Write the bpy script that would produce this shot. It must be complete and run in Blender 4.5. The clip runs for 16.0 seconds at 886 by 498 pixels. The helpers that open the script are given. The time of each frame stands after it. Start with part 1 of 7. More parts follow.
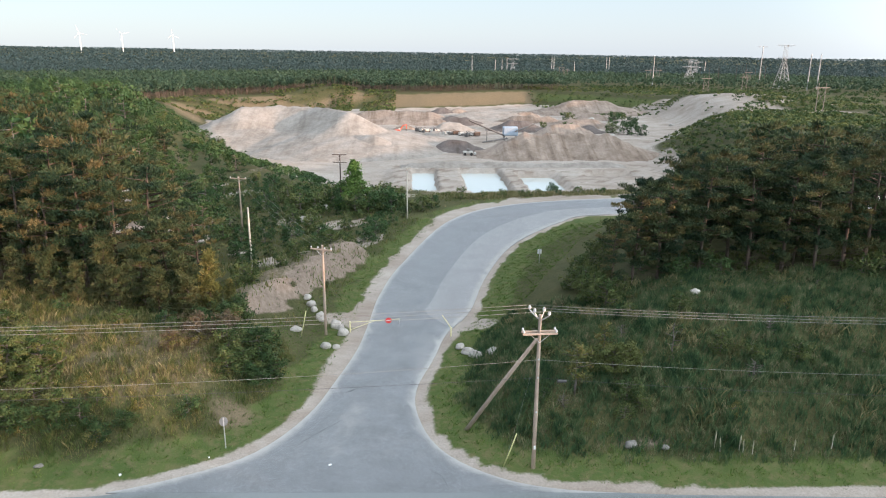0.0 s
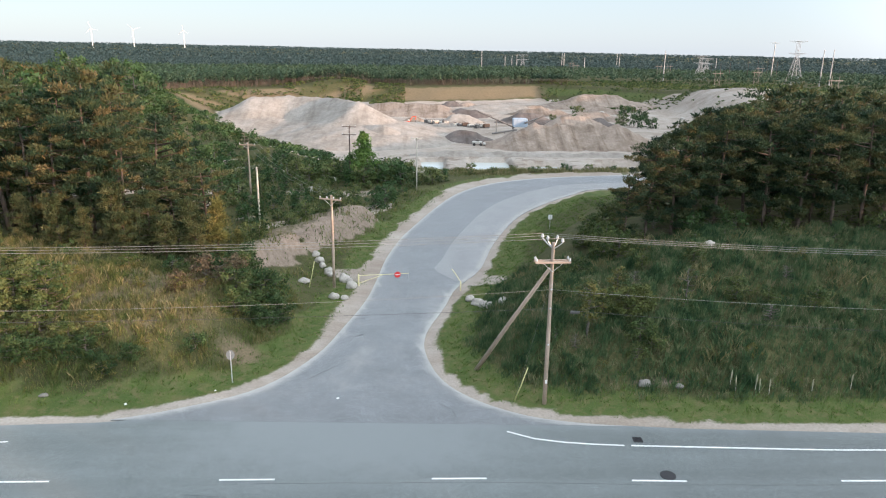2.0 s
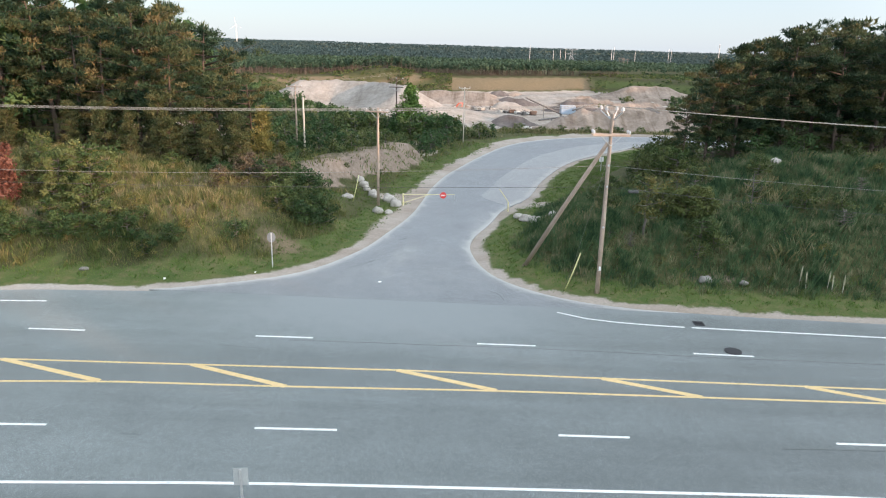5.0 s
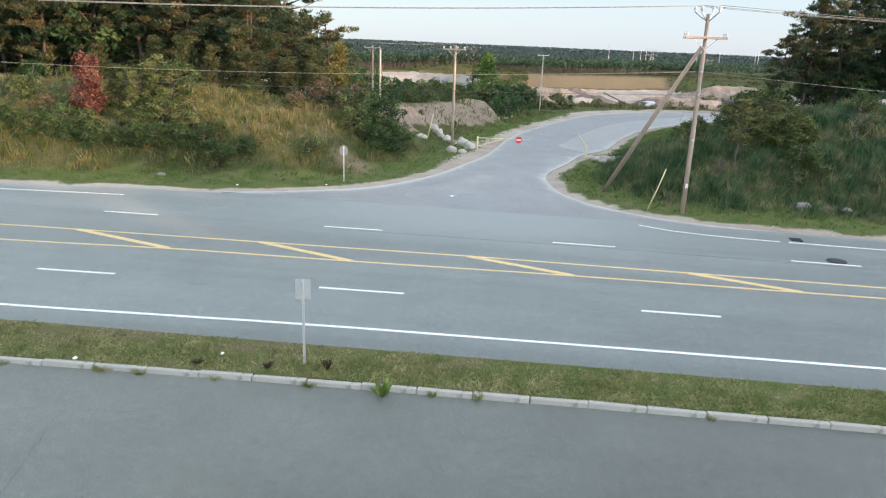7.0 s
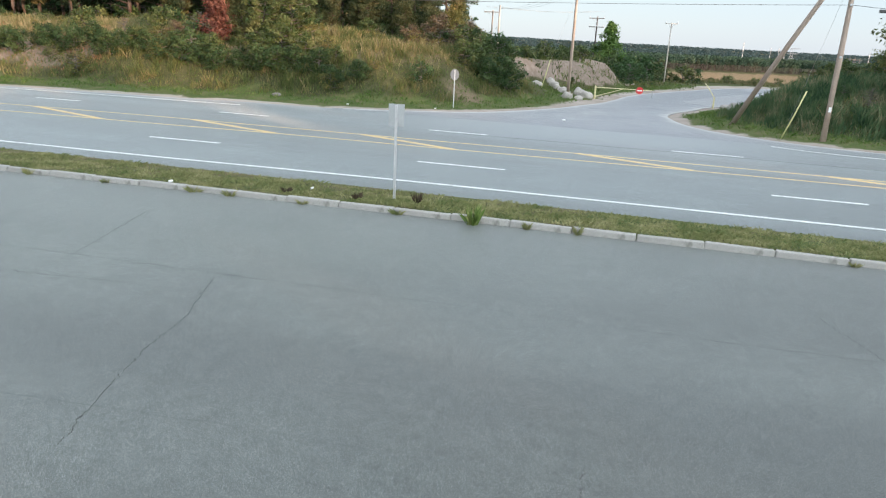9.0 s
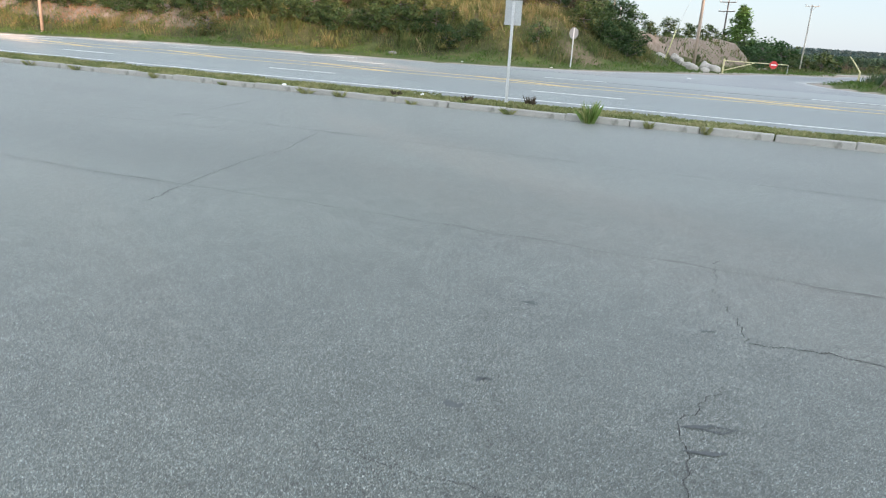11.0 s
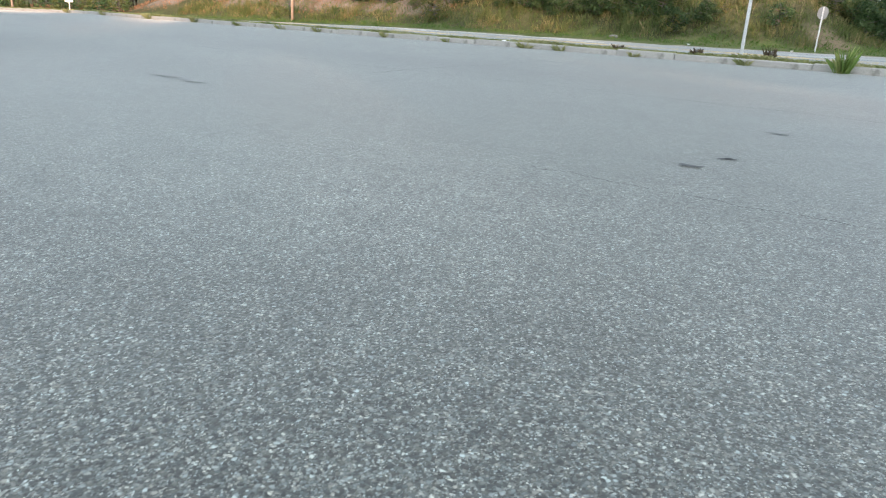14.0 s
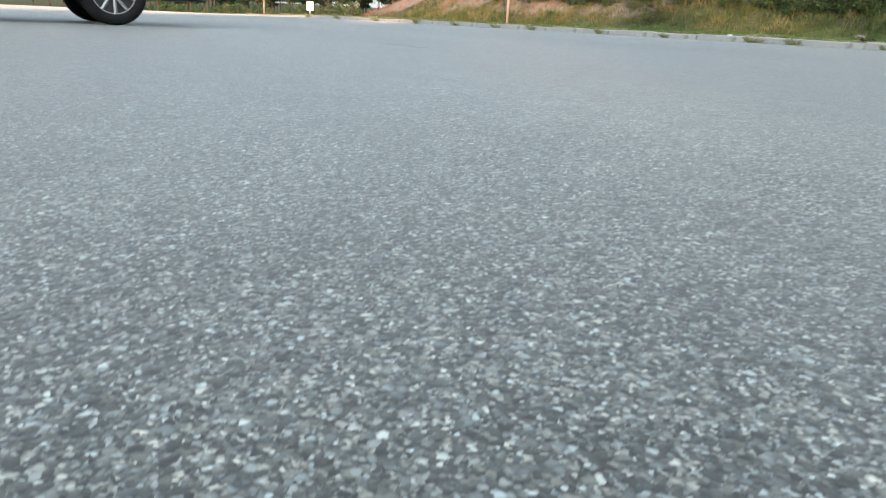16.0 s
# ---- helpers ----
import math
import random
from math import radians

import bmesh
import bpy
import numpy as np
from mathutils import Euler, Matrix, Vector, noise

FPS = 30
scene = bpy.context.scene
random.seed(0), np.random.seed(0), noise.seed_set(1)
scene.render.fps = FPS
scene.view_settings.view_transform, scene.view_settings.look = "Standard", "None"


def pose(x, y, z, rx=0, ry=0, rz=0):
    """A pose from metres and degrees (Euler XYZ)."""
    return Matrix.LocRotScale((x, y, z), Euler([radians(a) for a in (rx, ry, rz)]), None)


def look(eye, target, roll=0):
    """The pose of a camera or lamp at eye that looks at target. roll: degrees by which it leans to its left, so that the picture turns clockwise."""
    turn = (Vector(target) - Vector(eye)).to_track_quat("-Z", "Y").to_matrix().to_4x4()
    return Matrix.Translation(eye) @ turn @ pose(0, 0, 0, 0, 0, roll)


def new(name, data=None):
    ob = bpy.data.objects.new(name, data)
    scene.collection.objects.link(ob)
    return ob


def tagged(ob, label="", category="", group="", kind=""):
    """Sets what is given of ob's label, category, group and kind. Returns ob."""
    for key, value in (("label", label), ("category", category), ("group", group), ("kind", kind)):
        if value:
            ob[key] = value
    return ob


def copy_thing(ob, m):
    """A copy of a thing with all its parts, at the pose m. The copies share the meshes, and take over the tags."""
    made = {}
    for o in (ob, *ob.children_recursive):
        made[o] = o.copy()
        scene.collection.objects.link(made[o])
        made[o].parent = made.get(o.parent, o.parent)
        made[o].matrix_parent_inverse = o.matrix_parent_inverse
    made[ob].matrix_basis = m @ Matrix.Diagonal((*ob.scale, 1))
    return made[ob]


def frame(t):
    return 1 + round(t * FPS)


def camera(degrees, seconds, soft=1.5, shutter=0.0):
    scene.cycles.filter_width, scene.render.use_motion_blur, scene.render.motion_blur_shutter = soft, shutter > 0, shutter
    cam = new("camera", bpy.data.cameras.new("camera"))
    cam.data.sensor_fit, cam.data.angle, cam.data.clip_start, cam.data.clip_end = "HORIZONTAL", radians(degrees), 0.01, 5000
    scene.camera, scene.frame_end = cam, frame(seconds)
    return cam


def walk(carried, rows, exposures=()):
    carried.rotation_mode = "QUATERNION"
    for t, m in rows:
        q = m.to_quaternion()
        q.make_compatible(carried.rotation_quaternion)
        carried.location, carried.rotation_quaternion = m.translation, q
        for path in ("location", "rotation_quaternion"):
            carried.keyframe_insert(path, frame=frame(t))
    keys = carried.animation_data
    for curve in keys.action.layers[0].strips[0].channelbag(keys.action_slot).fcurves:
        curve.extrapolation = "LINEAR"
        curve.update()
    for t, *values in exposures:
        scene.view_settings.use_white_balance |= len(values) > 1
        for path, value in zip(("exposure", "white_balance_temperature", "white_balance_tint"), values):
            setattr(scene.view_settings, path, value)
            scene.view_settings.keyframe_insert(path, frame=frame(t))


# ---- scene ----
cam = camera(65.2, 16.0, soft=1.1, shutter=0.25)


PATH = [
    (0, (0.187, -31.95, 26.557), (0.266, -30.027, 26.011), 0.4),
    (0.5, (0.179, -32.113, 25.761), (0.257, -30.191, 25.215), 0.4),
    (1, (0.074, -32.247, 24.59), (0.151, -30.325, 24.041), 0.5),
    (1.5, (0.038, -32.339, 23.362), (0.108, -30.418, 22.81), 0.5),
    (2, (0.015, -32.353, 22.094), (0.071, -30.432, 21.543), 0.7),
    (2.5, (-0.023, -32.318, 20.856), (0.017, -30.397, 20.303), 0.8),
    (3, (-0.036, -32.345, 19.586), (-0.011, -30.424, 19.03), 0.9),
    (3.5, (-0.187, -32.4, 18.259), (-0.176, -30.479, 17.702), 1.0),
    (4, (-0.207, -32.426, 16.921), (-0.219, -30.506, 16.362), 1.2),
    (4.2, (-0.2, -32.45, 16.571), (-0.222, -30.532, 16.005), 1.2),
    (6.3, (-0.282, -32.298, 10.508), (-0.454, -30.382, 9.961), 1.8),
    (6.5, (-0.279, -32.38, 10.167), (-0.474, -30.469, 9.61), 1.9),
    (7, (-0.32, -32.421, 8.835), (-0.582, -30.519, 8.274), 2.0),
    (7.5, (-0.276, -32.409, 7.551), (-0.607, -30.52, 6.986), 2.2),
    (8, (-0.138, -32.325, 6.41), (-0.551, -30.453, 5.84), 2.4),
    (8.5, (0.027, -32.21, 5.322), (-0.465, -30.359, 4.748), 2.6),
    (9, (0.178, -32.179, 4.288), (-0.39, -30.352, 3.708), 2.7),
    (9.2, (0.213, -32.174, 4.052), (-0.382, -30.358, 3.463), 2.5),
    (11.3, (0.244, -32.046, 1.549), (-0.646, -30.359, 0.949), 3.4),
    (11.5, (0.236, -32.046, 1.42), (-0.684, -30.375, 0.817), 3.4),
    (12, (0.223, -32.041, 1.147), (-0.778, -30.419, 0.541), 3.4),
    (12.5, (0.217, -32.038, 0.922), (-0.857, -30.465, 0.312), 3.3),
    (13, (0.213, -32.044, 0.75), (-0.935, -30.525, 0.138), 3.3),
    (13.5, (0.228, -32.085, 0.624), (-1.001, -30.633, 0.007), 3.3),
    (14, (0.246, -32.128, 0.54), (-1.062, -30.748, -0.08), 3.2),
    (14.5, (0.253, -32.156, 0.489), (-1.134, -30.856, -0.132), 3.2),
    (15, (0.259, -32.174, 0.466), (-1.22, -30.98, -0.158), 3.1),
    (15.5, (0.265, -32.188, 0.353), (-1.304, -31.118, -0.274), 3.0),
    (16, (0.269, -32.2, 0.228), (-1.38, -31.259, -0.401), 2.6),
]
EXPOSURE, KELVIN, TINT = 3.0, 6250, 10
walk(cam, [(t, look(eye, target, roll)) for t, eye, target, roll in PATH], [(0.0, EXPOSURE, KELVIN, TINT), (16.0, EXPOSURE, KELVIN, TINT)])

# ---- light: low evening sun behind the camera, open sky ----
SUN_AZ = (0.87, -0.49)
SUN_EL = radians(7.5)
world = bpy.data.worlds.new("world")
scene.world = world
world.use_nodes = True
wn = world.node_tree
sky = wn.nodes.new("ShaderNodeTexSky")
sky.sky_type = "NISHITA"
sky.sun_disc = False
sky.sun_elevation = SUN_EL
sky.sun_rotation = math.atan2(SUN_AZ[0], SUN_AZ[1])
sky.air_density, sky.dust_density, sky.ozone_density = 1.0, 0.6, 2.0
veil = wn.nodes.new("ShaderNodeMix")
veil.data_type = "RGBA"
veil.inputs[0].default_value = 0.94
# thin high cloud, bright round the low sun and paler away from it
toward = wn.nodes.new("ShaderNodeVectorMath")
toward.operation = "DOT_PRODUCT"
toward.inputs[1].default_value = (SUN_AZ[0], SUN_AZ[1], math.tan(SUN_EL) + 0.25)
wn.links.new(wn.nodes.new("ShaderNodeTexCoord").outputs["Generated"], toward.inputs[0])
glow_range = wn.nodes.new("ShaderNodeMapRange")
glow_range.interpolation_type = "SMOOTHSTEP"
glow_range.inputs["From Min"].default_value, glow_range.inputs["From Max"].default_value = -0.1, 1.0
wn.links.new(toward.outputs["Value"], glow_range.inputs["Value"])
cloud = wn.nodes.new("ShaderNodeMix")
cloud.data_type = "RGBA"
cloud.inputs[6].default_value = (0.55, 0.615, 0.695, 1)
cloud.inputs[7].default_value = (2.55, 2.65, 2.65, 1)
wn.links.new(glow_range.outputs[0], cloud.inputs[0])
wn.links.new(cloud.outputs[2], veil.inputs[7])
wn.links.new(sky.outputs[0], veil.inputs[6])
wn.links.new(veil.outputs[2], wn.nodes["Background"].inputs[0])
wn.nodes["Background"].inputs[1].default_value = 0.15
lamp = bpy.data.lights.new("sun", "SUN")
lamp.energy, lamp.angle, lamp.color = 1.0, radians(0.8), (1.0, 0.60, 0.37)
sun = new("sun", lamp)
sun.matrix_world = look((SUN_AZ[0] * 50, SUN_AZ[1] * 50, 50 * math.tan(SUN_EL)), (0, 0, 0))

rng = np.random.default_rng(7)


# ---- small helpers ----
def S(a, b, x):
    t = np.clip((np.asarray(x, float) - a) / (b - a), 0, 1)
    return t * t * (3 - 2 * t)


def wave(x, y, scale, seed=0.0):
    """Smooth uneven values from about -1 to 1."""
    a, b = np.asarray(x, float) / scale + seed, np.asarray(y, float) / scale - seed * 0.7
    return (np.sin(a * 2.1 + 1.3 * np.sin(b * 1.7)) + np.sin(b * 2.7 + 1.1 * np.sin(a * 2.3 + 1)) + np.sin(a * 4.7 - b * 3.9)) / 3


def poly_dist(x, y, pts, closed=False):
    best = np.full(np.shape(x), 1e9)
    last = len(pts) if closed else len(pts) - 1
    for i in range(last):
        (ax, ay), (bx, by) = pts[i], pts[(i + 1) % len(pts)]
        dx, dy = bx - ax, by - ay
        t = np.clip(((x - ax) * dx + (y - ay) * dy) / (dx * dx + dy * dy), 0, 1)
        best = np.minimum(best, np.hypot(x - ax - t * dx, y - ay - t * dy))
    return best


def inside(x, y, pts):
    c = np.zeros(np.shape(x), bool)
    for i in range(len(pts)):
        (ax, ay), (bx, by) = pts[i - 1], pts[i]
        if ay != by:
            c ^= ((ay > y) != (by > y)) & (x < (bx - ax) * (y - ay) / (by - ay) + ax)
    return c


def mesh_np(name, verts, faces, mats, smooth=False, index=None):
    verts, faces = np.asarray(verts, np.float32), np.asarray(faces, np.int32)
    me = bpy.data.meshes.new(name)
    n, k = faces.shape
    me.vertices.add(len(verts))
    me.vertices.foreach_set("co", verts.ravel())
    me.loops.add(n * k)
    me.loops.foreach_set("vertex_index", faces.ravel())
    me.polygons.add(n)
    me.polygons.foreach_set("loop_start", np.arange(0, n * k, k, dtype=np.int32))
    for m in mats if isinstance(mats, (list, tuple)) else [mats]:
        me.materials.append(m)
    if index is not None:
        me.polygons.foreach_set("material_index", np.asarray(index, np.int32))
    me.polygons.foreach_set("use_smooth", np.full(n, smooth))
    me.update(calc_edges=True)
    return me


def bm_mesh(name, bm, material, smooth=False):
    me = bpy.data.meshes.new(name)
    bmesh.ops.recalc_face_normals(bm, faces=bm.faces)
    bm.to_mesh(me)
    bm.free()
    me.materials.append(material)
    if smooth:
        me.polygons.foreach_set("use_smooth", np.full(len(me.polygons), True))
    return me


def part(name, bm, material, parent, label="", smooth=False, m=None):
    """One mesh as a part of a thing, or of a part."""
    ob = new(name, bm if isinstance(bm, bpy.types.Mesh) else bm_mesh(name, bm, material, smooth))
    ob.parent = parent
    if m is not None:
        ob.matrix_basis = m
    return tagged(ob, label)


def thing(name, x, y, z, label, category, group="", rz=0.0, kind=""):
    ob = new(name)
    ob.empty_display_size = 0.2
    ob.matrix_basis = pose(x, y, z, 0, 0, rz)
    return tagged(ob, label, category, group, kind)


def solid(name, me, label, category, group="", kind="", m=None):
    ob = new(name, me)
    if m is not None:
        ob.matrix_basis = m
    return tagged(ob, label, category, group, kind)


def add_box(bm, x0, x1, y0, y1, z0, z1, bevel=0.0, m=None):
    made = bmesh.ops.create_cube(bm, size=1)["verts"]
    for v in made:
        v.co = Vector(((x0 + x1) / 2 + v.co.x * (x1 - x0), (y0 + y1) / 2 + v.co.y * (y1 - y0), (z0 + z1) / 2 + v.co.z * (z1 - z0)))
        if m is not None:
            v.co = m @ v.co
    if bevel:
        edges = {e for v in made for e in v.link_edges}
        bmesh.ops.bevel(bm, geom=list(edges), offset=bevel, segments=1, affect="EDGES")
    return bm


def add_rod(bm, a, b, r0, r1=None, sides=8):
    """A tapered rod from a to b."""
    a, b = Vector(a), Vector(b)
    r1 = r0 if r1 is None else r1
    turn = (b - a).to_track_quat("Z", "Y").to_matrix()
    rings = []
    for p, r in ((a, r0), (b, r1)):
        rings.append([bm.verts.new(p + turn @ Vector((r * math.cos(2 * math.pi * i / sides), r * math.sin(2 * math.pi * i / sides), 0))) for i in range(sides)])
    for i in range(sides):
        j = (i + 1) % sides
        bm.faces.new((rings[0][i], rings[0][j], rings[1][j], rings[1][i]))
    bm.faces.new(rings[0][::-1])
    bm.faces.new(rings[1])
    return bm


def add_path(bm, pts, radii, sides=6):
    """A tube along points."""
    rings = []
    for i, p in enumerate(pts):
        p = Vector(p)
        d = Vector(pts[min(i + 1, len(pts) - 1)]) - Vector(pts[max(i - 1, 0)])
        turn = d.to_track_quat("Z", "Y").to_matrix()
        r = radii[i] if isinstance(radii, (list, tuple)) else radii
        rings.append([bm.verts.new(p + turn @ Vector((r * math.cos(2 * math.pi * k / sides), r * math.sin(2 * math.pi * k / sides), 0))) for k in range(sides)])
    for a, b in zip(rings, rings[1:]):
        for k in range(sides):
            j = (k + 1) % sides
            bm.faces.new((a[k], a[j], b[j], b[k]))
    bm.faces.new(rings[0][::-1])
    bm.faces.new(rings[-1])
    return bm


# ---- materials ----
def nodes_of(name):
    m = bpy.data.materials.new(name)
    m.use_nodes = True
    t = m.node_tree
    return m, t, t.nodes["Principled BSDF"]


def node(t, kind, links=(), **values):
    n = t.nodes.new(kind)
    for key, value in values.items():
        if key == "op":
            n.operation = value
        elif key == "blend":
            n.blend_type = value
        elif key == "data":
            n.data_type = value
        elif key == "feature":
            n.feature = value
    return n


def noise_tex(t, coord, scale, detail=4.0, rough=0.6, stretch=None):
    n = t.nodes.new("ShaderNodeTexNoise")
    n.inputs["Scale"].default_value, n.inputs["Detail"].default_value, n.inputs["Roughness"].default_value = scale, detail, rough
    if stretch:
        mp = t.nodes.new("ShaderNodeMapping")
        mp.inputs["Scale"].default_value = stretch
        t.links.new(coord, mp.inputs["Vector"])
        coord = mp.outputs[0]
    t.links.new(coord, n.inputs["Vector"])
    return n.outputs["Fac"]


def ramp(t, fac, stops):
    r = t.nodes.new("ShaderNodeValToRGB")
    e = r.color_ramp.elements
    while len(e) < len(stops):
        e.new(0.5)
    for el, (p, c) in zip(e, stops):
        el.position, el.color = p, (*c, 1) if len(c) == 3 else c
    t.links.new(fac, r.inputs[0])
    return r.outputs[0]


def mix(t, fac, a, b, blend="MIX"):
    n = t.nodes.new("ShaderNodeMix")
    n.data_type, n.blend_type = "RGBA", blend
    for sock, val in ((n.inputs[0], fac), (n.inputs[6], a), (n.inputs[7], b)):
        if isinstance(val, (int, float)):
            sock.default_value = val
        elif isinstance(val, tuple):
            sock.default_value = (*val, 1)
        else:
            t.links.new(val, sock)
    return n.outputs[2]


def bumped(t, bsdf, height, strength, distance):
    b = t.nodes.new("ShaderNodeBump")
    b.inputs["Strength"].default_value, b.inputs["Distance"].default_value = strength, distance
    t.links.new(height, b.inputs["Height"])
    t.links.new(b.outputs[0], bsdf.inputs["Normal"])


def place(t):
    return t.nodes.new("ShaderNodeNewGeometry").outputs["Position"]


def local(t):
    return t.nodes.new("ShaderNodeTexCoord").outputs["Object"]


def plain(name, c0, c1, scale=3.0, rough=0.7, metal=0.0, bump=0.0, fine=40.0, spot=None):
    """A surface that wanders between two colours at two scales."""
    m, t, b = nodes_of(name)
    co = local(t)
    big, small = noise_tex(t, co, scale), noise_tex(t, co, fine, 3)
    col = ramp(t, big, [(0.3, c0), (0.7, c1)])
    col = mix(t, 0.35, col, ramp(t, small, [(0.3, tuple(v * 0.6 for v in c0)), (0.7, tuple(min(1, v * 1.3) for v in c1))]))
    if spot:
        col = mix(t, ramp(t, noise_tex(t, co, scale * 2.3), [(0.58, (0, 0, 0)), (0.7, (1, 1, 1))]), col, spot)
    t.links.new(col, b.inputs["Base Color"])
    b.inputs["Roughness"].default_value, b.inputs["Metallic"].default_value = rough, metal
    if bump:
        bumped(t, b, small, 0.6, bump)
    return m


def leafy(name, stops, rough=0.6, glow=0.25, per_object=0.5, patch=0.0, toned=False):
    """Leaves: each one and each plant takes its own shade; light shines through a little."""
    m, t, b = nodes_of(name)
    g = t.nodes.new("ShaderNodeNewGeometry")
    o = t.nodes.new("ShaderNodeObjectInfo")
    mx = t.nodes.new("ShaderNodeMix")
    mx.inputs[0].default_value = per_object
    t.links.new(g.outputs["Random Per Island"], mx.inputs[2])
    t.links.new(o.outputs["Random"], mx.inputs[3])
    fac = mx.outputs[0]
    if toned:
        at = t.nodes.new("ShaderNodeAttribute")
        at.attribute_name = "tone"
        m3 = t.nodes.new("ShaderNodeMix")
        m3.inputs[0].default_value = 0.6
        t.links.new(fac, m3.inputs[2])
        t.links.new(at.outputs["Fac"], m3.inputs[3])
        fac = m3.outputs[0]
    if patch:
        spots = ramp(t, noise_tex(t, place(t), patch * 2.2, 5, 0.65), [(0.38, (0, 0, 0)), (0.62, (1, 1, 1))])
        m2 = t.nodes.new("ShaderNodeMix")
        m2.inputs[0].default_value = 0.62
        t.links.new(fac, m2.inputs[2])
        t.links.new(spots, m2.inputs[3])
        fac = m2.outputs[0]
    col = ramp(t, fac, stops)
    t.links.new(col, b.inputs["Base Color"])
    b.inputs["Roughness"].default_value = rough
    b.inputs["Specular IOR Level"].default_value = 0.25
    tr = t.nodes.new("ShaderNodeBsdfTranslucent")
    t.links.new(col, tr.inputs[0])
    ms = t.nodes.new("ShaderNodeMixShader")
    ms.inputs[0].default_value = glow
    t.links.new(b.outputs[0], ms.inputs[1])
    t.links.new(tr.outputs[0], ms.inputs[2])
    t.links.new(ms.outputs[0], t.nodes["Material Output"].inputs[0])
    return m


def ragged(t, fac, grain, amount, soft=0.3):
    """Breaks a soft border up into a ragged one."""
    ad = t.nodes.new("ShaderNodeMath")
    ad.operation = "MULTIPLY_ADD"
    t.links.new(grain, ad.inputs[0])
    ad.inputs[1].default_value = amount
    t.links.new(fac, ad.inputs[2])
    mr = t.nodes.new("ShaderNodeMapRange")
    mr.interpolation_type = "SMOOTHSTEP"
    mid = 0.5 + amount * 0.5
    mr.inputs["From Min"].default_value, mr.inputs["From Max"].default_value = mid - soft / 2, mid + soft / 2
    t.links.new(ad.outputs[0], mr.inputs["Value"])
    return mr.outputs[0]


def asphalt(name, dark, light, grain, band=None, dust=None, speckle=0.5, worn=0.5, gloss=0.55):
    """Old asphalt: stones of two sizes in a binder, worn bands along the lanes, dusty places."""
    m, t, b = nodes_of(name)
    co = place(t)
    mean = tuple((p + q) / 2 for p, q in zip(dark, light))
    warp = t.nodes.new("ShaderNodeTexNoise")
    warp.inputs["Scale"].default_value = grain * 0.8
    t.links.new(co, warp.inputs["Vector"])
    layers = []
    for g, k in ((grain, 1.0), (grain * 1.9, 0.8)):
        wm = t.nodes.new("ShaderNodeVectorMath")
        wm.operation = "MULTIPLY_ADD"
        t.links.new(warp.outputs["Color"], wm.inputs[0])
        wm.inputs[1].default_value = (1.3 / g, 1.3 / g, 1.3 / g)
        t.links.new(co, wm.inputs[2])
        vor = t.nodes.new("ShaderNodeTexVoronoi")
        vor.inputs["Scale"].default_value = g
        t.links.new(wm.outputs[0], vor.inputs["Vector"])
        sep = t.nodes.new("ShaderNodeSeparateColor")
        t.links.new(vor.outputs["Color"], sep.inputs[0])
        stone = ramp(t, sep.outputs[0], [(0.0, tuple(v * 0.30 for v in dark)), (0.42, tuple(v * 0.9 for v in dark)), (0.76, light), (0.92, tuple(min(1, v * 1.6) for v in light)), (1.0, tuple(min(1, v * 2.6) for v in light))])
        tint = mix(t, sep.outputs[1], (0.92, 0.99, 1.05), (1.09, 1.0, 0.92))
        stone = mix(t, 1.0, stone, tint, "MULTIPLY")
        gap = ramp(t, vor.outputs["Distance"], [(0.4, (0, 0, 0)), (0.85, (0.75, 0.75, 0.75))])
        layers.append((mix(t, gap, stone, tuple(v * 0.38 for v in dark)), vor.outputs["Distance"], sep.outputs[2]))
    pick = ramp(t, layers[0][2], [(0.42, (0, 0, 0)), (0.5, (1, 1, 1))])
    stone = mix(t, pick, layers[0][0], layers[1][0])
    col = mix(t, speckle, mean, stone)
    blot = ramp(t, noise_tex(t, co, 0.35, 5, 0.65), [(0.32, (0.80, 0.80, 0.80)), (0.68, (1.15, 1.15, 1.15))])
    col = mix(t, worn, col, mix(t, 1.0, col, blot, "MULTIPLY"))
    fine = ramp(t, noise_tex(t, co, 4.0, 4, 0.6), [(0.35, (0.9, 0.9, 0.9)), (0.65, (1.08, 1.08, 1.08))])
    col = mix(t, 1.0, col, fine, "MULTIPLY")
    if band:
        streak = ramp(t, noise_tex(t, co, 1.0, 3, 0.5, stretch=band), [(0.38, (0.82, 0.82, 0.82)), (0.62, (1.10, 1.10, 1.10))])
        col = mix(t, 0.75, col, mix(t, 1.0, col, streak, "MULTIPLY"))
    if dust:
        at = t.nodes.new("ShaderNodeAttribute")
        at.attribute_name = "dust"
        col = mix(t, ragged(t, at.outputs["Fac"], noise_tex(t, co, 0.8, 6, 0.7), 0.9, 1.0), col, dust)
    t.links.new(col, b.inputs["Base Color"])
    b.inputs["Roughness"].default_value = gloss
    b.inputs["Specular IOR Level"].default_value = 0.5
    b.inputs["Diffuse Roughness"].default_value = 1.0
    b.inputs["Sheen Weight"].default_value, b.inputs["Sheen Roughness"].default_value = 0.14, 0.4
    bumped(t, b, layers[0][1], 0.35, -0.3 / grain)
    return m


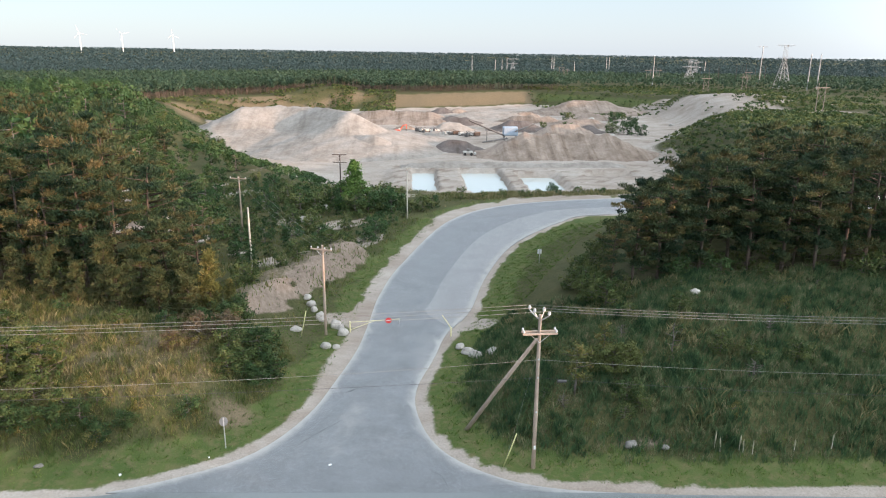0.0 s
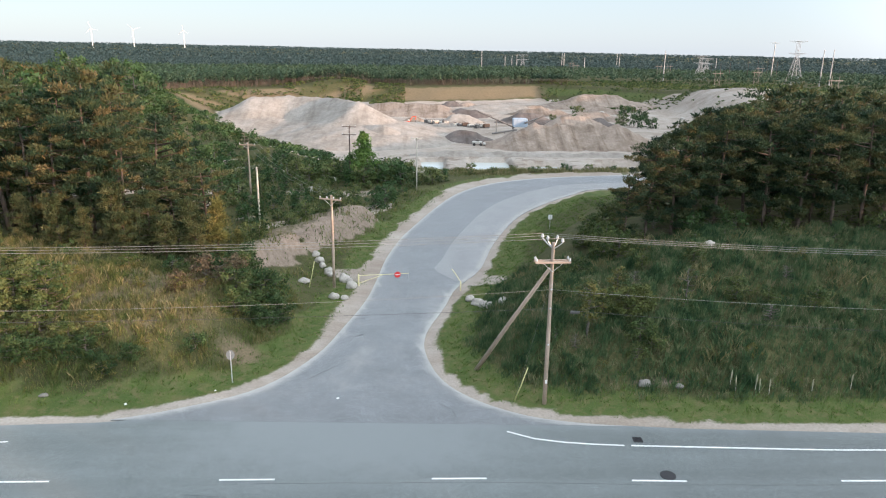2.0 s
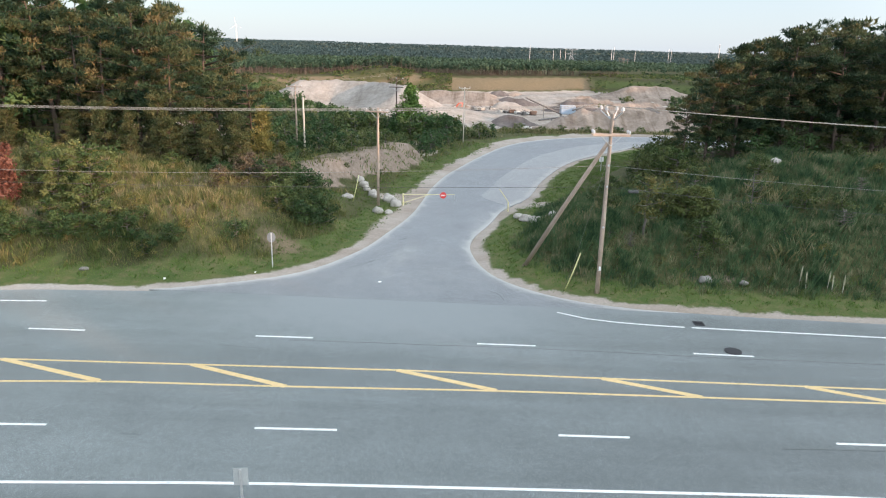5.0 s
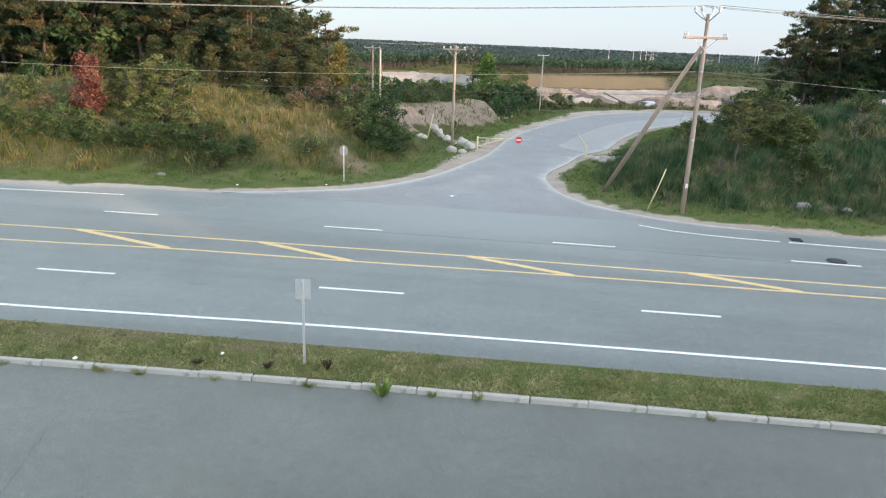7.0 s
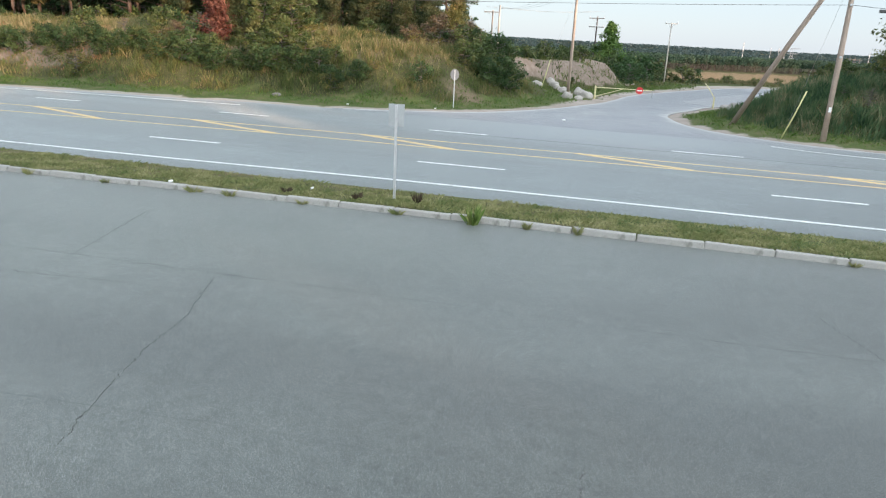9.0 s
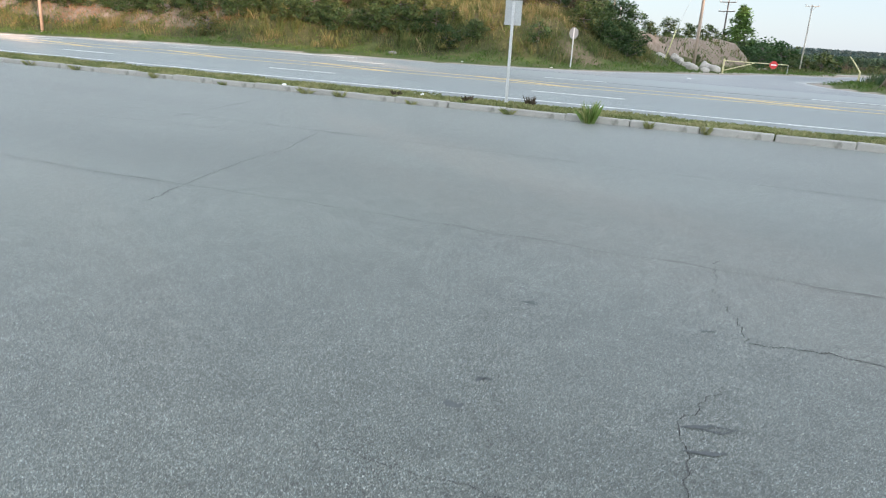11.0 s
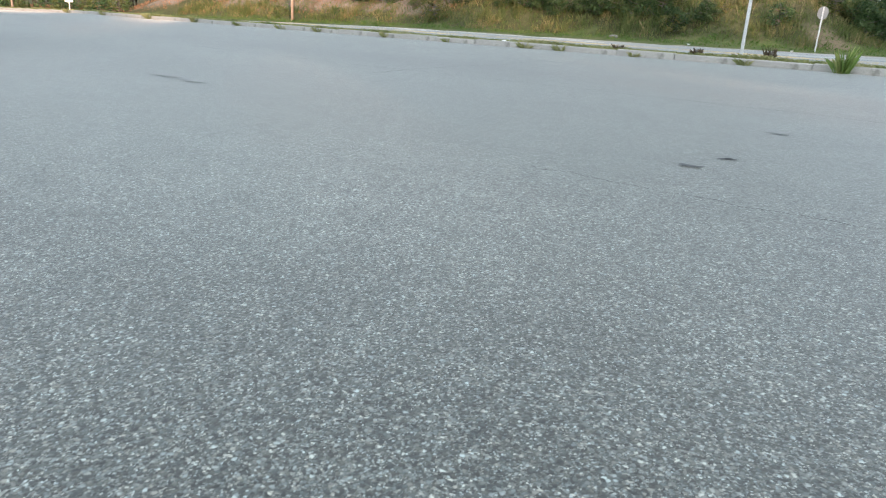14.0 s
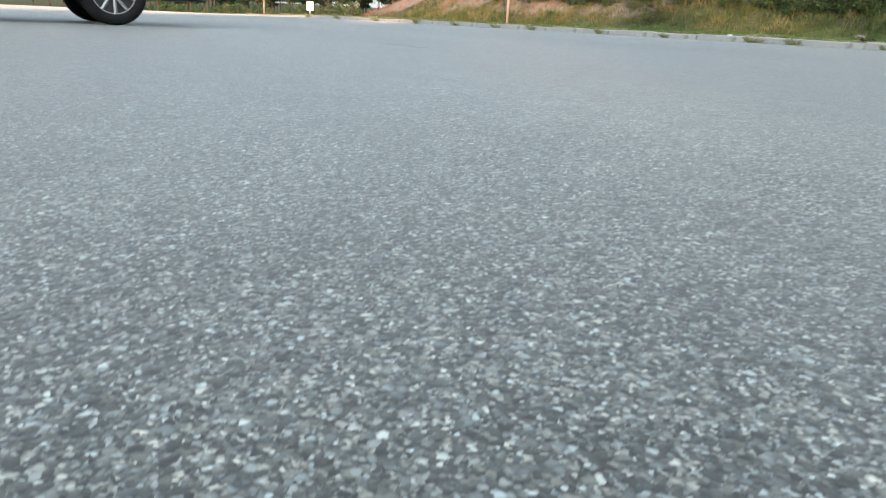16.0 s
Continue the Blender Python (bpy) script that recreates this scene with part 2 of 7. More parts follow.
lot_mat = asphalt("lot_asphalt", (0.094, 0.106, 0.100), (0.180, 0.199, 0.188), 150.0, band=(0.04, 0.30, 1), speckle=1.0, worn=0.45, gloss=0.48)
highway_mat = asphalt("highway_asphalt", (0.124, 0.144, 0.147), (0.191, 0.219, 0.223), 60.0, band=(0.03, 0.55, 1), dust=(0.182, 0.202, 0.210), speckle=0.6)
road_mat = asphalt("side_road_asphalt", (0.148, 0.159, 0.172), (0.228, 0.243, 0.26), 60.0, dust=(0.36, 0.355, 0.345), speckle=0.6, worn=0.8)
patch_mat = asphalt("old_asphalt_strip", (0.225, 0.23, 0.238), (0.305, 0.31, 0.318), 60.0, dust=(0.38, 0.365, 0.345), speckle=0.5, worn=0.6)
crack_mat = plain("crack_filler", (0.02, 0.02, 0.02), (0.045, 0.045, 0.045), 6, 0.9)
stain_mat = plain("oily_stain", (0.055, 0.062, 0.066), (0.095, 0.105, 0.108), 9, 0.6)
seam_mat = plain("seam_dirt", (0.085, 0.092, 0.09), (0.15, 0.158, 0.155), 3, 0.9)
white_paint = plain("white_road_paint", (0.62, 0.64, 0.64), (0.80, 0.81, 0.81), 2.5, 0.6, fine=25, spot=(0.42, 0.43, 0.43))
yellow_paint = plain("yellow_road_paint", (0.58, 0.42, 0.19), (0.70, 0.535, 0.28), 2.0, 0.6, fine=25, spot=(0.42, 0.33, 0.18))
concrete = plain("kerb_concrete", (0.26, 0.255, 0.238), (0.40, 0.392, 0.37), 1.5, 0.85, bump=0.004, spot=(0.2, 0.2, 0.18))
pole_wood = plain("weathered_pole_wood", (0.29, 0.222, 0.175), (0.45, 0.36, 0.295), 1.2, 0.8, bump=0.004, fine=30)
pale_pole = plain("bleached_pole_wood", (0.46, 0.42, 0.37), (0.60, 0.56, 0.50), 1.2, 0.8, fine=30)
spike_mat = plain("dry_flower_spike", (0.26, 0.25, 0.17), (0.38, 0.36, 0.26), 8, 0.9)
far_wood = plain("grey_far_timber", (0.15, 0.135, 0.12), (0.23, 0.205, 0.185), 1.0, 0.85)
dark_wood = plain("dark_pole_wood", (0.07, 0.055, 0.05), (0.12, 0.09, 0.08), 1, 0.8)
porcelain = plain("grey_porcelain", (0.38, 0.40, 0.42), (0.50, 0.52, 0.54), 9, 0.25)
zinc = plain("galvanised_steel", (0.46, 0.47, 0.48), (0.58, 0.59, 0.60), 8, 0.45, metal=0.6)
sign_back = plain("dull_aluminium", (0.15, 0.165, 0.175), (0.21, 0.225, 0.235), 4, 0.55, metal=0.2)
pale_back = plain("pale_aluminium", (0.33, 0.35, 0.355), (0.42, 0.44, 0.445), 4, 0.55, metal=0.2)
cable_mat = plain("bare_cable", (0.20, 0.197, 0.18), (0.28, 0.272, 0.25), 5, 0.5)
black_cable = plain("black_cable", (0.05, 0.05, 0.05), (0.08, 0.08, 0.08), 5, 0.6)
gate_yellow = plain("faded_yellow_paint", (0.58, 0.51, 0.25), (0.70, 0.65, 0.42), 5, 0.5, spot=(0.5, 0.42, 0.26))
guard_yellow = plain("yellow_plastic", (0.50, 0.48, 0.20), (0.60, 0.58, 0.30), 5, 0.45)
sign_red = plain("red_sign_sheet", (0.55, 0.03, 0.03), (0.66, 0.05, 0.05), 6, 0.4)
sign_white = plain("white_sign_sheet", (0.74, 0.75, 0.75), (0.82, 0.83, 0.83), 6, 0.4)
stone_mat = plain("pale_boulder", (0.24, 0.225, 0.205), (0.46, 0.435, 0.40), 1.6, 0.9, bump=0.01, fine=14)
grey_stone = plain("grey_field_rock", (0.13, 0.125, 0.115), (0.24, 0.23, 0.21), 1.6, 0.9, bump=0.01, fine=14)
# lighter copy of the pine bark, with low sun on far trunks coloured in
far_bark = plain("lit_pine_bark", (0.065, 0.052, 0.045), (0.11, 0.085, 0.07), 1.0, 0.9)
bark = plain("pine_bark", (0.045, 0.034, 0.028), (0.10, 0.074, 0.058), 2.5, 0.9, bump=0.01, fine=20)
grey_bark = plain("grey_bark", (0.09, 0.08, 0.07), (0.17, 0.15, 0.13), 2.5, 0.9, bump=0.01, fine=20)
steel_far = plain("pylon_steel", (0.26, 0.28, 0.30), (0.36, 0.38, 0.40), 0.2, 0.5, metal=0.3)
white_steel = plain("white_tower_paint", (0.78, 0.79, 0.80), (0.84, 0.85, 0.85), 0.1, 0.4)

# the brown upper stops imitate warm sun on crowns, at random per tree
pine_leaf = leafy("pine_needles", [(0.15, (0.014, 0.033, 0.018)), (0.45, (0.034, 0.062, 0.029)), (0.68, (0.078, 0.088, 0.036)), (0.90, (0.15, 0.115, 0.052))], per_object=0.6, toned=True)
oak_leaf = leafy("oak_leaves", [(0.12, (0.021, 0.050, 0.018)), (0.5, (0.043, 0.088, 0.029)), (0.88, (0.088, 0.135, 0.045))], per_object=0.45, toned=True)
young_leaf = leafy("young_pine_needles", [(0.15, (0.026, 0.042, 0.017)), (0.5, (0.062, 0.078, 0.03)), (0.9, (0.12, 0.115, 0.05))], per_object=0.4, toned=True)
cedar_leaf = leafy("cedar_leaves", [(0.15, (0.055, 0.072, 0.022)), (0.5, (0.13, 0.13, 0.038)), (0.85, (0.23, 0.185, 0.065))], per_object=0.4, toned=True)
shrub_leaf = leafy("shrub_leaves", [(0.15, (0.026, 0.052, 0.016)), (0.45, (0.062, 0.096, 0.028)), (0.85, (0.155, 0.165, 0.06))], per_object=0.5, toned=True)
russet_leaf = leafy("russet_leaves", [(0.1, (0.07, 0.026, 0.020)), (0.5, (0.145, 0.058, 0.043)), (0.9, (0.23, 0.11, 0.075))], per_object=0.2, toned=True)
brown_leaf = leafy("dry_brown_leaves", [(0.1, (0.068, 0.052, 0.034)), (0.6, (0.125, 0.096, 0.058)), (0.95, (0.19, 0.145, 0.09))], per_object=0.3, toned=True)
tall_grass = leafy("tall_wild_grass", [(0.08, (0.045, 0.078, 0.021)), (0.36, (0.098, 0.128, 0.037)), (0.58, (0.14, 0.148, 0.052)), (0.78, (0.205, 0.18, 0.076)), (0.97, (0.31, 0.245, 0.135))], per_object=0.0, glow=0.35, patch=0.30)
# dry grass with the low sun's red put into its colour
red_grass = leafy("sun_tinted_dry_grass", [(0.1, (0.20, 0.10, 0.05)), (0.5, (0.32, 0.165, 0.09)), (0.95, (0.42, 0.25, 0.15))], per_object=0.0, glow=0.35, patch=0.5)
dry_grass = leafy("dry_seed_grass", [(0.1, (0.10, 0.110, 0.043)), (0.5, (0.185, 0.175, 0.082)), (0.95, (0.33, 0.285, 0.165))], per_object=0.0, glow=0.35, patch=0.5)
east_grass = leafy("tall_green_grass", [(0.08, (0.022, 0.056, 0.028)), (0.38, (0.064, 0.125, 0.054)), (0.68, (0.13, 0.165, 0.08)), (0.95, (0.29, 0.25, 0.16))], per_object=0.0, glow=0.35, patch=0.33)
green_grass = leafy("short_green_grass", [(0.05, (0.055, 0.115, 0.022)), (0.5, (0.095, 0.160, 0.034)), (0.95, (0.19, 0.215, 0.075))], per_object=0.0, glow=0.45, patch=0.7)
verge_leaf = leafy("thin_verge_grass", [(0.05, (0.125, 0.172, 0.06)), (0.5, (0.24, 0.25, 0.105)), (0.95, (0.38, 0.355, 0.19))], per_object=0.0, glow=0.45, patch=0.6)
poplar_leaf = leafy("poplar_leaves", [(0.1, (0.05, 0.105, 0.022)), (0.5, (0.10, 0.185, 0.04)), (0.9, (0.17, 0.25, 0.065))], per_object=0.1, toned=True)
fresh_leaf = leafy("fresh_yellow_leaves", [(0.1, (0.045, 0.07, 0.02)), (0.5, (0.092, 0.115, 0.034)), (0.9, (0.16, 0.165, 0.06))], per_object=0.3, toned=True)
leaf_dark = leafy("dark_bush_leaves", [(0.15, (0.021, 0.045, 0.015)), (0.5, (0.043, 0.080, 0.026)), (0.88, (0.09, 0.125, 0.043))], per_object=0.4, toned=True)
# leaf colour shifted to blue, in place of distance haze
haze_leaf = leafy("haze_tinted_leaves", [(0.1, (0.026, 0.050, 0.054)), (0.5, (0.037, 0.066, 0.068)), (0.9, (0.050, 0.082, 0.082))], per_object=0.0, toned=True)
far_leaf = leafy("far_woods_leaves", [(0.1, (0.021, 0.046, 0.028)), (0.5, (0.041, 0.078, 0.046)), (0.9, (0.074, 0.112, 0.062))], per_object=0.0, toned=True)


def ground_material():
    m, t, b = nodes_of("ground_cover")
    co = place(t)
    at = t.nodes.new("ShaderNodeAttribute")
    at.attribute_name = "cover"
    sep = t.nodes.new("ShaderNodeSeparateColor")
    t.links.new(at.outputs["Color"], sep.inputs[0])
    n1, n2, n3 = noise_tex(t, co, 0.5, 5), noise_tex(t, co, 6.0, 4), noise_tex(t, co, 45.0, 3)
    wild = mix(t, 0.5, ramp(t, n1, [(0.3, (0.030, 0.042, 0.014)), (0.7, (0.085, 0.082, 0.036))]), ramp(t, n2, [(0.3, (0.025, 0.034, 0.012)), (0.7, (0.11, 0.10, 0.05))]))
    lawn = mix(t, 0.5, ramp(t, n1, [(0.3, (0.038, 0.078, 0.016)), (0.7, (0.105, 0.125, 0.04))]), ramp(t, n3, [(0.3, (0.03, 0.06, 0.014)), (0.7, (0.11, 0.125, 0.046))]))
    lawn = mix(t, ramp(t, noise_tex(t, co, 1.3, 6, 0.72), [(0.48, (0, 0, 0)), (0.66, (0.85, 0.85, 0.85))]), lawn, (0.135, 0.118, 0.062))
    sand = mix(t, 0.45, ramp(t, n1, [(0.3, (0.28, 0.255, 0.23)), (0.7, (0.41, 0.385, 0.355))]), ramp(t, n2, [(0.25, (0.22, 0.19, 0.165)), (0.75, (0.47, 0.435, 0.39))]))
    rust = mix(t, 0.5, ramp(t, n1, [(0.3, (0.105, 0.085, 0.052)), (0.7, (0.165, 0.128, 0.082))]), ramp(t, n2, [(0.3, (0.07, 0.068, 0.038)), (0.7, (0.215, 0.165, 0.11))]))
    edge = noise_tex(t, co, 2.2, 6, 0.75)
    broad = noise_tex(t, co, 0.035, 6, 0.7)
    streak = noise_tex(t, co, 0.09, 5, 0.7, stretch=(0.5, 1.6, 2.0))
    sand = mix(t, 1.0, sand, ramp(t, broad, [(0.32, (0.86, 0.80, 0.755)), (0.5, (0.98, 0.95, 0.93)), (0.68, (1.08, 1.07, 1.06))]), "MULTIPLY")
    sand = mix(t, 1.0, sand, ramp(t, streak, [(0.36, (0.82, 0.78, 0.75)), (0.55, (1.0, 1.0, 1.0))]), "MULTIPLY")
    clay = mix(t, 0.55, ramp(t, n1, [(0.3, (0.15, 0.115, 0.09)), (0.7, (0.27, 0.215, 0.175))]), ramp(t, noise_tex(t, co, 3.0, 5, 0.7, stretch=(1.0, 1.0, 0.25)), [(0.3, (0.09, 0.07, 0.053)), (0.7, (0.33, 0.27, 0.225))]))
    col = mix(t, ragged(t, sep.outputs[1], edge, 0.8, 0.5), wild, lawn)
    col = mix(t, ragged(t, sep.outputs[2], noise_tex(t, co, 0.7, 6, 0.75), 0.8, 0.6), col, rust)
    col = mix(t, ragged(t, sep.outputs[0], edge, 0.7, 0.3), col, sand)
    col = mix(t, ragged(t, at.outputs["Alpha"], edge, 0.7, 0.4), col, clay)
    t.links.new(col, b.inputs["Base Color"])
    b.inputs["Roughness"].default_value = 0.95
    b.inputs["Specular IOR Level"].default_value = 0.15
    bumped(t, b, n2, 0.7, 0.08)
    return m


def sand_material(name, c0, c1, scale=0.12, streaks=0.45):
    """Heaped sand with rills down its sides, their shade streaked into the colour."""
    m, t, b = nodes_of(name)
    co = place(t)
    a = noise_tex(t, co, scale, 5)
    r = noise_tex(t, co, 0.5, 4, stretch=(1.0, 1.0, 0.12))
    col = mix(t, 0.4, ramp(t, a, [(0.3, c0), (0.7, c1)]), ramp(t, r, [(0.3, tuple(v * 0.8 for v in c0)), (0.7, tuple(min(1, v * 1.1) for v in c1))]))
    t.links.new(col, b.inputs["Base Color"])
    b.inputs["Roughness"].default_value = 0.95
    b.inputs["Specular IOR Level"].default_value = 0.15
    col = mix(t, 1.0, col, ramp(t, noise_tex(t, co, 0.06, 6, 0.7), [(0.35, (0.86, 0.83, 0.80)), (0.6, (1.03, 1.03, 1.03))]), "MULTIPLY")
    # dark downhill streaks in the colour stand in for shade in the rills
    rill_shade = noise_tex(t, co, 0.22, 5, 0.65, stretch=(1.0, 0.10, 0.10))
    col = mix(t, streaks, col, mix(t, 1.0, col, ramp(t, rill_shade, [(0.36, (0.62, 0.58, 0.55)), (0.50, (0.95, 0.94, 0.93)), (0.66, (1.12, 1.11, 1.10))]), "MULTIPLY"))
    t.links.new(col, b.inputs["Base Color"])
    bumped(t, b, r, 0.45, 0.8)
    return m


ground_mat = ground_material()
sand_pale = sand_material("pale_sand", (0.24, 0.222, 0.202), (0.335, 0.312, 0.287))
sand_pink = sand_material("pinkish_gravel", (0.205, 0.167, 0.14), (0.325, 0.272, 0.232), streaks=0.9)
gravel_dark = sand_material("dark_gravel", (0.10, 0.088, 0.085), (0.165, 0.145, 0.138), streaks=0.7)


def water_material():
    m, t, b = nodes_of("sky_pale_silty_water")
    # silty water; its base colour is made paler to stand for mirrored sky
    b.inputs["Base Color"].default_value = (0.50, 0.54, 0.52, 1)
    b.inputs["Roughness"].default_value = 0.06
    bumped(t, b, noise_tex(t, place(t), 0.8, 3), 0.08, 0.05)
    return m


water_mat = water_material()

# ---- plan of the ground ----
LEFT_EDGE = [(-25.6, 5.6), (-20.4, 6.0), (-15.8, 7.5), (-11.1, 10.3), (-8.1, 15.4), (-6.6, 21.4), (-5.3, 28.2), (-4.7, 34.9), (-4.0, 44.2), (-1.6, 57.7), (5.7, 82.9), (16.9, 95.7), (37.2, 101.8), (70, 104), (115, 100)]
RIGHT_EDGE = [(16.1, 5.0), (9.2, 5.8), (5.1, 7.4), (1.9, 10.5), (0.4, 14.8), (0.2, 19.6), (1.8, 25.9), (3.3, 32.1), (6.1, 38.6), (9.2, 51.7), (15.1, 68.2), (24.8, 82.1), (33.6, 87.9), (70, 91), (115, 87)]
PIT = [(50, 113), (12, 107.5), (-25, 113), (-62, 165), (-105, 255), (-165, 400), (-215, 560), (-190, 640), (-110, 705), (0, 725), (130, 795), (205, 740), (262, 640), (245, 480), (185, 380), (150, 250), (112, 150), (85, 116)]
PONDS = [((-2, 10), (246, 300)), ((21, 41), (244, 300)), ((47, 65), (246, 286)), ((80, 102), (279, 292))]
FLOOR = -29.0


def bend(x):
    """The highway swings away to the south as it goes west."""
    x = np.asarray(x, float)
    w = np.clip(-5 - x, 0, 110)
    return -0.0012 * w ** 2 - 0.26 * np.clip(-115 - x, 0, None)


def fall(x):
    return -0.015 * np.clip(-40 - np.asarray(x, float), 0, 130)


def smooth_line(pts, steps):
    """A rounded line through points."""
    out, p = [], [Vector(q) for q in pts]
    for i in range(len(p) - 1):
        a, b, c, d = p[max(i - 1, 0)], p[i], p[i + 1], p[min(i + 2, len(p) - 1)]
        for k in range(steps):
            t = k / steps
            out.append(tuple(0.5 * (2 * b + (c - a) * t + (2 * a - 5 * b + 4 * c - d) * t * t + (3 * b - a - 3 * c + d) * t ** 3)))
    return out + [tuple(p[-1])]


L_LINE, R_LINE = smooth_line(LEFT_EDGE, 8), smooth_line(RIGHT_EDGE, 8)
WEST = [(x, 5.3 + float(bend(x))) for x in (-420, -300, -200, -150, -120, -100, -80, -60, -45, -35)]
EAST = [(22, 4.6), (30, 4.3), (60, 4.0), (160, 4.0), (420, 4.0)]
NORTH_EDGE = WEST + L_LINE[::2] + R_LINE[::-2] + EAST
PAVED = NORTH_EDGE + [(420, -13.2), (10, -13.35), (-16, -14.1), (-35, -14.8)] + [(x, -14.0 + float(bend(x))) for x in (-60, -80, -100, -120, -150, -200, -300, -420)]


def road_z(y):
    return -0.02 * np.clip(np.asarray(y, float) - 15, 0, 60)


RX = np.array([p[0] for p in R_LINE])
RY = np.array([p[1] for p in R_LINE])


def right_side(x, y):
    return (y > 3) & (y < 91) & (x > np.interp(y, RY, RX) - 0.5)


def pit_depth(x, y):
    d = poly_dist(x, y, PIT, True)
    return np.where(inside(x, y, PIT), d, 0.0), np.where(inside(x, y, PIT), 0.0, d)


def terrain(x, y):
    """Height of the natural ground, and the cover (sand, lawn, rust) on it."""
    x, y = np.broadcast_arrays(np.asarray(x, float), np.asarray(y, float))
    d = poly_dist(x, y, NORTH_EDGE)
    d = np.where(inside(x, y, PAVED), 0.0, d)
    north = y > 3 + bend(x)
    right = right_side(x, y)
    lump = wave(x, y, 7.0) * 0.25 + wave(x, y, 2.3, 3.1) * 0.10
    # west bank and the woods on it
    shift = -0.35 * np.clip(y - 38, 0, 140)
    keep = 1 - S(23, 37, y) * S(-31 + shift, -19 + shift, x)
    zl = 0.2 * S(0.5, 3, d) + (3.1 * S(3.2, 9.0, d) + 1.3 * S(8.5, 22, d)) * keep
    zl *= 1 - 0.75 * S(-78, -90, x)
    zl += 0.35 * S(3, 8, d) * (1 - keep) * (1 - S(78, 92, y))
    # sandy bank beside the side road
    ridge = poly_dist(x, y, [(-17.0, 37), (-13.0, 47), (-9.5, 58)])
    roadside_ = x > np.interp(y, [37, 47, 58], [-17.0, -13.0, -9.5])
    heap = (2.5 + 0.5 * wave(x, y, 2.6, 7)) * np.exp(-((ridge * np.where(roadside_, 1.0, 0.75) + 0.55 * wave(x, y, 1.1, 2)) / 2.9) ** 4) * S(2.0, 4.5, d)
    zl += heap
    # east bank
    zr = 0.2 * S(0.5, 3, d) + 2.4 * S(2.8, 10.5, d) + 3.3 * S(9.5, 24, d)
    zr *= 1 - 0.75 * S(40, 62, y) * (1 - S(16, 30, d))
    z = np.where(right, zr, zl)
    z = z + lump * S(1.5, 6, d)
    z = np.where(north, z, 0.0)
    z += np.where(north, road_z(y), 0.0) + fall(x)
    # the land falls away towards the north
    far = S(115, 560, y)
    z = z * (1 - far) - 15 * far
    z += 9.0 * np.exp(-((x - 285) / 62) ** 2 - ((y - 570) / 75) ** 2) + 3 * np.exp(-((x - 340) ** 2 + (y - 470) ** 2) / 80 ** 2)
    z += 7.5 * np.exp(-((x + 205) / 85) ** 2 - ((y - 400) / 130) ** 2) + 7.0 * np.exp(-((x + 92) / 34) ** 2 - ((y - 715) / 30) ** 2)
    z -= 1.0 * S(103, 113, y) * S(-10, 8, x) * (1 - S(120, 170, x)) * (1 - far)
    rr = np.hypot(x, y)
    z += 29 * S(2800, 4900, rr) - 0.0085 * x * S(1000, 2600, rr) + wave(x, y, 300, 1.0) * 3 * S(900, 1600, rr)
    s_in, s_out = pit_depth(x, y)
    wall = np.where(y < 230, 62.0, 46.0)
    k = S(0, 1, s_in / wall)
    z = z * (1 - k) + FLOOR * k + wave(x, y, 23, 5.0) * 1.0 * k * (1 - k) * 4
    pond = np.zeros(x.shape)
    for (a, b), (c, e) in PONDS:
        edge = np.minimum(np.minimum(x - a, b - x), np.minimum(y - c, e - y)) + wave(x, y, 5, a) * 1.6 - 0.05 * ((x - (a + b) / 2) / (b - a) * 2) ** 4 * 20
        pond = np.maximum(pond, S(-1.5, 1.5, edge))
    berm = S(235, 247, y) * (1 - S(300, 312, y)) * (1 - S(108, 118, x)) * S(-16, -8, x)
    z += 1.9 * berm * (1 - pond) - 2.0 * pond
    z += wave(x, y, 13, 2.0) * 0.5 * S(0.9, 1, k) * (1 - pond) * (1 - berm)
    # cover
    rough_edge = wave(x, y, 2.6) * 0.3 + wave(x, y, 1.1, 4) * 0.12
    apron = np.exp(-((x + 7.6) / 2.2) ** 2 - ((y - 36.3) / 1.5) ** 2) + np.exp(-((x - 6.0) / 2.4) ** 2 - ((y - 34.3) / 1.6) ** 2)
    sand = (1 - S(0.4, 1.5, d + rough_edge)) + np.clip(1.6 * apron, 0, 1)
    sand += (1 - S(1.2, 2.6, d + rough_edge * 1.6)) * S(16, 26, y) * (~right) * (x < 20)
    strip = right | (x < 40)
    sand += (1 - S(1.5, 4.5, d + rough_edge * 3)) * S(70, 90, y) * (~right) * strip
    lawn = (1 - S(3.0, 5.0, d + rough_edge * 2.5)) + 0.5 * S(30, 60, y) * (1 - S(5, 9, d + rough_edge * 4)) * S(-0.5, 0.3, wave(x, y, 3.1, 6))
    sand += 0.9 * S(0.25, 0.5, wave(x, y, 9, 2.2)) * S(48, 60, y) * (1 - S(112, 122, y)) * (x < 3) * (x > -55) * S(4, 7, d)
    sand += np.where((y > 430) | (x < -20), S(0.88, 0.99, k), S(0.55, 0.95, k)) * (1 - 0.75 * S(0.1, 0.5, wave(x, y, 40, 6)) * (1 - S(0.97, 1, k)))
    sand += 0.95 * S(0.05, 0.3, k + 0.25 * wave(x, y, 30, 3)) * S(178, 205, x) * S(400, 440, y) * (1 - S(640, 680, y)) * S(-0.75, -0.3, wave(x, y, 24, 8))
    sand += 0.85 * S(-0.1, 0.35, wave(x, y, 5, 3.3)) * S(98, 102, y) * (1 - S(113, 118, y)) * S(2, 10, x) * (1 - S(115, 125, x))
    hill_face = np.exp(-((x - 224) / 44) ** 2 - ((y - 512) / 80) ** 2)
    sand += 1.7 * hill_face * S(-0.9, -0.5, wave(x, y, 12, 3))
